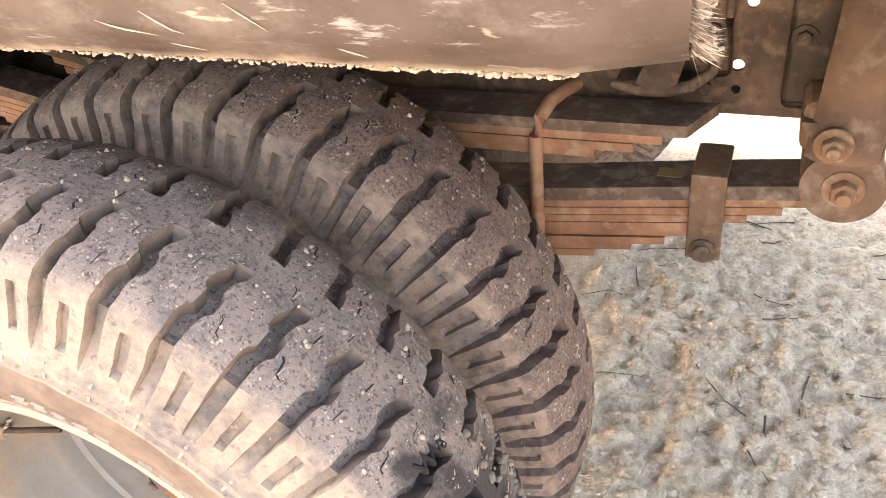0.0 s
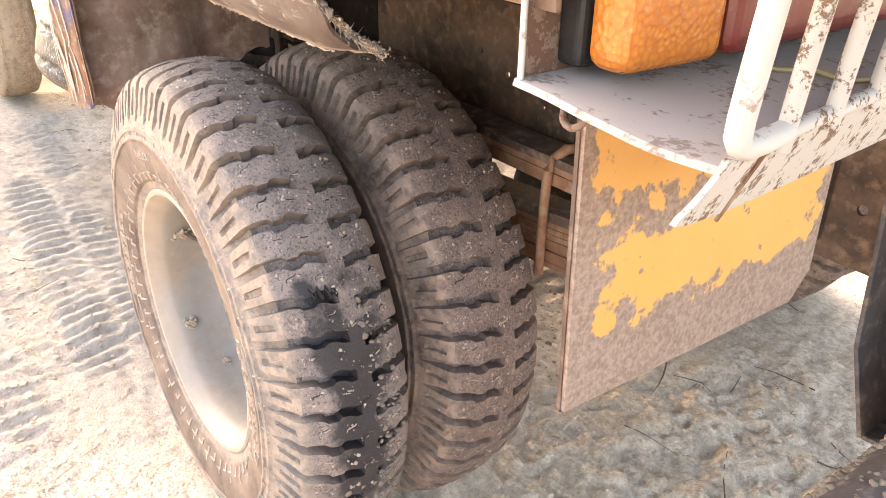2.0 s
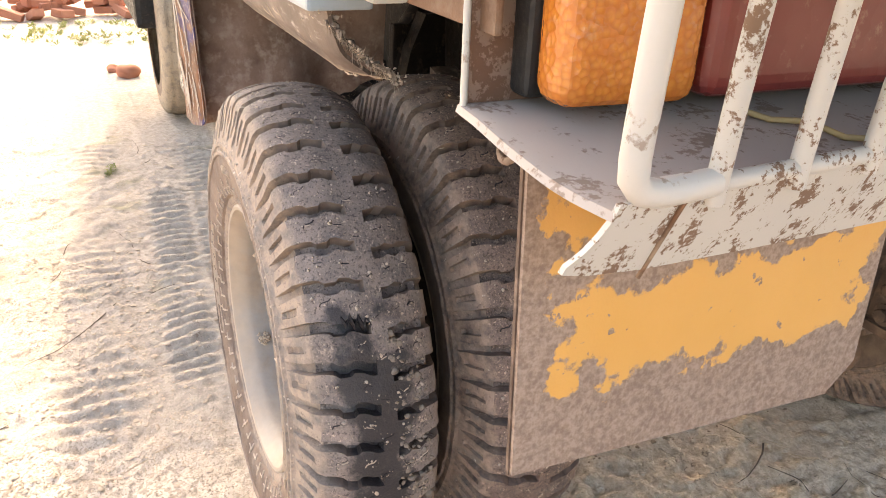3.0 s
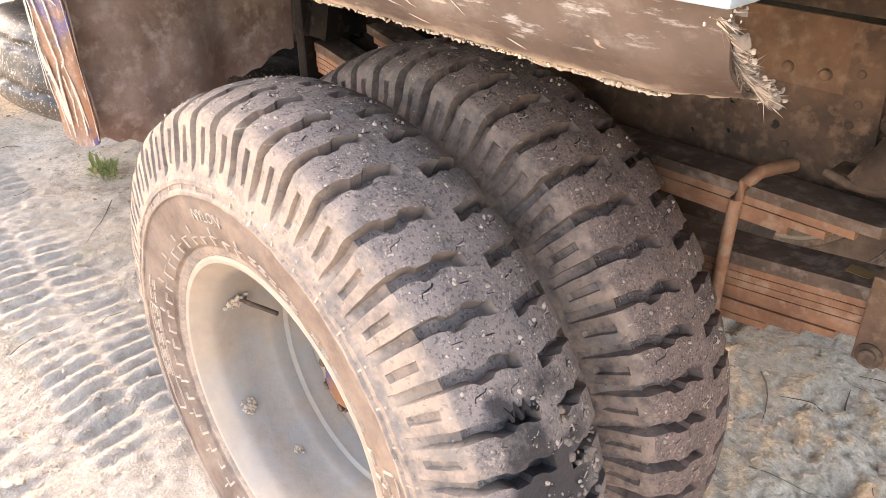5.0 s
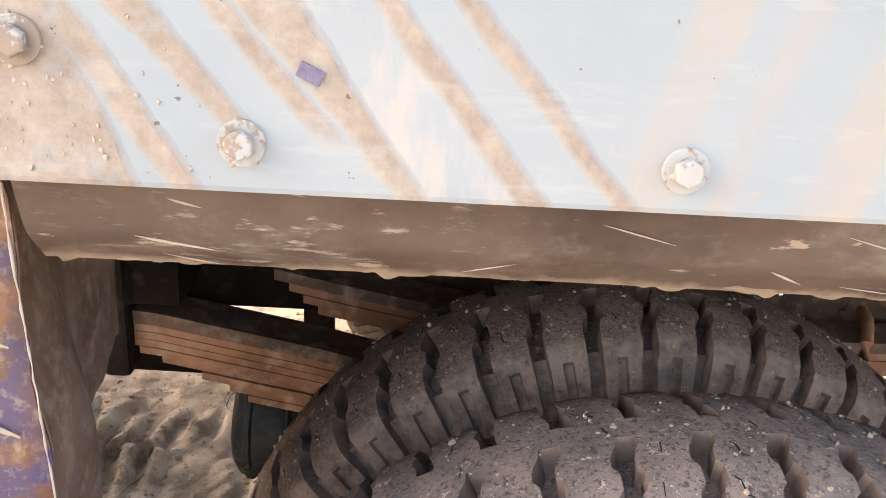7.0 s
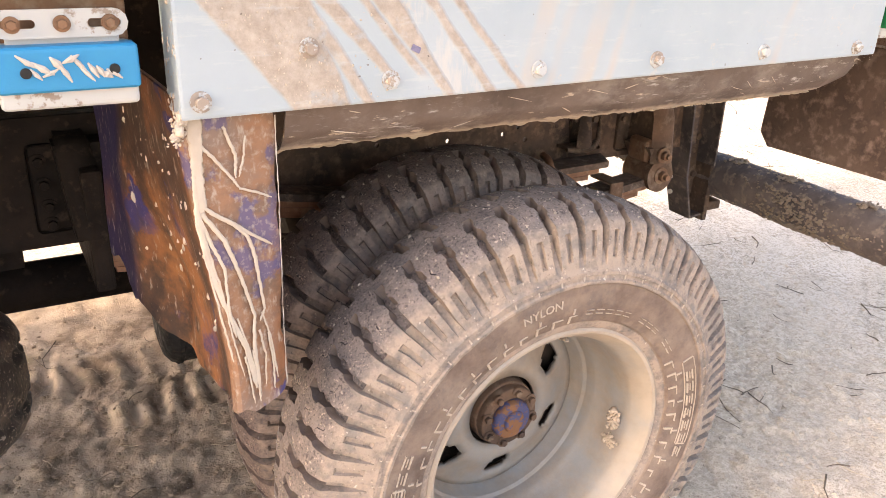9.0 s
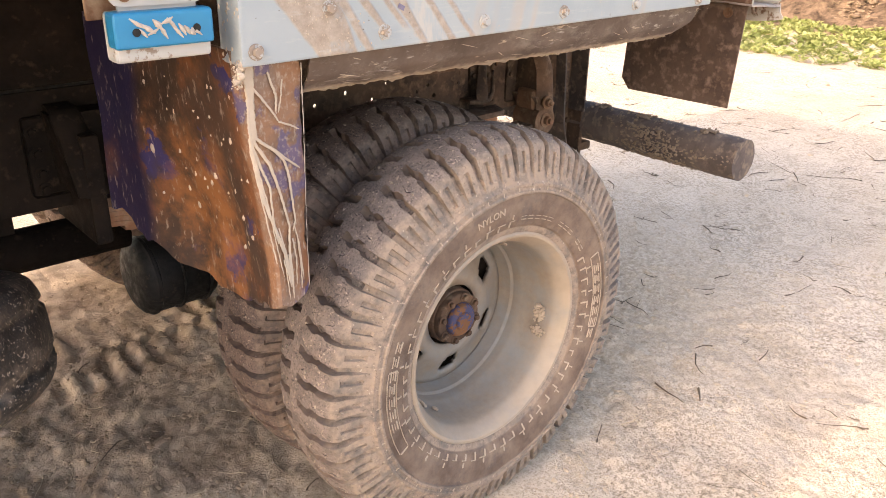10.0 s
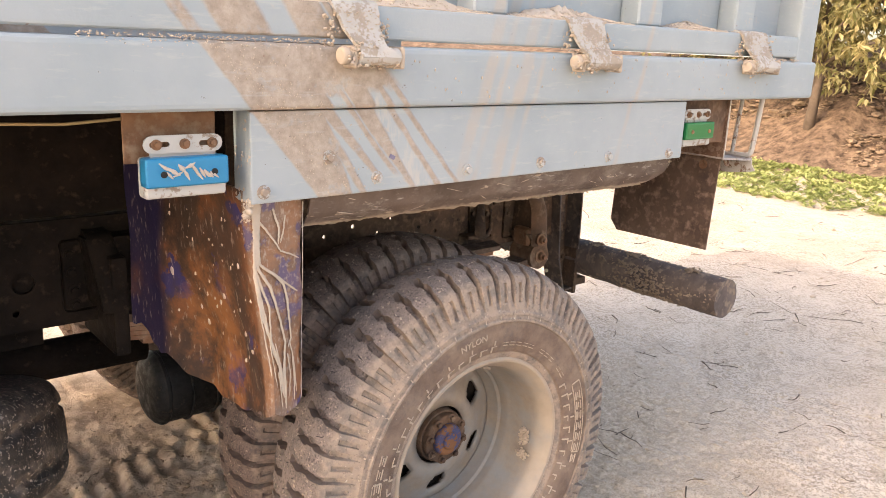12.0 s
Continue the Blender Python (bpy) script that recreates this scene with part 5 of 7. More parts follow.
def hinge(x, wide, slant):
    """Barrel on a pin between two lugs; its strap leans up to the ledge of the side plate."""
    rng = random.Random(int(x * 100) + 77)
    h = wide / 2
    bm = bmesh.new()
    rod(bm, (x - h - 0.024, -0.082, 1.436), (x + h + 0.008, -0.082, 1.436), 0.0085, 16, bevel=0.002)
    pin = part("hinge_pin", bm, PALE_MUD, body, "mud-caked hinge pin")
    bm = bmesh.new()
    rod(bm, (x - h - 0.034, -0.082, 1.436), (x - h - 0.018, -0.082, 1.436), 0.0155, 12, bevel=0.004)
    part("pin_head", bm, PALE_MUD, pin)
    for sx in (-1, 1):
        bm = bmesh.new()
        box(bm, (x + sx * (h + 0.006), -0.066, 1.434), (0.010, 0.050, 0.040), 0.006, segments=3)
        part("hinge_lug", bm, PALE_MUD, pin)
    bm = bmesh.new()
    rod(bm, (x - h + 0.002, -0.082, 1.436), (x + h - 0.002, -0.082, 1.436), 0.0155, 24, bevel=0.003)
    part("barrel", bm, STRAP, pin, "white rolled strap end")
    n, m_ = 22, 10
    G = np.zeros((n, m_, 3))
    for i in range(n):
        t = i / (n - 1)
        left = x - h + 0.004 + np.interp(t, [0, 0.45, 0.9, 1], [0, -0.022, -0.040, -0.042]) * slant
        right = x + h - 0.004 + np.interp(t, [0, 0.2, 0.5, 0.9, 1], [0, -0.030, -0.030, -0.026, -0.026]) * slant
        for j in range(m_):
            e = 0.0018 * float(vnoise(np.array([t * 9 + x]), np.array([j * 0.8]), 36)[0])
            G[i, j] = (left + (right - left) * j / (m_ - 1), np.interp(t, [0, 0.15, 0.5, 0.84, 0.92, 1], [-0.096, -0.092, -0.066, -0.056, -0.050, -0.022]) + e, np.interp(t, [0, 0.86, 0.94, 1], [1.434, 1.522, 1.529, 1.531]))
    strap = part("hinge_strap", sheet("hinge_strap", G, 0.007), STRAP, body, "white strap hinge smeared with mud")
    bm = Crumbs()
    for k in range(60):
        lump(bm, (x - h - 0.012 + rng.gauss(0, 0.012), -0.086 + rng.gauss(0, 0.009), 1.432 + rng.gauss(0, 0.009)), rng.uniform(0.001, 0.0034), 0.9, 0.9, k)
    for k in range(50):
        lump(bm, (x + rng.uniform(-h, h) * 1.1, -0.080 + rng.gauss(0, 0.006), 1.421 + rng.gauss(0, 0.003)), rng.uniform(0.0015, 0.004), 0.8, 0.9, k)
    for k in range(110):
        sx = rng.choice((-1, 1, 1))
        lump(bm, (x - 0.030 * slant + sx * (h + 0.006) + rng.gauss(0, 0.010), -0.058 + rng.gauss(0, 0.006), 1.478 + rng.gauss(0, 0.014)), rng.uniform(0.001, 0.0036), 0.9, 1.0, k)
    for k in range(90):
        t = rng.random()
        lump(bm, (x - 0.03 + rng.uniform(-h, h) * 0.95, -0.062 - 0.036 * (1 - t), 1.45 + 0.07 * t), rng.uniform(0.0008, 0.0024), 0.5, 1.0, k)
    part("mud_cake", bm, PALE_MUD, strap)


for hx, hw, lean in ((-0.398, 0.092, 1.0), (0.226, 0.118, 1.0), (0.955, 0.130, 1.0), (-1.55, 0.10, 1.0), (-2.3, 0.10, 1.0)):
    hinge(hx, hw, lean)


def ledge_sand():
    """Sand and clods lying on the ledges of the body."""
    rng = random.Random(31)
    bm = Crumbs()
    heaps = ((-0.53, 0.16, 0.016), (-0.31, 0.22, 0.040), (0.18, 0.20, 0.026), (0.68, 0.12, 0.020), (-1.0, 0.25, 0.03), (-1.6, 0.25, 0.03), (-2.2, 0.2, 0.03))
    for mid, wide, high in heaps:
        for k in range(620):
            x = mid + rng.uniform(-1, 1) * wide
            top = high * max(0.05, 1 - abs(x - mid) / wide)
            y = rng.uniform(-0.047, 0.02)
            lump(bm, (x, y, 1.527 + top * min(1.0, (y + 0.05) / 0.05)), rng.uniform(0.0008, 0.0026) * (1.8 if rng.random() < 0.05 else 1.0), 0.7, 1.0, k)
    for k in range(1500):
        x = rng.uniform(-0.9, 1.2)
        if vnoise(np.array([x * 5]), np.array([3.3]), 9)[0] < -0.1:
            continue
        lump(bm, (x, rng.uniform(-0.058, -0.045), 1.4565 + rng.uniform(-0.002, 0.004)), rng.uniform(0.0006, 0.0022), 0.6, 0.9, k)
        if rng.random() < 0.3:
            lump(bm, (x, -0.056, 1.454 - abs(rng.gauss(0, 0.010))), rng.uniform(0.0006, 0.0018), 0.8, 0.9, k)
    sand = part("sand", bm, SAND, None)
    for mid, wide, high in heaps:
        nx, ny = 90, 16
        G = np.zeros((nx, ny, 3))
        G[:, :, 0] = (mid + wide * np.linspace(-1, 1, nx))[:, None]
        G[:, :, 1] = np.linspace(-0.049, 0.023, ny)[None, :]
        ridge = np.clip(1 - np.abs(np.linspace(-1, 1, nx)), 0, 1)[:, None] * np.clip(np.linspace(0, 1.5, ny), 0, 1)[None, :]
        uneven = 0.35 * vnoise(G[:, :, 0] * 45, G[:, :, 1] * 60, 37) + 0.25 * vnoise(G[:, :, 0] * 130, G[:, :, 1] * 140, 38)
        G[:, :, 2] = 1.5245 + high * ridge * (0.95 + uneven) + 0.003 * uneven
        part("heap", sheet("heap", G, 0.003, 80), SAND, sand, "heaped pale sand")
    tagged(sand, "pale sand and clods lying along the body's ledges", "sand", kind="stuff")


ledge_sand()
bm = bmesh.new()
box(bm, (-0.333, -0.0462, 1.247), (0.013, 0.002, 0.008), 0.0005, turn=(0, 25, 0))
part("sticker_scrap", bm, STICKER, body, "torn blue and violet sticker scrap")

# ---- chassis ----
chassis = base("chassis", (0, 0.7, 0.80), "dark oily steel truck chassis rail with rivets and holes", "chassis")
RAIL_HOLES = [(0.14, 0.89, 0.006), (0.25, 0.85, 0.005), (0.30, 0.84, 0.005), (0.30, 0.89, 0.006), (0.24, 0.825, 0.005), (0.19, 0.93, 0.005), (0.63, 0.935, 0.007), (0.62, 0.855, 0.008),
              (0.62, 0.822, 0.006), (0.37, 0.87, 0.007), (0.345, 0.905, 0.006), (0.05, 0.92, 0.007), (-0.05, 0.90, 0.006), (0.885, 0.875, 0.008)]


def rail_web(x0, x1, holes, low=0.788):
    """The rail's web as a plate with round holes cut through."""
    bm = bmesh.new()
    outline = [(x0, low), (x1, low), (x1, 1.03), (x0, 1.03)]
    vs = [bm.verts.new((x, 0.662, z)) for x, z in outline]
    edges = [bm.edges.new((vs[i], vs[(i + 1) % 4])) for i in range(4)]
    for x, z, r in holes:
        ring = [bm.verts.new((x + r * math.cos(k * math.pi / 8), 0.662, z + r * math.sin(k * math.pi / 8))) for k in range(16)]
        edges += [bm.edges.new((ring[i], ring[(i + 1) % 16])) for i in range(16)]
    bmesh.ops.triangle_fill(bm, use_beauty=True, use_dissolve=False, edges=edges)
    bmesh.ops.solidify(bm, geom=bm.faces[:], thickness=0.007)
    return bm


part("rail_web", rail_web(-0.35, 1.0, RAIL_HOLES), RAIL, chassis, "dark oily rail web with round holes")
# added plate that blocks daylight through the large hole in the web
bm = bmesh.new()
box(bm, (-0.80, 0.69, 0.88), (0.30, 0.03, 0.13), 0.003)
part("hole_backing", bm, FRONT_SHADE_STEEL, chassis)
# front length of the same rail, its colour darkened for shade
part("rail_web", rail_web(-4.2, -0.35, [(-0.85, 0.89, 0.026), (-0.87, 0.82, 0.008), (-0.72, 0.84, 0.009)], 0.774), FRONT_SHADE_STEEL, chassis, "front rail web with a large hole, darkened for shade")
for z in (0.7915, 1.027):
    bm = bmesh.new()
    box(bm, (-1.6, 0.698, z), (5.2, 0.075, 0.007), 0.002)
    part("flange", bm, STEEL, chassis)
bm = bmesh.new()
box(bm, (0.325, 0.70, 1.205), (1.35, 0.09, 0.335), 0.004)
part("subframe", bm, SUBFRAME, chassis, "brown subframe beam on the rail")
# front length of the same beam, with the shade put into its colour
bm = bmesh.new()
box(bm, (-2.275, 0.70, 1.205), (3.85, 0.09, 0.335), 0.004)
part("subframe", bm, FRONT_SHADE_STEEL, chassis, "front subframe beam on the rail, darkened for shade")
bm = bmesh.new()
box(bm, (-1.6, 1.45, 0.92), (5.2, 0.06, 0.23))
part("far_rail", bm, STEEL, chassis)
for x in (-2.6, -1.2, -0.1, 0.92):
    bm = bmesh.new()
    box(bm, (x, 1.07, 0.92), (0.10, 0.70, 0.17), 0.004)
    part("cross_member", bm, STEEL, chassis)
bm = bmesh.new()
box(bm, (0.37, 0.657, 0.982), (0.165, 0.005, 0.098), 0.001)
patch = part("patch_plate", bm, HANGER, chassis, "rusty orange patch plate")
for x in (0.318, 0.372, 0.425):
    bm = bmesh.new()
    rod(bm, (x, 0.656, 0.955), (x, 0.648, 0.955), 0.0095, 18, radius2=0.007, bevel=0.002)
    part("rivet", bm, HANGER, patch)
for x, z in ((0.47, 0.965), (0.475, 0.925), (0.47, 0.895), (0.34, 0.86), (0.39, 0.845), (0.20, 0.955), (0.10, 0.96), (0.16, 0.84), (0.60, 0.95), (0.08, 0.86), (0.40, 0.815)):
    bm = bmesh.new()
    rod(bm, (x, 0.660, z), (x, 0.653, z), 0.008, 16, radius2=0.0055, bevel=0.0015)
    part("rivet", bm, STEEL_BROWN, chassis)


def gusset():
    """Bump stop bracket: backing plate, slanting web and foot."""
    bm = bmesh.new()
    box(bm, (0.560, 0.655, 0.912), (0.100, 0.008, 0.145), 0.014, turn=(0, -4, 0), segments=3)
    plate = part("bracket_plate", bm, RAIL, chassis, "dark bracket plate with bolts")
    n, m_ = 12, 7
    G = np.zeros((n, m_, 3))
    for i in range(n):
        t = i / (n - 1)
        for j in range(m_):
            s_ = j / (m_ - 1)
            G[i, j] = (0.566 - 0.040 * t + (s_ - 0.5) * (0.026 + 0.022 * t), 0.652 - 0.044 * t ** 1.2 - 0.010 * math.sin(s_ * math.pi), 0.958 - 0.116 * t)
    part("web", sheet("web", G, 0.008), RAIL, plate)
    bm = bmesh.new()
    box(bm, (0.525, 0.630, 0.842), (0.100, 0.048, 0.009), 0.004, turn=(0, 1, 0), segments=3)
    part("foot", bm, RAIL, plate)
    rim = [(0.605, 0.650, 0.965), (0.606, 0.645, 0.92), (0.603, 0.640, 0.885), (0.592, 0.628, 0.856), (0.570, 0.614, 0.842), (0.540, 0.605, 0.838), (0.505, 0.603, 0.838), (0.472, 0.608, 0.843)]
    part("rolled_rim", sweep(rim, [0.005, 0.0055, 0.006, 0.007, 0.008, 0.008, 0.0075, 0.006], 10), STEEL_BROWN, plate, "rolled muddy rim of the bracket")
    for x, z in ((0.524, 0.955), (0.590, 0.955), (0.523, 0.912), (0.588, 0.905), (0.583, 0.828)):
        bm = bmesh.new()
        bolt(bm, (x, 0.651, z), (0, -1, 0), 0.009, 0.009)
        part("bracket_bolt", bm, STEEL_BROWN, plate)


gusset()


def spring_hanger(s, x_eye):
    """Hanger on the rail with its shackle. s is 1 at the rear, -1 at the front."""
    def X(v):
        return s * v + (0.0 if s > 0 else 0.07)

    bm = bmesh.new()
    box(bm, (X(0.757), 0.655, 0.893), (0.165, 0.009, 0.175), 0.014, segments=3)
    # the front hanger takes the steel darkened for shade
    plate = part("hanger_plate", bm, STEEL_BROWN if s > 0 else FRONT_SHADE_STEEL, chassis, "brown spring hanger plate")
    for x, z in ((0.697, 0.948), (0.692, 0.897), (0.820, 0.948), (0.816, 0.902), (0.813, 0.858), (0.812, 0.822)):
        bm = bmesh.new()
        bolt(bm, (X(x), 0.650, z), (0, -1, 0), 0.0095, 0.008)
        part("hanger_bolt", bm, STEEL_BROWN if s > 0 else FRONT_SHADE_STEEL, plate)
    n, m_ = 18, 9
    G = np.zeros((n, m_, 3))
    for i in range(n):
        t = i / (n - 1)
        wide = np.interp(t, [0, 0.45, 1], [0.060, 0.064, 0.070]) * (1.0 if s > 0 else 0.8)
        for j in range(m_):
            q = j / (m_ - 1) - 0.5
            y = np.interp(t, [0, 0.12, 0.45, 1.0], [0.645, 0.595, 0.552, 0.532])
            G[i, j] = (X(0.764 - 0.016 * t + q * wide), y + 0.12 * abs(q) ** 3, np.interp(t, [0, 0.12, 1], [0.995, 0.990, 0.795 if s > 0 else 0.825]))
    part("hanger_arm", sheet("hanger_arm", G, 0.016, 50), HANGER if s > 0 else FRONT_SHADE_STEEL, plate, "rust-streaked cast hanger arm")
    cheek = [(0.60, 0.988), (0.655, 0.988), (0.655, 0.815), (0.61, 0.795), (0.538, 0.795), (0.556, 0.895)]
    if s < 0:
        cheek = [(y, max(z, 0.827)) for y, z in cheek]
    bm = bmesh.new()
    for x in (0.731, 0.795):
        f = bm.faces.new([bm.verts.new((X(x - 0.016 * (0.99 - pz) / 0.2), py, pz)) for py, pz in cheek])
        r = bmesh.ops.extrude_face_region(bm, geom=[f])
        bmesh.ops.translate(bm, vec=(X(0.007), 0, 0), verts=[v for v in r["geom"] if isinstance(v, bmesh.types.BMVert)])
    part("hanger_cheek", bm, STEEL_BROWN if s > 0 else FRONT_SHADE_STEEL, plate)
    if s < 0:
        return
    bm = bmesh.new()
    box(bm, (X(0.735), 0.59, 0.825), (0.070, 0.075, 0.065), 0.016, segments=3)
    part("hanger_boss", bm, RUST, plate)
    bm = bmesh.new()
    bolt(bm, (X(0.735), 0.523, 0.822), (0, -1, 0), 0.0135, 0.013, shank=0.012)
    part("hanger_nut", bm, RUST, plate)
    # shackle link with the eye bolt
    bm = bmesh.new()
    hull = []
    for k in range(25):
        a = radians(130 + 230 * k / 24)
        hull.append((X(x_eye) + 0.047 * math.cos(a), 0.757 + 0.047 * math.sin(a)))
    hull += [(X(0.772), 0.838), (X(0.70), 0.838)]
    f = bm.faces.new([bm.verts.new((px, 0.542, pz)) for px, pz in hull])
    r = bmesh.ops.extrude_face_region(bm, geom=[f])
    bmesh.ops.translate(bm, vec=(0, 0.10, 0), verts=[v for v in r["geom"] if isinstance(v, bmesh.types.BMVert)])
    link = part("shackle", bm, HANGER, chassis, "worn spring shackle")
    bm = bmesh.new()
    rod(bm, (X(x_eye), 0.552, 0.757), (X(x_eye), 0.632, 0.757), 0.036, 28)
    part("spring_eye", bm, STEEL_BROWN, link)
    bm = bmesh.new()
    bolt(bm, (X(x_eye), 0.541, 0.757), (0, -1, 0), 0.0150, 0.014, shank=0.014)
    part("shackle_nut", bm, RUST, link, "rusty shackle nut")


spring_hanger(1, 0.755)
spring_hanger(-1, 0.745)


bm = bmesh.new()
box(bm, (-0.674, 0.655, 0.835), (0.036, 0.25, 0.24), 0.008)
part("front_hanger_block", bm, FRONT_SHADE_STEEL, chassis)


# ---- leaf springs ----
def leaf(xs, zs, y0, width, thick, material, parent, point=0.0):
    """One leaf along a line, its ends cut square or to a slanting point."""
    verts, faces = [], []
    n = len(xs)
    for x, z in zip(xs, zs):
        cut = point * max(0.0, abs(x) / abs(xs[-1]) - 0.93) / 0.07
        for yy, dz in ((y0, 0), (y0 + width, 0), (y0 + width, -thick), (y0, -thick)):
            verts.append((x - math.copysign(cut, x) * (1 if yy == y0 else 0), yy, z + dz))
    for i in range(n - 1):
        for q in range(4):
            faces.append((i * 4 + q, i * 4 + (q + 1) % 4, i * 4 + 4 + (q + 1) % 4, i * 4 + 4 + q))
    faces += [(0, 1, 2, 3), tuple(range(4 * n - 4, 4 * n))]
    return part("leaf", pymesh("leaf", verts, faces, True, 30), material, parent)


def spring_top(x):
    if x < 0:
        return float(np.interp(-x, [0, 0.2, 0.4, 0.64], [0.688, 0.714, 0.762, 0.808]))
    return float(np.interp(x, [0, 0.2, 0.4, 0.6, 0.70, 0.76], [0.688, 0.693, 0.708, 0.734, 0.746, 0.752]))


main_spring = base("main_leaf_spring", (0, 0.59, 0.6), "rusty main leaf spring of many stacked leaves", "leaf spring")
drop = 0.0
for k, (half, thick) in enumerate(((0.755, 0.020), (0.725, 0.0110), (0.695, 0.0108), (0.655, 0.0108), (0.615, 0.0108), (0.585, 0.0108), (0.555, 0.0108), (0.51, 0.0108), (0.46, 0.0108))):
    xs = np.linspace(-(0.66, 0.66, 0.66, 0.66, 0.65, 0.62, 0.564, 0.526, 0.50)[k], half, 41)
    leaf(xs, [spring_top(x) - drop for x in xs], 0.555 + 0.0018 * (k % 2) + 0.001 * (k % 3), 0.07, thick, LEAF_DARK if k == 0 else LEAF, main_spring)
    drop += thick + 0.0009
for s_ in (1,):
    bm = bmesh.new()
    box(bm, (s_ * 0.606, 0.549, 0.690), (0.044, 0.007, 0.124), 0.003)
    box(bm, (s_ * 0.606, 0.590, 0.7515), (0.044, 0.088, 0.007), 0.003)
    clamp = part("clamp_strap", bm, HANGER, main_spring, "brown spring clamp strap")
    bm = bmesh.new()
    bolt(bm, (s_ * 0.606, 0.545, 0.643), (0, -1, 0), 0.0115, 0.006, sides=12)
    part("clamp_bolt", bm, STEEL_BROWN, clamp)
bm = bmesh.new()
box(bm, (0.555, 0.590, 0.7295), (0.034, 0.022, 0.0015), 0.0005)
part("tag", bm, WIRE_DULL, main_spring, "worn yellow tag and mark")

helper_spring = base("helper_leaf_spring", (0, 0.59, 0.79), "dark rusty helper leaf spring above the main spring", "leaf spring")
drop = 0.0
for k, (half, thick) in enumerate(((0.605, 0.016), (0.545, 0.0115), (0.51, 0.0115), (0.46, 0.0115))):
    xs = np.linspace(-(0.46, 0.44, 0.42, 0.40)[k], half, 31)
    leaf(xs, [0.811 + (0.003 * (x / 0.5) ** 2 if x > 0 else 0.070 * (-x / 0.46) ** 1.4) - drop for x in xs], 0.556 + 0.0016 * (k % 2), 0.07, thick, LEAF_DARK if k == 0 else LEAF, helper_spring, 0.03 if k == 0 else 0.0)
    drop += thick + 0.0009
bm = bmesh.new()
box(bm, (0.0, 0.592, 0.725), (0.26, 0.085, 0.07), 0.006)
part("spacer_block", bm, STEEL, helper_spring)
for x in (0.385,):
    bend = [(x + 0.034, 0.635, 0.828), (x + 0.024, 0.605, 0.8295), (x + 0.012, 0.578, 0.826), (x + 0.004, 0.558, 0.812), (x, 0.549, 0.79), (x - 0.001, 0.546, 0.74), (x - 0.002, 0.546, 0.66), (x - 0.002, 0.546, 0.58)]
    part("u_bolt", sweep(bend, 0.0095, 12, name="u_bolt"), LEAF if x > 0 else STEEL_BROWN, helper_spring, "rusty round u-bolt")
axle = base("rear_axle", (0, 0.6, 0.4655), "dark rear axle beam with brake drum side", "axle")
bm = bmesh.new()
rod(bm, (0, 0.50, 0.4655), (0, 1.75, 0.4655), 0.075, 28)
part("axle_tube", bm, STEEL, axle)
bm = bmesh.new()
rod(bm, (-0.17, 1.12, 0.4655), (0.17, 1.12, 0.4655), 0.19, 32, bevel=0.06)
part("differential", bm, STEEL, axle)

# far side wheels of the same axle, seen as dark shapes
far_wheel = copy_thing(inner_wheel, Matrix.Translation((0, 1.30, 0)) @ inner_wheel.matrix_basis)
far_outer = copy_thing(inner_wheel, Matrix.Translation((0, 1.585, 0)) @ inner_wheel.matrix_basis)

# ---- air tank, cross beam and pipe ahead of the axle ----
tank = base("air_tank", (-0.45, 0.75, 0.415), "black round air tank with end cap hung under the chassis", "air tank")
prof = [(-0.11, 0.0), (-0.11, 0.05), (-0.104, 0.08), (-0.092, 0.096), (-0.085, 0.099), (-0.080, 0.104), (-0.072, 0.104), (-0.068, 0.100), (0.07, 0.100), (0.10, 0.08), (0.108, 0.04), (0.11, 0.0)]
me = lathe("shell", prof, 48)
for v in me.vertices:
    v.co = Vector((v.co.y, v.co.x, v.co.z)) + Vector((-0.45, 0.75, 0.513))
part("shell", me, BLACK, tank)
for x in (-0.46, -0.39):
    ring = [(x, 0.75 + 0.103 * math.cos(k * math.pi / 12), 0.513 + 0.103 * math.sin(k * math.pi / 12)) for k in range(25)]
    part("strap", sweep(ring, 0.004, 8), BLACK, tank)
bm = bmesh.new()
box(bm, (-0.42, 0.75, 0.705), (0.05, 0.03, 0.19), 0.004)
part("bracket", bm, STEEL, tank)
beam = base("cross_beam", (-1.5, 0.76, 0.60), "dark steel beam carrying the spare tyre under the chassis", "beam")
bm = bmesh.new()
rod(bm, (-2.6, 0.78, 0.660), (-0.56, 0.74, 0.660), 0.050, 28)
part("tube", bm, FRONT_SHADE_STEEL, beam)
for x, wide in ((-2.2, 0.06), (-1.03, 0.46)):
    bm = bmesh.new()
    box(bm, (x, 0.74, 0.755), (wide, 0.02, 0.15), 0.004)
    part("hanger", bm, FRONT_SHADE_STEEL, beam)

# ---- mudguard ahead of the wheel ----
guard = base("mudguard", (-0.6, 0.0, 0.76), "orange and violet painted rusty mudguard streaked with pale mud", "mudguard")


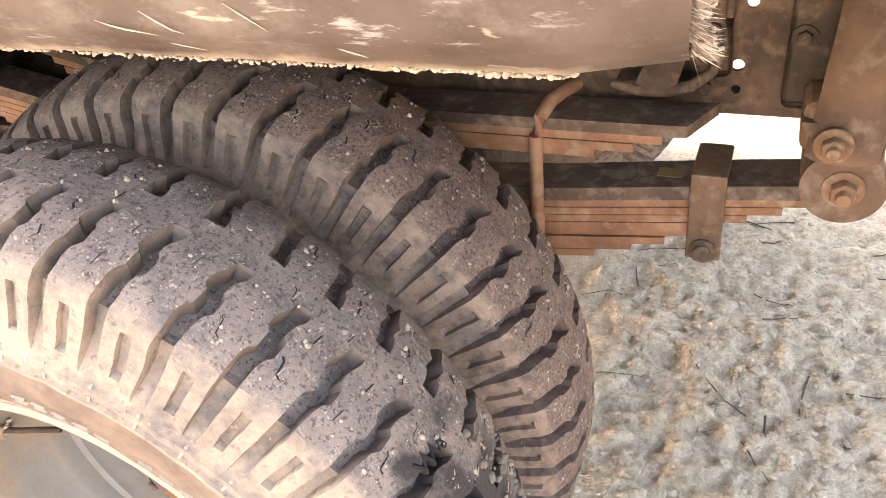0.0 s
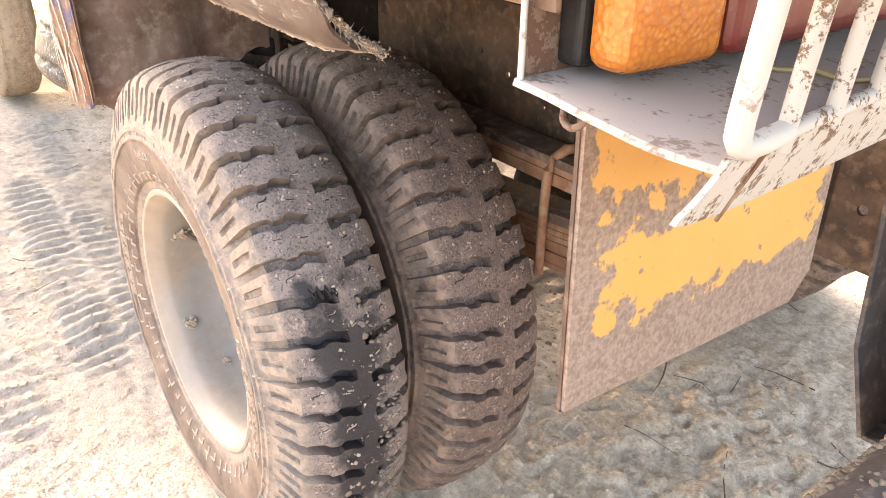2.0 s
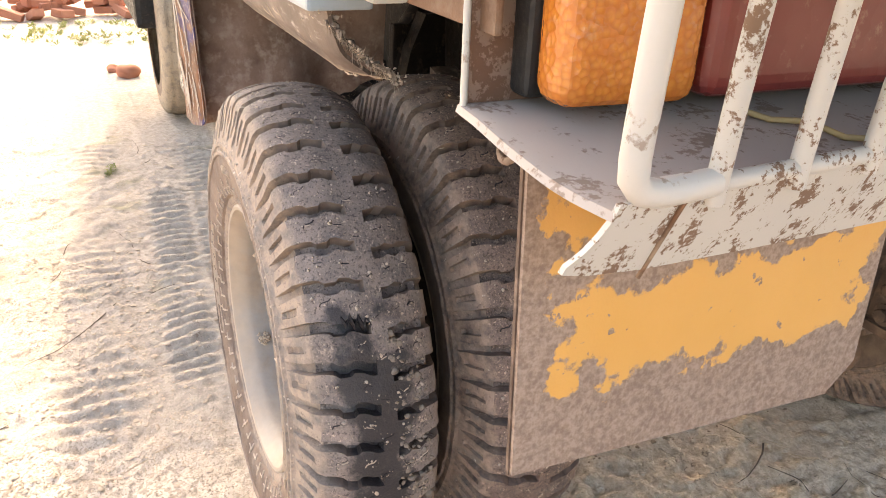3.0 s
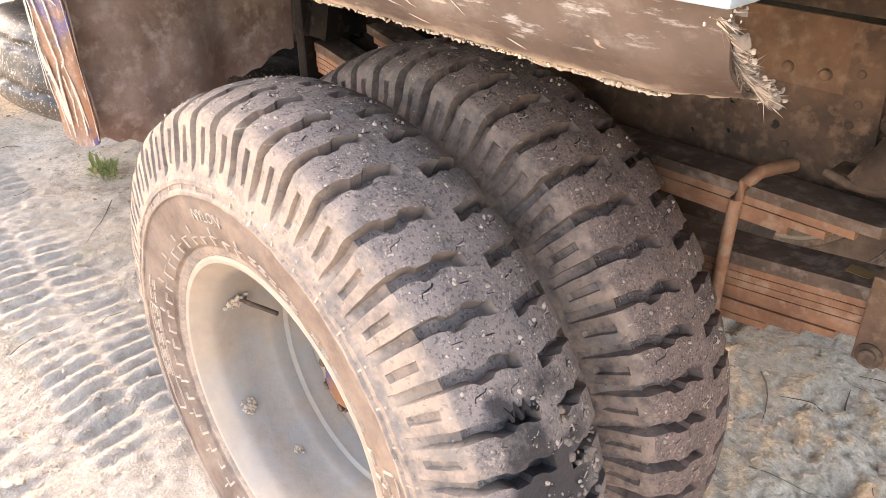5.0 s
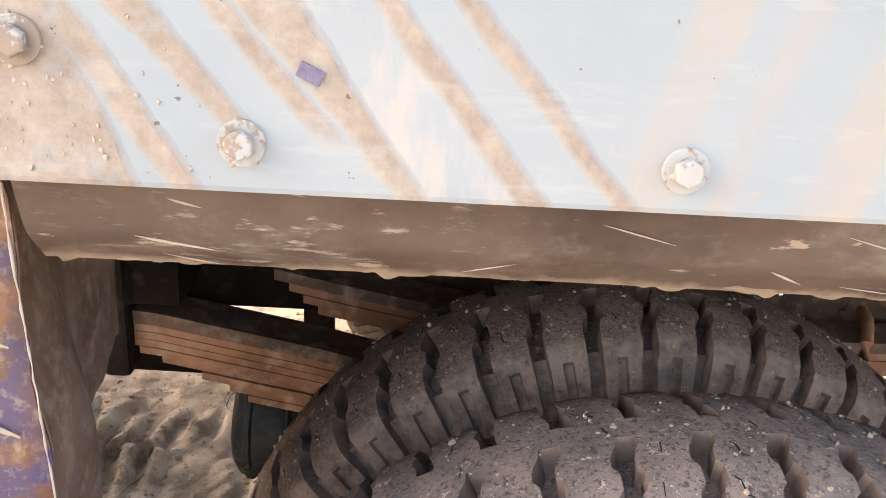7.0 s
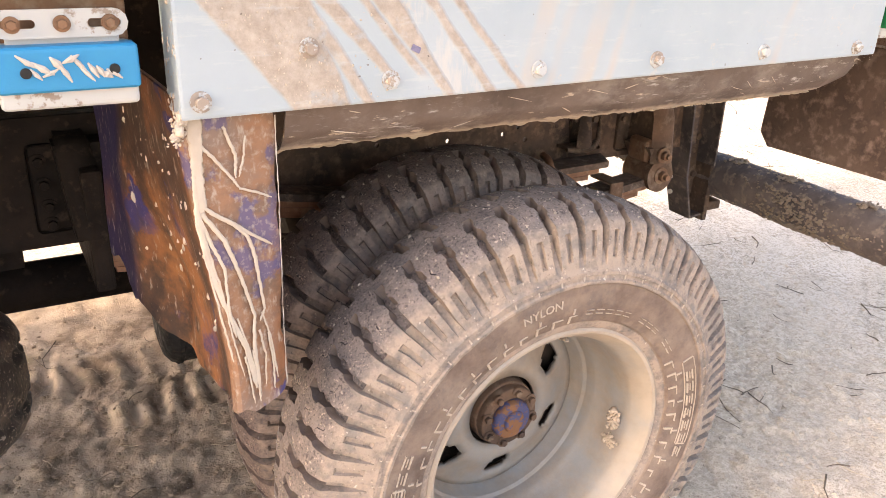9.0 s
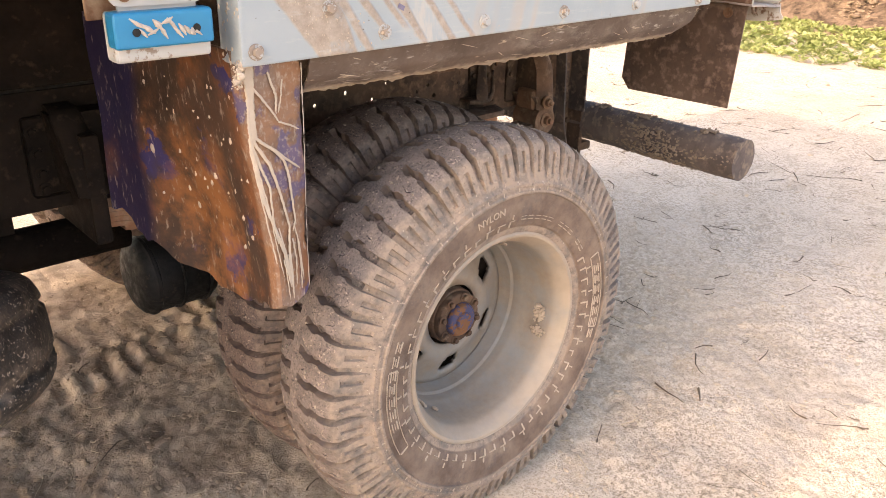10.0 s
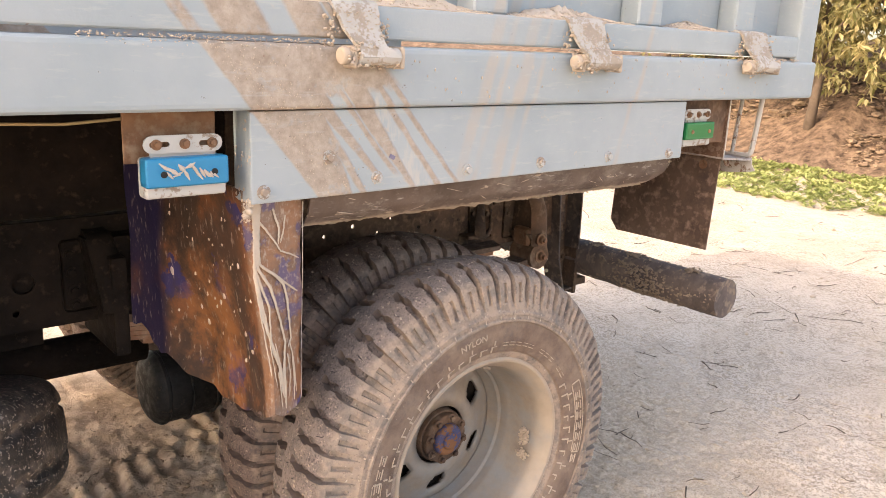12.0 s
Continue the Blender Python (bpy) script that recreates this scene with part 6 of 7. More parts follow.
def guard_grid(inset=0.0):
    rows, cols = 56, 64
    G = np.zeros((rows, cols, 3))
    plan_top = [(-0.512, -0.012), (-0.57, -0.022), (-0.622, -0.028), (-0.632, 0.0), (-0.634, 0.12), (-0.638, 0.22), (-0.648, 0.33), (-0.656, 0.510)]
    plan_low = [(-0.506, 0.006), (-0.552, -0.018), (-0.590, -0.036), (-0.580, 0.03), (-0.562, 0.13), (-0.575, 0.23), (-0.640, 0.325), (-0.660, 0.500)]
    low = [0.765, 0.752, 0.765, 0.745, 0.715, 0.732, 0.748, 0.760]
    at = [0, 0.12, 0.21, 0.27, 0.44, 0.60, 0.76, 1.0]
    for i in range(rows):
        t = i / (rows - 1)
        for j in range(cols):
            s_ = j / (cols - 1)
            a = np.array([np.interp(s_, at, [p[k] for p in plan_top]) for k in (0, 1)])
            b = np.array([np.interp(s_, at, [p[k] for p in plan_low]) for k in (0, 1)])
            w = t * t * (3 - 2 * t)
            x, y = a * (1 - w) + b * w
            torn = 0.028 * (s_ > 0.73) + 0.022 * (s_ > 0.88)
            G[i, j] = (x, y, 1.20 + (np.interp(s_, at, low) + torn - 1.20) * t)
    for _ in range(2):
        G[:, 1:-1] = (G[:, :-2] + 2 * G[:, 1:-1] + G[:, 2:]) / 4
    Y, Z = G[:, :, 1].copy(), G[:, :, 2].copy()
    # tent-shaped dent low in the front plate
    ridge = np.exp(-((Y - 0.16) / 0.10) ** 2) * np.clip((1.0 - Z) / 0.25, 0, 1)
    G[:, :, 0] -= 0.022 * ridge * (1 - np.abs(Y - 0.16) / 0.3)
    G[:, :, 0] += 0.007 * vnoise(Y * 9, Z * 7, 31) * (Y > 0.0)
    G[:, :, 1] += 0.005 * vnoise(G[:, :, 0] * 14, Z * 9, 32) * (Y < 0.02)
    G[-1, :, 2] += 0.007 * vnoise(np.arange(cols) * 0.45, np.zeros(cols), 33)
    G[:, 0, 0] += 0.004 * vnoise(np.arange(rows) * 0.4, np.zeros(rows), 34)
    if inset:
        du, dv = np.gradient(G, axis=0), np.gradient(G, axis=1)
        N = np.cross(du, dv)
        N /= np.linalg.norm(N, axis=2, keepdims=True) + 1e-12
        if N[rows // 2, cols // 2, 0] < 0:
            N = -N
        G = G + N * inset
    return G


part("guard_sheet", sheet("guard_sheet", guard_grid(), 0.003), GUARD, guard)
part("guard_lining", sheet("guard_lining", guard_grid(0.004), 0.003), GUARD_IN, guard, "brown muddy rust on the inner face")


def flange_y(x, z):
    t = min(1.0, max(0.0, (1.20 - z) / 0.445))
    w = t * t * (3 - 2 * t)
    return float(np.interp(x, [-0.622, -0.57, -0.512], [-0.0275, -0.022, -0.012]) * (1 - w) + np.interp(x, [-0.590, -0.552, -0.506], [-0.036, -0.020, 0.004]) * w)


def guard_streams():
    """Runs of pale mud over the outer flange, and its torn whitened edge."""
    runs = [(0.0130, (-0.6135, 1.178), (-0.6135, 1.14), (-0.614, 1.10), (-0.613, 1.060)),
            (0.0050, (-0.619, 1.110), (-0.619, 1.08), (-0.616, 1.04), (-0.610, 1.000)),
            (0.0036, (-0.616, 1.074), (-0.596, 1.056), (-0.576, 1.042), (-0.550, 1.020), (-0.522, 0.998)),
            (0.0036, (-0.604, 1.061), (-0.578, 1.042), (-0.557, 1.020), (-0.548, 0.99), (-0.545, 0.965), (-0.538, 0.908), (-0.546, 0.893)),
            (0.0042, (-0.614, 1.062), (-0.588, 1.021), (-0.571, 0.970), (-0.554, 0.907), (-0.557, 0.867), (-0.552, 0.785)),
            (0.0034, (-0.620, 1.064), (-0.607, 1.025), (-0.591, 0.984), (-0.590, 0.926), (-0.583, 0.884)),
            (0.0056, (-0.619, 1.070), (-0.617, 1.039), (-0.610, 0.999), (-0.600, 0.949), (-0.586, 0.906), (-0.568, 0.860), (-0.557, 0.793)),
            (0.0030, (-0.611, 1.149), (-0.594, 1.129), (-0.572, 1.100), (-0.563, 1.085)),
            (0.0030, (-0.579, 1.165), (-0.566, 1.129), (-0.567, 1.099)), (0.0026, (-0.552, 1.150), (-0.556, 1.120), (-0.563, 1.100)),
            (0.0022, (-0.563, 1.085), (-0.540, 1.075), (-0.520, 1.064)),
            (0.0024, (-0.621, 1.050), (-0.611, 0.985), (-0.598, 0.900), (-0.590, 0.850)), (0.0020, (-0.613, 1.030), (-0.598, 0.960), (-0.587, 0.880), (-0.575, 0.820)),
            (0.0026, (-0.548, 0.880), (-0.540, 0.840), (-0.542, 0.790)), (0.0018, (-0.580, 0.910), (-0.566, 0.860), (-0.556, 0.810)),
            (0.0028, (-0.560, 0.855), (-0.554, 0.810), (-0.552, 0.768)), (0.0024, (-0.572, 0.850), (-0.566, 0.810), (-0.562, 0.770)), (0.0030, (-0.534, 0.870), (-0.528, 0.820), (-0.527, 0.775)), (0.0022, (-0.543, 0.905), (-0.530, 0.860), (-0.521, 0.790))]
    rng = random.Random(14)
    for wide, *run in runs:
        P = []
        for (x0, z0), (x1, z1) in zip(run, run[1:]):
            for k in range(9):
                t = k / 9
                P.append((x0 + (x1 - x0) * t + rng.uniform(-1, 1) * 0.0007, flange_y(x0 + (x1 - x0) * t, z0 + (z1 - z0) * t), z0 + (z1 - z0) * t))
        P.append((run[-1][0], flange_y(*run[-1]), run[-1][1]))
        q0 = rng.random() * 9
        r = [wide * (0.86 + 0.13 * math.sin(q0 + k * 0.16) + 0.05 * rng.uniform(-1, 1)) * (0.5 if k > len(P) - 3 else 1) for k in range(len(P))]
        me = sweep(P, [0.78 * q for q in r], 8, name="mud_run")
        for v in me.vertices:
            f_ = flange_y(v.co.x, v.co.z)
            v.co.y = f_ - 0.0016 + (v.co.y - f_) * (0.32 if wide < 0.0055 else 0.10)
        part("mud_run", me, PALE_MUD, guard)
    bm = Crumbs()
    G = guard_grid()
    for k in range(45):
        i, j = rng.randrange(6, 44), min(63, 17 + int(abs(rng.gauss(0, 14))))
        q = G[i, j]
        lump(bm, (q[0] - 0.0015, q[1], q[2]), rng.uniform(0.0010, 0.0030), rng.uniform(1.0, 2.8), 0.8, k)
    part("mud_splash", bm, PALE_MUD, guard)
    edge = [(-0.511 + 0.005 * k / 40 + rng.uniform(-1, 1) * 0.0006, flange_y(-0.509, 1.17 - 0.4 * k / 40) - 0.001, 1.17 - 0.4 * k / 40) for k in range(41)]
    me = sweep(edge, [rng.uniform(0.0003, 0.0011) for _ in edge], 7, name="torn_edge")
    part("torn_edge", me, TORN, guard, "whitened torn edge")


guard_streams()

# ---- mud flap under the tail lamp bracket ----
flap = base("mud_flap", (0.95, 0.21, 0.87), "stiff mud flap with flaking yellow paint over brown rust", "mud flap")


def flap_plate(x, thick, grow=0.0):
    bm = bmesh.new()
    vs = [(0.028 - grow, 0.872 - grow), (0.372, 0.866 - grow), (0.400 + grow, 0.898), (0.388 + grow, 1.157), (0.018 - grow, 1.157)]
    f = bm.faces.new([bm.verts.new((x, y, z)) for y, z in vs])
    r = bmesh.ops.extrude_face_region(bm, geom=[f])
    bmesh.ops.translate(bm, vec=(-thick, 0, 0), verts=[v for v in r["geom"] if isinstance(v, bmesh.types.BMVert)])
    return bm


part("flap_plate", flap_plate(0.958, 0.004), YELLOW, flap, "rear face with flaking yellow paint")
part("flap_backing", flap_plate(0.954, 0.004, 0.0015), FLAP_BROWN, flap, "dark brown mud-spattered front face")
for y in (0.07, 0.21, 0.34):
    bm = bmesh.new()
    bolt(bm, (0.949, y, 1.135), (-1, 0, 0), 0.009, 0.007)
    part("flap_bolt", bm, RUST, flap)

# ---- tail lamp bracket ----
tray = base("tail_lamp_bracket", (1.0, 0.2, 1.15), "white worn tail lamp bracket with a rusty barred cage", "lamp bracket")


def lip_x(y, z=1.160):
    """The front lip stands askew and leans in under the tray."""
    return 1.089 - 0.10 * y - 0.40 * max(0.0, 1.158 - z)


def tray_z(x):
    return 1.166 - 0.075 * (x - 0.917)


def prism(points, shift):
    bm = bmesh.new()
    f = bm.faces.new([bm.verts.new(p) for p in points])
    r = bmesh.ops.extrude_face_region(bm, geom=[f])
    bmesh.ops.translate(bm, vec=shift, verts=[v for v in r["geom"] if isinstance(v, bmesh.types.BMVert)])
    return bm


# the tray: a sheet with a slightly wavy, turned-down near edge
n, m_ = 30, 18
G = np.zeros((n, m_, 3))
for i in range(n):
    v = (i / (n - 1)) ** 1.8
    y = -0.014 + 0.54 * v
    for j in range(m_):
        u = j / (m_ - 1)
        x = 0.915 + (lip_x(y) - 0.915) * u
        G[i, j] = (x, y - 0.004 * math.sin(u * 3.0) * (1 - v) + (0.006 * u ** 6) * (1 - v), tray_z(x) - (0.004 if i == 0 else 0.0))
G[:, :, 2] += 0.0012 * vnoise(G[:, :, 0] * 22, G[:, :, 1] * 18, 81)
part("tray_plate", sheet("tray_plate", G, 0.004), TRAY, tray)
bm = bmesh.new()
box(bm, (0.917, 0.262, 1.262), (0.004, 0.548, 0.188), 0.001)
part("back_plate", bm, TRAY_RUST, tray, "rusty back plate behind the lamp")
part("edge_fold", sweep([(0.919, -0.012, 1.167), (0.919, -0.0125, 1.26), (0.919, -0.012, 1.356)], 0.0026, 8), CAGE_PLAIN, tray, "pale folded edge of the back plate")

# front lip: flares in a curve from the tray's corner to a pointed foot
prof = [(-0.008, 1.160), (-0.010, 1.150), (-0.013, 1.142), (-0.019, 1.132), (-0.028, 1.124), (-0.029, 1.119), (-0.012, 1.114), (0.030, 1.108), (0.12, 1.102), (0.30, 1.093), (0.52, 1.083), (0.52, 1.160), (0.30, 1.160), (0.12, 1.160)]
part("front_lip", prism([(lip_x(y, z), y, z) for y, z in prof], (0.0042, 0, 0)), CAGE, tray)
for y in (0.034, 0.31):
    P = [(lip_x(y, z) + 0.0046, y + 0.10 * (z - 1.13), z) for z in (1.157, 1.14, 1.12, 1.102)]
    part("weld_seam", sweep(P, 0.0016, 6), RUST, tray)
LEAN = 0.10


def upright(y, radius, material, label="", low=()):
    x = lip_x(y) + 0.002
    P = list(low) or [(x, y, 1.150)]
    P += [(x + LEAN * (z - 1.16), y - 0.02 * (z - 1.16), z) for z in (1.20, 1.24, 1.29, 1.345)]
    part("bar", sweep(P, radius, 12), material, tray, label)


bend = [(lip_x(0.056) + 0.003, 0.056, 1.163), (lip_x(0.03) + 0.003, 0.030, 1.1625), (lip_x(0.014) + 0.003, 0.014, 1.163), (1.0915, 0.004, 1.1655), (1.0925, -0.0015, 1.172), (1.0935, -0.003, 1.184)]
upright(-0.003, 0.0080, CAGE_PLAIN, "thick white bent end bar", bend)
for i in range(1, 8):
    upright(0.059 + 0.0655 * (i - 1), 0.0062, CAGE)
top = [(0.93, -0.004, 1.352), (1.085, -0.006, 1.352), (1.104, 0.002, 1.352), (1.103, 0.02, 1.352), (1.065, 0.47, 1.352)]
part("cage_rail", sweep(top, 0.008, 10), CAGE, tray)
part("cage_rail", sweep([(lip_x(0.06) + 0.002, 0.06, 1.1615), (lip_x(0.48) + 0.002, 0.48, 1.1605)], 0.0058, 10), CAGE, tray)
# rolled eye welded under the near edge
ring = [(0.962 + 0.011 * math.cos(k * math.pi / 8), 0.002 + 0.004 * math.sin(k * math.pi / 8), 1.151 + 0.010 * math.sin(k * math.pi / 8)) for k in range(17)]
part("eye", sweep(ring, 0.0028, 8), TRAY_RUST, tray, "small rusty eye under the tray")
wire = [(0.985, 0.16, 1.170), (1.00, 0.18, 1.164), (1.022, 0.19, 1.168), (1.04, 0.205, 1.161), (1.052, 0.228, 1.161), (1.056, 0.255, 1.160)]
cable = base("loose_wire", (1.02, 0.19, 1.16), "thin yellow wire end lying on the lamp tray", "wire")
part("strand", sweep(wire, 0.0022, 8), WIRE, cable)

lamp = base("tail_lamp", (0.95, 0.2, 1.18), "long amber and red tail lamp behind the bars", "lamp")
bm = bmesh.new()
box(bm, (0.9615, 0.0755, 1.2445), (0.040, 0.103, 0.140), 0.017, segments=5)
for v in bm.verts:
    v.co.x += 0.06 * (v.co.y - 0.03)
part("amber_lens", bm, AMBER, lamp, "amber lens with round prisms")
bm = bmesh.new()
box(bm, (0.972, 0.264, 1.2455), (0.038, 0.272, 0.136), 0.015, segments=4)
red_lens = part("red_lens", bm, RED, lamp, "dull red lens")
bm = bmesh.new()
box(bm, (0.9905, 0.255, 1.2755), (0.004, 0.150, 0.062), 0.0018)
part("clear_window", bm, WHITE, red_lens, "scratched pale window")
bm = bmesh.new()
box(bm, (0.930, 0.216, 1.247), (0.024, 0.390, 0.146), 0.006, segments=3)
part("rubber_edge", bm, BLACK, lamp, "black rubber housing")


# ---- side lamps on their slotted brackets ----
def side_lamp(x0, x1, y, z0, z1, colour, label, screws):
    mid, wide = (x0 + x1) / 2, x1 - x0
    thing = base("side_lamp", (mid, y, z0), label, "lamp")
    bm = bmesh.new()
    box(bm, (mid, y + 0.008, (z0 + z1) / 2), (wide, 0.034, z1 - z0), 0.007, segments=3)
    part("lamp_base", bm, WHITE, thing, "dirty white plastic base")
    bm = bmesh.new()
    box(bm, (mid, y - 0.003, z0 + (z1 - z0) * 0.65), (wide + 0.003, 0.030, (z1 - z0) * 0.72), 0.006, segments=3)
    lens_ob = part("lens", bm, colour, thing, "scratched coloured lens")
    for k in (0.2, 0.82):
        bm = bmesh.new()
        rod(bm, (x0 + wide * k, y - 0.017, z0 + (z1 - z0) * 0.62), (x0 + wide * k, y - 0.0205, z0 + (z1 - z0) * 0.62), 0.0055, 14, bevel=0.001)
        part("screw", bm, screws, lens_ob)
    # slotted bracket above
    bm = bmesh.new()
    outline = []
    zc, h = z1 + 0.021, 0.0145
    for a in range(-90, 91, 30):
        outline.append((x1 - 0.018 + h * math.cos(radians(a)), zc + h * math.sin(radians(a))))
    for a in range(90, 271, 30):
        outline.append((x0 + 0.016 + h * math.cos(radians(a)), zc + h * math.sin(radians(a))))
    vs = [bm.verts.new((px, y - 0.004, pz)) for px, pz in outline]
    edges = [bm.edges.new((vs[i], vs[(i + 1) % len(vs)])) for i in range(len(vs))]
    for cx, hw in ((x0 + wide * 0.20, 0.016), (mid, 0.005), (x0 + wide * 0.80, 0.016)):
        ring = [bm.verts.new((cx + math.copysign(hw - 0.004, math.cos(radians(a))) + 0.0045 * math.cos(radians(a)), y - 0.004, zc + 0.0045 * math.sin(radians(a)))) for a in range(15, 375, 30)]
        edges += [bm.edges.new((ring[i], ring[(i + 1) % len(ring)])) for i in range(len(ring))]
    bmesh.ops.triangle_fill(bm, use_beauty=True, use_dissolve=False, edges=edges)
    bmesh.ops.solidify(bm, geom=bm.faces[:], thickness=0.003)
    br = part("slotted_bracket", bm, WHITE, thing, "white slotted mounting strip")
    bm = bmesh.new()
    box(bm, (mid, y + 0.004, z1 + 0.004), (wide * 0.8, 0.006, 0.02), 0.001)
    part("neck", bm, WHITE, br)
    for cx in (x0 + wide * 0.16, mid, x0 + wide * 0.84):
        bm = bmesh.new()
        bolt(bm, (cx, y - 0.004, zc), (0, -1, 0), 0.0055, 0.005)
        part("bracket_screw", bm, RUST, br)
    return thing


blue_lamp = side_lamp(-0.805, -0.668, -0.022, 1.202, 1.268, BLUE, "blue and white side lamp with white scratches on a slotted bracket", BLACK)
side_lamp(0.664, 0.796, -0.026, 1.215, 1.281, GREEN, "green and white side lamp on a slotted bracket", RUST)

# scratches through the blue lens
rng = random.Random(23)
for k in range(13):
    x, z = -0.775 + 0.0068 * k, 1.244 + rng.uniform(-0.012, 0.012)
    L, a = rng.uniform(0.010, 0.026), radians(rng.choice((35, 50, 60, -25)))
    dx, dz = L / 2 * math.cos(a), L / 2 * math.sin(a)
    me = sweep([(x - dx, -0.0400, z + dz), (x, -0.0404, z + rng.uniform(-0.001, 0.001)), (x + dx, -0.0400, z - dz)], [0.0010, rng.uniform(0.0026, 0.0048), 0.0008], 6)
    part("scratch", me, TORN, blue_lamp)

for k, line in enumerate(([(0.745, 0.10, 1.245), (0.760, 0.12, 1.215), (0.779, 0.12, 1.181), (0.80, 0.12, 1.185), (0.83, 0.12, 1.178), (0.86, 0.12, 1.181), (0.93, 0.13, 1.18)],
                          [(0.735, 0.10, 1.245), (0.77, 0.12, 1.222), (0.797, 0.12, 1.212), (0.83, 0.12, 1.198), (0.867, 0.12, 1.186), (0.93, 0.14, 1.178)])):
    P = []
    for a, b in zip(line, line[1:]):
        P += [tuple(Vector(a).lerp(Vector(b), t / 4)) for t in range(4)]
    P.append(line[-1])
    w = base("lamp_wire", line[3], "thin yellow lamp wire hanging between the lamps", "wire", "lamp wires")
    part("strand", sweep(P, 0.0022, 8), WIRE, w)
loop = [(0.866 + 0.012 * math.cos(q) , 0.205 - 0.018 * math.sin(q), 1.212 + 0.024 * math.sin(q + 0.5)) for q in np.linspace(-0.6, 5.2, 26)]
hose = base("hose_loop", (0.866, 0.205, 1.19), "cracked black rubber hose looped round the lamp wires", "hose")
part("hose", sweep(loop, 0.0075, 12), BLACK, hose)
# wires along the front body
w = base("lamp_wire", (-0.85, 0.0, 1.33), "thin yellow lamp wire hanging between the lamps", "wire", "lamp wires")
part("strand", sweep([(-1.3, 0.06, 1.335), (-1.05, 0.05, 1.322), (-0.9, 0.04, 1.318), (-0.78, 0.03, 1.328)], 0.0025, 8), WIRE, w)

# ---- rear bumper tube on its hangers ----
bumper = base("bumper_tube", (1.13, 0.5, 0.675), "thick round steel bumper tube caked with mud", "bumper")
n, m_ = 60, 40
verts, faces = [], []
ys = np.linspace(0.035, 2.1, n)
for i, y in enumerate(ys):
    for k in range(m_):
        a = 2 * math.pi * k / m_
        rr = 0.067 + 0.0022 * float(vnoise(np.array([y * 40]), np.array([k * 0.7]), 51)[0])
        verts.append((1.13 + rr * math.cos(a), y, 0.675 + rr * math.sin(a)))
for i in range(n - 1):
    for k in range(m_):
        faces.append((i * m_ + k, i * m_ + (k + 1) % m_, (i + 1) * m_ + (k + 1) % m_, (i + 1) * m_ + k))
faces += [tuple(range(m_)), tuple(range((n - 1) * m_, n * m_))]
tube = part("tube", pymesh("tube", verts, faces, True, 50), TUBE, bumper)
rng = random.Random(41)
bm = Crumbs()
for k in range(900):
    y = rng.uniform(0.05, 1.2)
    a = rng.gauss(3.6, 0.7) if rng.random() < 0.75 else rng.gauss(1.7, 0.3)
    if vnoise(np.array([y * 9]), np.array([a * 2]), 52)[0] < -0.1:
        continue
    lump(bm, (1.13 + 0.067 * math.cos(a), y, 0.675 + 0.067 * math.sin(a)), rng.uniform(0.0012, 0.0044), 0.8, 1.1, k)
for k in range(420):
    y, a = 0.33 + 0.06 * rng.gauss(0, 1), rng.uniform(2.4, 4.6)
    y += 0.03 * math.sin(a * 3)
    lump(bm, (1.13 + 0.067 * math.cos(a), y, 0.675 + 0.067 * math.sin(a)), rng.uniform(0.002, 0.0055), 0.7, 1.1, k)
for y in (0.16, 0.40, 0.58):
    for k in range(60):
        lump(bm, (1.118 + rng.gauss(0, 0.012), y + rng.gauss(0, 0.014), 0.740 + rng.uniform(0, 0.008)), rng.uniform(0.0015, 0.005), 0.9, 1.1, k)
part("mud_crust", bm, TUBE_MUD, tube, "clods of dried mud")
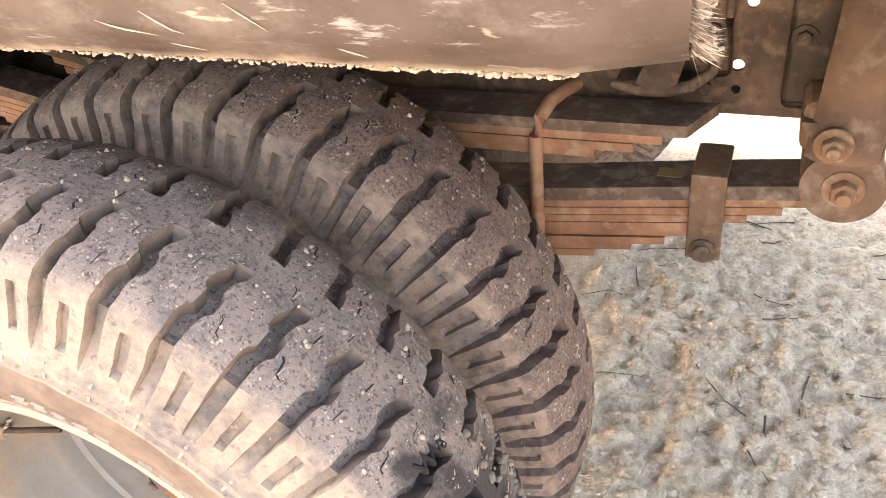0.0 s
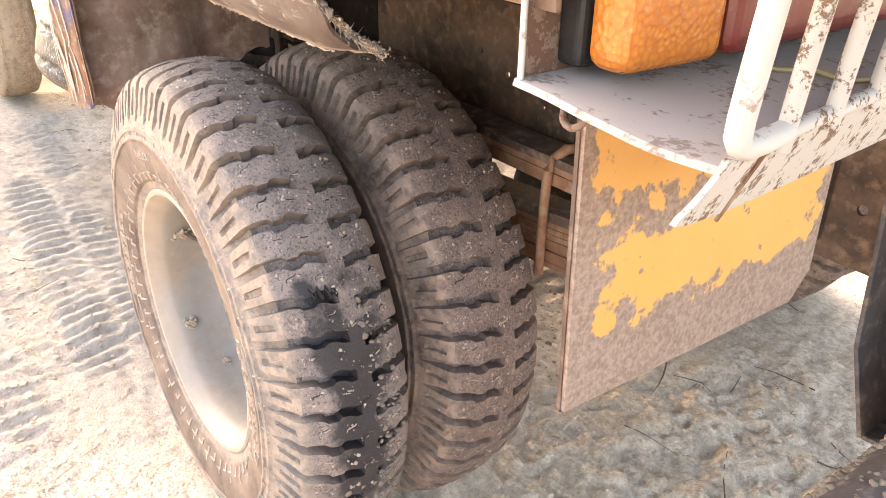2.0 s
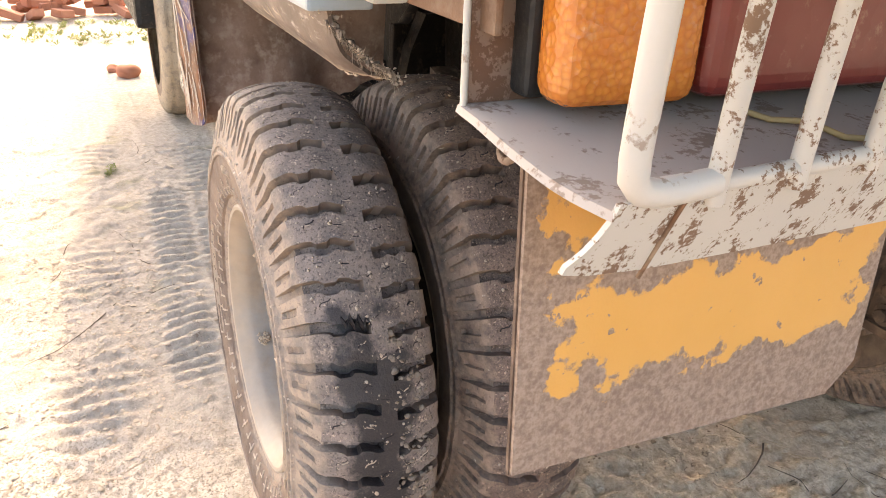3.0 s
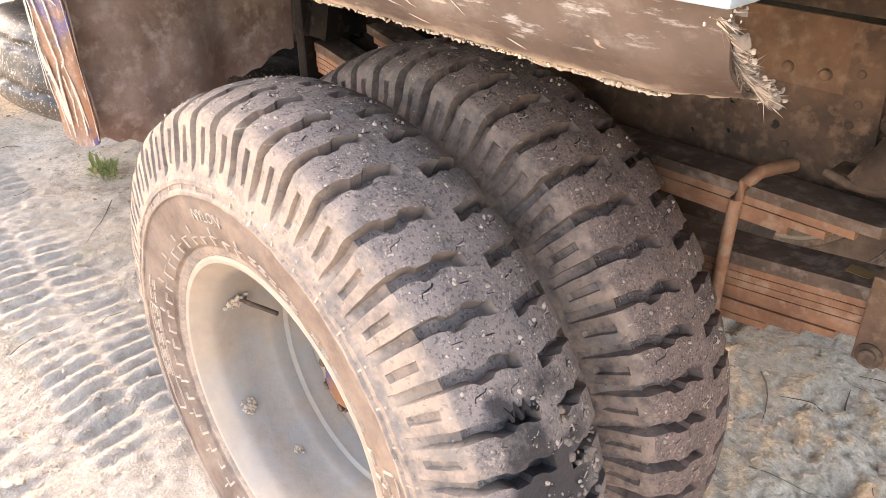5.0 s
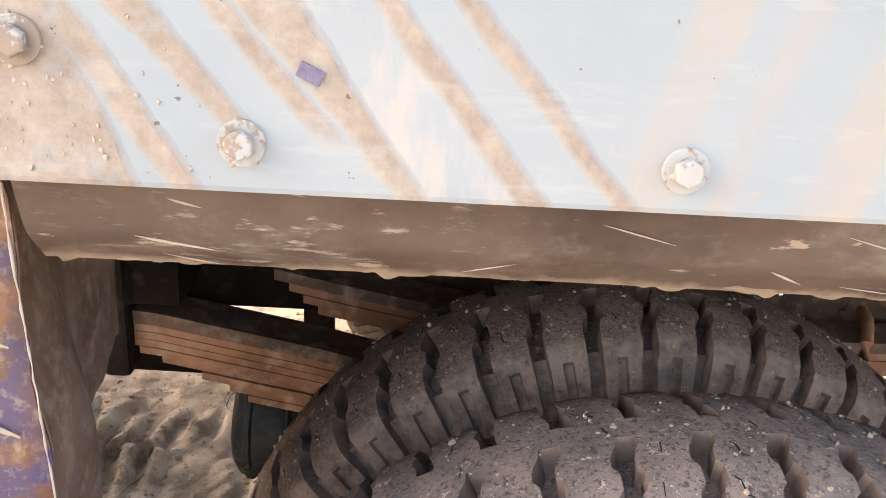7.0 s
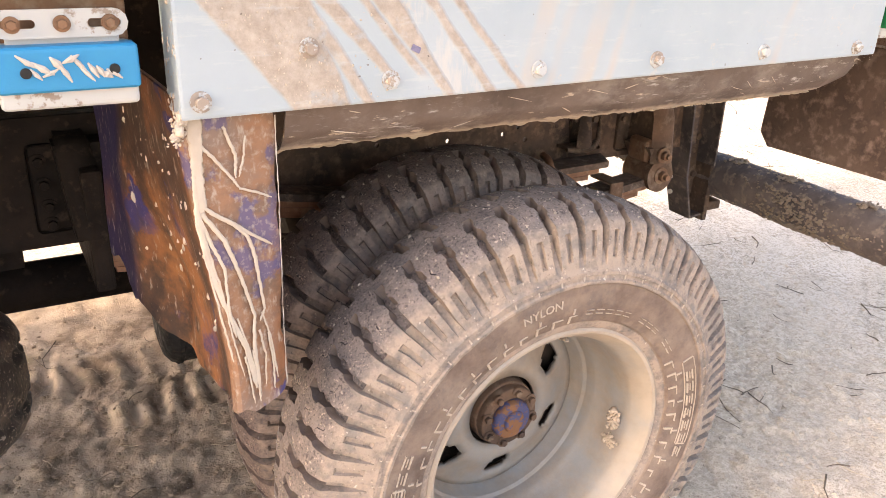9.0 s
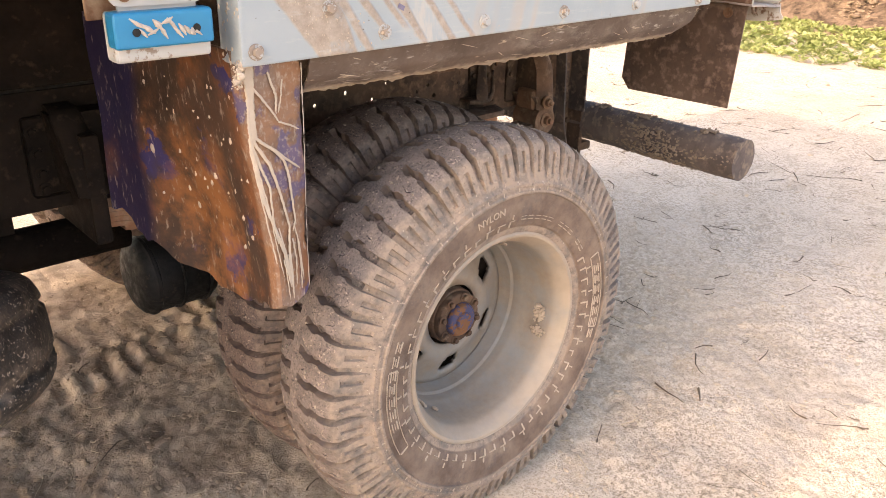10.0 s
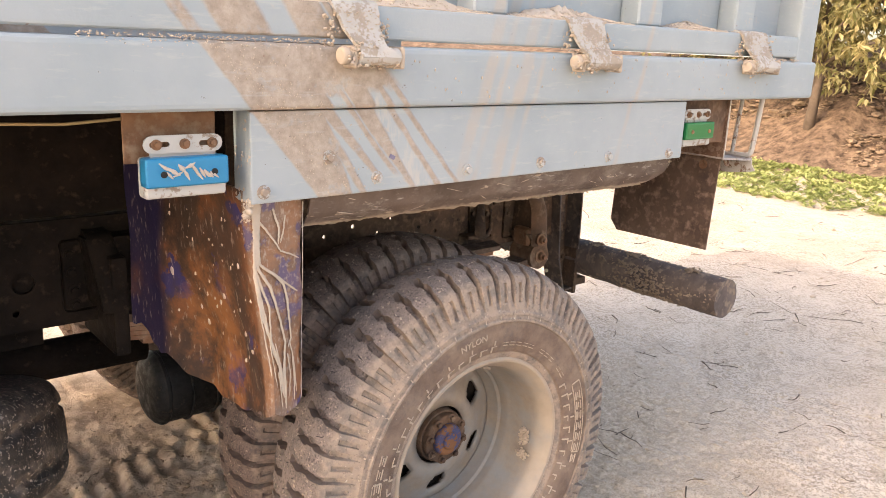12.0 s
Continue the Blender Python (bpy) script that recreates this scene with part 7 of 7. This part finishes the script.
for y0 in (0.665, 1.42):
    s_ = 1 if y0 < 1 else -1
    bm = bmesh.new()
    outline = [(0.925, 0.96), (1.060, 0.96), (1.066, 0.62), (1.035, 0.572), (0.985, 0.568), (0.945, 0.70)]
    f = bm.faces.new([bm.verts.new((x, y0 + 0.03, z)) for x, z in outline])
    r = bmesh.ops.extrude_face_region(bm, geom=[f])
    bmesh.ops.translate(bm, vec=(0, 0.008, 0), verts=[v for v in r["geom"] if isinstance(v, bmesh.types.BMVert)])
    hanger = part("hanger_web", bm, STEEL_BROWN, bumper, "dark bent hanger channel with bolts")
    for (xa, za), (xb, zb), wide in (((0.925, 0.96), (0.945, 0.70), 0.085), ((0.945, 0.70), (0.985, 0.568), 0.085), ((0.985, 0.568), (1.035, 0.572), 0.08), ((1.060, 0.96), (1.064, 0.72), 0.075)):
        L = math.hypot(xb - xa, zb - za)
        bm = bmesh.new()
        box(bm, ((xa + xb) / 2, y0 + 0.034 - s_ * wide / 2, (za + zb) / 2), (0.007, wide, L), 0.002, turn=(0, math.degrees(math.atan2(xb - xa, zb - za)), 0))
        part("hanger_flange", bm, DUSTY_STEEL, hanger)
    for x, z in ((1.00, 0.86), (1.045, 0.80), (1.00, 0.74), (1.05, 0.68), (1.03, 0.62), (0.98, 0.92)):
        bm = bmesh.new()
        bolt(bm, (x, y0 + 0.030, z), (0, -s_, 0), 0.011, 0.009)
        part("hanger_bolt", bm, STEEL_BROWN, hanger)
    for z, c in ((0.90, STEEL_PALE), (0.80, STEEL_PALE), (0.69, STEEL_PALE), (0.64, STEEL_PALE)):
        bm = bmesh.new()
        rod(bm, (0.928 + (0.93 - z) * 0.085, y0 + 0.012, z), (0.921 + (0.93 - z) * 0.085, y0 + 0.012, z), 0.007, 12)
        part("rivet", bm, c, hanger)
    bm = bmesh.new()
    box(bm, (1.072, y0 + 0.02, 0.650), (0.018, 0.10, 0.22), 0.004)
    box(bm, (1.105, y0 + 0.02, 0.585), (0.06, 0.10, 0.03), 0.006)
    part("saddle", bm, STEEL_BROWN, hanger)

# ---- spare tyre under the chassis and front wheel ----
def ribbed_tyre(name, at, R, width, mat, label, turn, seed, ribs=4, deep=0.010, rough=0.006):
    """A worn rib tyre plastered with mud: ribs round the tread, rounded shoulders, uneven crust."""
    w = base(name, at, label, "tyre")
    half = width / 2
    ns, nt = 150, 90
    verts, faces = [], []
    T = np.linspace(0, math.pi, nt)
    for i in range(ns):
        a = 2 * math.pi * i / ns
        c, s_ = np.cos(T), np.sin(T)
        y = -half * np.sign(c) * np.abs(c) ** 0.5
        r = R - 0.17 + 0.17 * np.abs(s_) ** 0.42
        tread = np.clip((0.80 - np.abs(y) / half) / 0.05, 0, 1)
        wob = 0.006 * math.sin(a * 38)
        groove = np.clip((np.cos((y + wob) / half * math.pi * ribs / 2 + math.pi) - 0.72) * 8, 0, 1) * tread
        crust = vnoise(np.full(nt, a * R * 22), y * 22 + 7, seed) + 0.6 * vnoise(np.full(nt, a * R * 60), y * 60 + 3, seed + 1)
        fade = min(1.0, min(i, ns - i) / 6)
        r = r - deep * groove * (0.65 + 0.35 * np.clip(crust, -1, 1)) + rough * crust * fade
        verts += list(zip((r * math.sin(a)).tolist(), y.tolist(), (r * math.cos(a)).tolist()))
    for i in range(ns):
        j = (i + 1) % ns
        for k in range(nt - 1):
            faces.append((i * nt + k, i * nt + k + 1, j * nt + k + 1, j * nt + k))
    ob = part("tyre", pymesh("tyre", verts, faces, True, 60), mat, None)
    ob.parent = w
    bm = bmesh.new()
    rod(bm, (0, -half * 0.55, 0), (0, half * 0.55, 0), R - 0.18, 48, bevel=0.01)
    disc = part("rim", bm, STEEL_BROWN, None, "brown steel rim")
    disc.parent = w
    for k in range(6):
        bm = bmesh.new()
        a = k * math.pi / 3
        for s_ in (-1, 1):
            bolt(bm, (0.11 * math.sin(a), s_ * half * 0.55, 0.11 * math.cos(a)), (0, s_, 0), 0.013, 0.012)
        nut = part("wheel_nut", bm, STEEL, None)
        nut.parent = disc
    w.matrix_basis = pose(*at, *turn)
    return w


ribbed_tyre("spare_tyre", (-1.315, 0.52, 0.60), 0.485, 0.235, MUDDY, "black spare tyre hung under the chassis, flecked with pale mud", (90 - 17, 0, 0), 61, 5, 0.014, 0.0022)
ribbed_tyre("front_wheel", (-3.5, 0.25, 0.485), 0.475, 0.225, TRACK_MUD, "front truck tyre with its tread caked in brown mud", (0, 0, 0), 71, 4, 0.006, 0.005)

# ---- cab at the front of the truck ----
# shell lies out of view, added to block sun passing under the body
cab = base("truck_cab", (-3.9, 1.05, 0.5), "pale unseen truck cab above the muddy front wheels", "truck cab")
bm = bmesh.new()
box(bm, (-3.95, 1.05, 1.60), (1.60, 2.10, 1.50), 0.12, segments=4)
part("shell", bm, BOARD, cab)
for s_ in (-1, 1):
    bm = bmesh.new()
    box(bm, (-3.95, 1.05 + s_ * 0.94, 0.72), (1.50, 0.14, 0.36), 0.03)
    part("wheel_arch", bm, BLACK, cab, "dark wheel arch")
bm = bmesh.new()
box(bm, (-4.78, 1.05, 1.95), (0.03, 1.7, 0.55), 0.01)
part("windscreen", bm, BLACK, cab)
bm = bmesh.new()
box(bm, (-4.80, 1.05, 0.62), (0.16, 2.1, 0.26), 0.04)
part("bumper", bm, STEEL_BROWN, cab)
copy_thing(bpy.data.objects["front_wheel"], Matrix.Translation((0, 1.6, 0)) @ bpy.data.objects["front_wheel"].matrix_basis)


# ---- loose stuff on the ground ----
def ground_z(x, y):
    return float(relief(np.array([[x]]), np.array([[y]]))[0, 0])


ICO = bmesh.new()
bmesh.ops.create_icosphere(ICO, subdivisions=1, radius=1.0)
ICO.verts.ensure_lookup_table()
BALL_V = np.array([v.co[:] for v in ICO.verts])
BALL_F = np.array([[v.index for v in f.verts] for f in ICO.faces])
ICO.free()


def scatter_lumps(name, X, Y, S, mat, label, category, seed, sink=0.75, flat=0.55):
    rng = np.random.RandomState(seed)
    Z = relief(X[None, :], Y[None, :])[0]
    k = len(X)
    V = BALL_V[None] * (1 + 0.32 * rng.uniform(-1, 1, (k, len(BALL_V), 1)))
    V = V * S[:, None, None] * np.stack([rng.uniform(0.7, 1.4, k), rng.uniform(0.7, 1.4, k), np.full(k, flat)], 1)[:, None, :]
    a = rng.uniform(0, 6.28, k)
    c, s_ = np.cos(a)[:, None], np.sin(a)[:, None]
    V = np.stack([V[:, :, 0] * c - V[:, :, 1] * s_, V[:, :, 0] * s_ + V[:, :, 1] * c, V[:, :, 2]], -1)
    V += np.stack([X, Y, Z + S * flat * (1 - sink) * 0.5], 1)[:, None, :]
    F = (BALL_F[None] + (np.arange(k) * len(BALL_V))[:, None, None]).reshape(-1, 3)
    me = bpy.data.meshes.new(name)
    me.from_pydata(V.reshape(-1, 3).tolist(), [], F.tolist())
    me.materials.append(mat)
    return tagged(new(name, me), label, category, kind="stuff")


def clods():
    rng = np.random.RandomState(5)
    X = np.concatenate([rng.normal(0.95, 0.5, 9000), rng.uniform(-3.2, 2.6, 5000), rng.normal(-0.95, 0.5, 3200), rng.uniform(-1.6, 0.3, 2500)])
    Y = np.concatenate([rng.normal(0.75, 0.5, 9000), rng.uniform(-1.3, 2.2, 5000), rng.normal(0.95, 0.4, 3200), rng.normal(-0.3, 0.18, 2500)])
    keep = ~((np.abs(X) < 0.24) & (Y > -0.03) & (Y < 0.5))
    X, Y = X[keep], Y[keep]
    S = np.clip(rng.lognormal(-5.75, 0.55, len(X)), 0.0012, 0.0085)
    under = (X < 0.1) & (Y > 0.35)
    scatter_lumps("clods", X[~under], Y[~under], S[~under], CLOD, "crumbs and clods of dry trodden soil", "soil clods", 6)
    scatter_lumps("clods", X[under], Y[under], S[under], MUD_CLOD, "brown clods under the truck", "soil clods", 9)
    X, Y = rng.uniform(2.4, 7, 900), rng.uniform(-1.5, 5, 900)
    scatter_lumps("clods", X, Y, np.clip(rng.lognormal(-4.9, 0.5, 900), 0.003, 0.03), CLOD, "crumbs of dry soil on the open yard", "soil clods", 7)
    X, Y = rng.uniform(0.4, 4.2, 1500), rng.uniform(-1.7, 3.2, 1500)
    scatter_lumps("clods", X, Y, np.clip(rng.lognormal(-5.6, 0.6, 1500), 0.002, 0.009), CLOD, "scattered dry crumbs of soil behind the wheel", "soil clods", 17)
    X, Y = rng.uniform(8.8, 12.5, 20000), rng.uniform(-1, 11, 20000)
    scatter_lumps("bank_litter", X, Y, np.clip(rng.lognormal(-3.9, 0.55, 20000), 0.008, 0.10), LITTER, "dry leaves and rubble littering the earth bank", "litter", 8, flat=0.45)


def straws(name, n, region, mat, label, seed, length, thick):
    """Thin bent stalks and twigs lying on the ground."""
    rng = random.Random(seed)
    stalks = []
    for _ in range(n):
        x, y = rng.uniform(*region[0]), rng.uniform(*region[1])
        if abs(x) < 0.3 and -0.05 < y < 0.55:
            continue
        a, bend, L, w = rng.uniform(0, 6.28), rng.gauss(0, 0.5), length * rng.lognormvariate(0, 0.5), thick * rng.uniform(0.6, 1.6)
        pts = []
        for k in range(5):
            pts.append((x, y))
            x, y, a = x + math.cos(a) * L / 4, y + math.sin(a) * L / 4, a + bend * rng.uniform(0, 0.6)
        stalks.append((pts, w, rng.random() * 0.004, rng.random() * 0.004))
    flat = np.array([p for pts, *_ in stalks for p in pts])
    height = relief(flat[None, :, 0], flat[None, :, 1])[0].reshape(-1, 5)
    verts, faces = [], []
    for (pts, w, e0, e1), hs in zip(stalks, height):
        o = len(verts)
        for k, (px, py) in enumerate(pts):
            z = float(hs[k]) + w * 0.8 + (e0 if k == 0 else e1 if k == 4 else 0)
            q, p = pts[min(k + 1, 4)], pts[max(k - 1, 0)]
            d = math.atan2(q[1] - p[1], q[0] - p[0])
            nx, ny = -math.sin(d), math.cos(d)
            t = w * (1 - 0.15 * k)
            verts += [(px + nx * t, py + ny * t, z), (px - nx * t, py - ny * t, z), (px, py, z + t * 1.2)]
        for k in range(4):
            for q in range(3):
                faces.append((o + 3 * k + q, o + 3 * k + (q + 1) % 3, o + 3 * k + 3 + (q + 1) % 3, o + 3 * k + 3 + q))
        faces += [(o, o + 1, o + 2), (o + 12, o + 14, o + 13)]
    me = pymesh(name, verts, faces, False)
    me.materials.append(mat)
    tagged(new(name, me), label, "straw", kind="stuff")


def grass(name, n, region, mat, label, seed, size, per=12, up=0.5):
    """Low plants of broad leaves."""
    rng = np.random.RandomState(seed)
    px, py = rng.uniform(*region[0], n), rng.uniform(*region[1], n)
    if name == "verge_grass":
        edge = 6.75 + 0.10 * py + 0.35 * vnoise(py * 1.2, py * 0, 3)
        keep = px > edge
        px, py = px[keep], py[keep]
    n = len(px)
    pz = relief(px[None], py[None])[0]
    V = []
    a = rng.uniform(0, 6.28, (n, per))
    L = size * rng.uniform(0.5, 1.3, (n, per))
    w = L * rng.uniform(0.16, 0.30, (n, per))
    lift = rng.uniform(up * 0.4, up * 1.5, (n, per))
    root = np.stack([px[:, None] + rng.normal(0, size * 0.35, (n, per)), py[:, None] + rng.normal(0, size * 0.35, (n, per)), pz[:, None] + rng.uniform(0, size * 0.8, (n, per)) * up], -1)
    d = np.stack([np.cos(a), np.sin(a), lift], -1)
    side = np.stack([-np.sin(a), np.cos(a), np.zeros_like(a)], -1)
    tip = root + d * L[..., None] - np.array([0, 0, 1]) * (L * 0.25)[..., None]
    mid = root + d * (L * 0.5)[..., None]
    V = np.stack([root, mid + side * w[..., None], tip, mid - side * w[..., None]], 2).reshape(-1, 3)
    F = np.arange(len(V)).reshape(-1, 4)
    F = np.concatenate([F[:, [0, 1, 2]], F[:, [0, 2, 3]]])
    me = bpy.data.meshes.new(name)
    me.from_pydata(V.tolist(), [], F.tolist())
    me.materials.append(mat)
    tagged(new(name, me), label, "grass", kind="stuff")


clods()
straws("straw", 900, ((-3.2, 3.5), (-1.3, 2.3)), STRAW, "short dry straws and twigs on the soil", 3, 0.06, 0.0011)
straws("twigs", 200, ((-3.2, 4.5), (-1.4, 2.6)), TWIG, "thin dark twigs lying on the soil", 4, 0.11, 0.0018)
straws("twigs", 260, ((0.5, 4), (-1.6, 3)), TWIG, "thin dark twigs and bits strewn behind the wheel", 15, 0.07, 0.0026)
straws("twigs", 160, ((3, 7), (-1.5, 6)), TWIG, "thin dark twigs lying on the open yard", 5, 0.2, 0.003)
grass("verge_grass", 4600, ((6.4, 9.4), (-5, 10)), GRASS, "bright green low broad-leaved verge", 4, 0.060, 18, 0.7)
grass("grass_tuft", 220, ((-7.0, -5.6), (-2.8, 1.0)), GRASS_DRY, "sparse dry grass at the yard's edge", 6, 0.035, 14, 0.9)
grass("grass_tuft", 5, ((-2.22, -2.10), (0.49, 0.56)), GRASS_DRY, "small tuft of grass in the rut", 7, 0.035, 16, 1.3)
grass("grass_tuft", 7, ((-2.55, -2.45), (-0.26, -0.15)), GRASS_DRY, "small tuft of grass on the soil", 8, 0.018, 14, 0.8)


# ---- trees on the bank ----
def tree(x, y, high, crown_r, seed, leaves):
    rng = np.random.RandomState(seed)
    z0 = ground_z(x, y)
    t = base("tree", (x, y, z0), "tree with drooping yellow-green leaves on the earth bank", "tree", "trees on the bank")
    top = Vector((x + 0.15, y + 0.1, z0 + high * 0.55))
    limbs = [([Vector((x, y, z0 - 0.1)), Vector((x + 0.03, y - 0.04, z0 + high * 0.25)), top], [0.085, 0.06, 0.045])]
    ends = []
    for k in range(11):
        a, e = rng.uniform(0, 6.28), rng.uniform(0.05, 1.1)
        start = Vector((x + 0.05, y, z0 + high * rng.uniform(0.22, 0.55)))
        d = Vector((math.cos(a) * math.cos(e), math.sin(a) * math.cos(e), math.sin(e)))
        end = start + d * crown_r * rng.uniform(0.7, 1.15)
        limbs.append(([start, start.lerp(end, 0.5) + Vector((0, 0, 0.12)), end], [0.035, 0.022, 0.008]))
        ends += [start.lerp(end, q) for q in (0.45, 0.7, 0.9, 1.0)]
    verts, faces = [], []
    for P, R in limbs:
        me = sweep(P, R, 8)
        o = len(verts)
        verts += [v.co.copy() for v in me.vertices]
        faces += [tuple(o + q for q in p.vertices) for p in me.polygons]
        bpy.data.meshes.remove(me)
    part("trunk", pymesh("trunk", verts, faces), BARK, t, "grey-brown trunk and limbs")
    V = []
    per = 11
    for _ in range(leaves // per):
        c = np.array(ends[rng.randint(len(ends))]) + rng.normal(0, crown_r * 0.20, 3)
        for q in range(per):
            a, dip = rng.uniform(0, 6.28), rng.uniform(0.1, 1.5)
            L, w = rng.uniform(0.09, 0.18), rng.uniform(0.017, 0.032)
            d = np.array([math.cos(a) * math.cos(dip), math.sin(a) * math.cos(dip), -math.sin(dip)])
            s_ = np.array([-math.sin(a), math.cos(a), rng.uniform(-0.5, 0.5)])
            r = c + rng.normal(0, 0.03, 3)
            V += [r, r + d * L * 0.45 + s_ * w + (0, 0, 0.01), r + d * L, r + d * L * 0.45 - s_ * w + (0, 0, 0.01)]
    F = np.arange(len(V)).reshape(-1, 4)
    F = np.concatenate([F[:, [0, 1, 2]], F[:, [0, 2, 3]]])
    me = bpy.data.meshes.new("crown")
    me.from_pydata(np.array(V).tolist(), [], F.tolist())
    part("crown", me, TREE_LEAF, t, "drooping yellow-green leaves")


for k, (x, y, high, cr) in enumerate(((10.3, 4.2, 3.0, 1.5), (10.9, 2.2, 3.2, 1.6), (11.6, 5.6, 3.4, 1.7), (11.2, 7.4, 3.2, 1.6), (11.8, 0.2, 3.2, 1.6), (12.8, 3.4, 4.0, 1.9))):
    tree(x, y, high, cr, 20 + k, 7700)

# ---- brick heap and stone far ahead ----
heap = base("brick_heap", (-7.6, -0.6, 0.0), "heap of tumbled red bricks at the yard's edge", "bricks")
bm = bmesh.new()
box(bm, (0, 0, 0), (0.23, 0.11, 0.07), 0.006, segments=1)
brick_mesh = bpy.data.meshes.new("brick")
bm.to_mesh(brick_mesh)
bm.free()
brick_mesh.materials.append(BRICK)
rng = random.Random(9)
for k in range(110):
    layer = k // 46
    x, y = -7.1 - abs(rng.gauss(0, 0.5)) - layer * 0.12, rng.uniform(-3.2, 1.6)
    b = new("brick", brick_mesh)
    b.parent = heap
    b.matrix_parent_inverse = heap.matrix_basis.inverted()
    b.matrix_basis = pose(x, y, 0.035 + layer * 0.075 + rng.uniform(0, 0.02), rng.gauss(0, 12), rng.gauss(0, 12), rng.uniform(0, 180))
bm = Crumbs(4)
lump(bm, (-4.56, 0.03, 0.03), 0.085, 0.6, 0.5, 3)
lump(bm, (-4.70, -0.05, 0.02), 0.06, 0.6, 0.5, 4)
stone = base("stone", (-4.56, 0.03, 0.0), "reddish rough stone lying on the soil", "stone")
part("rock", bm, BRICK, stone)
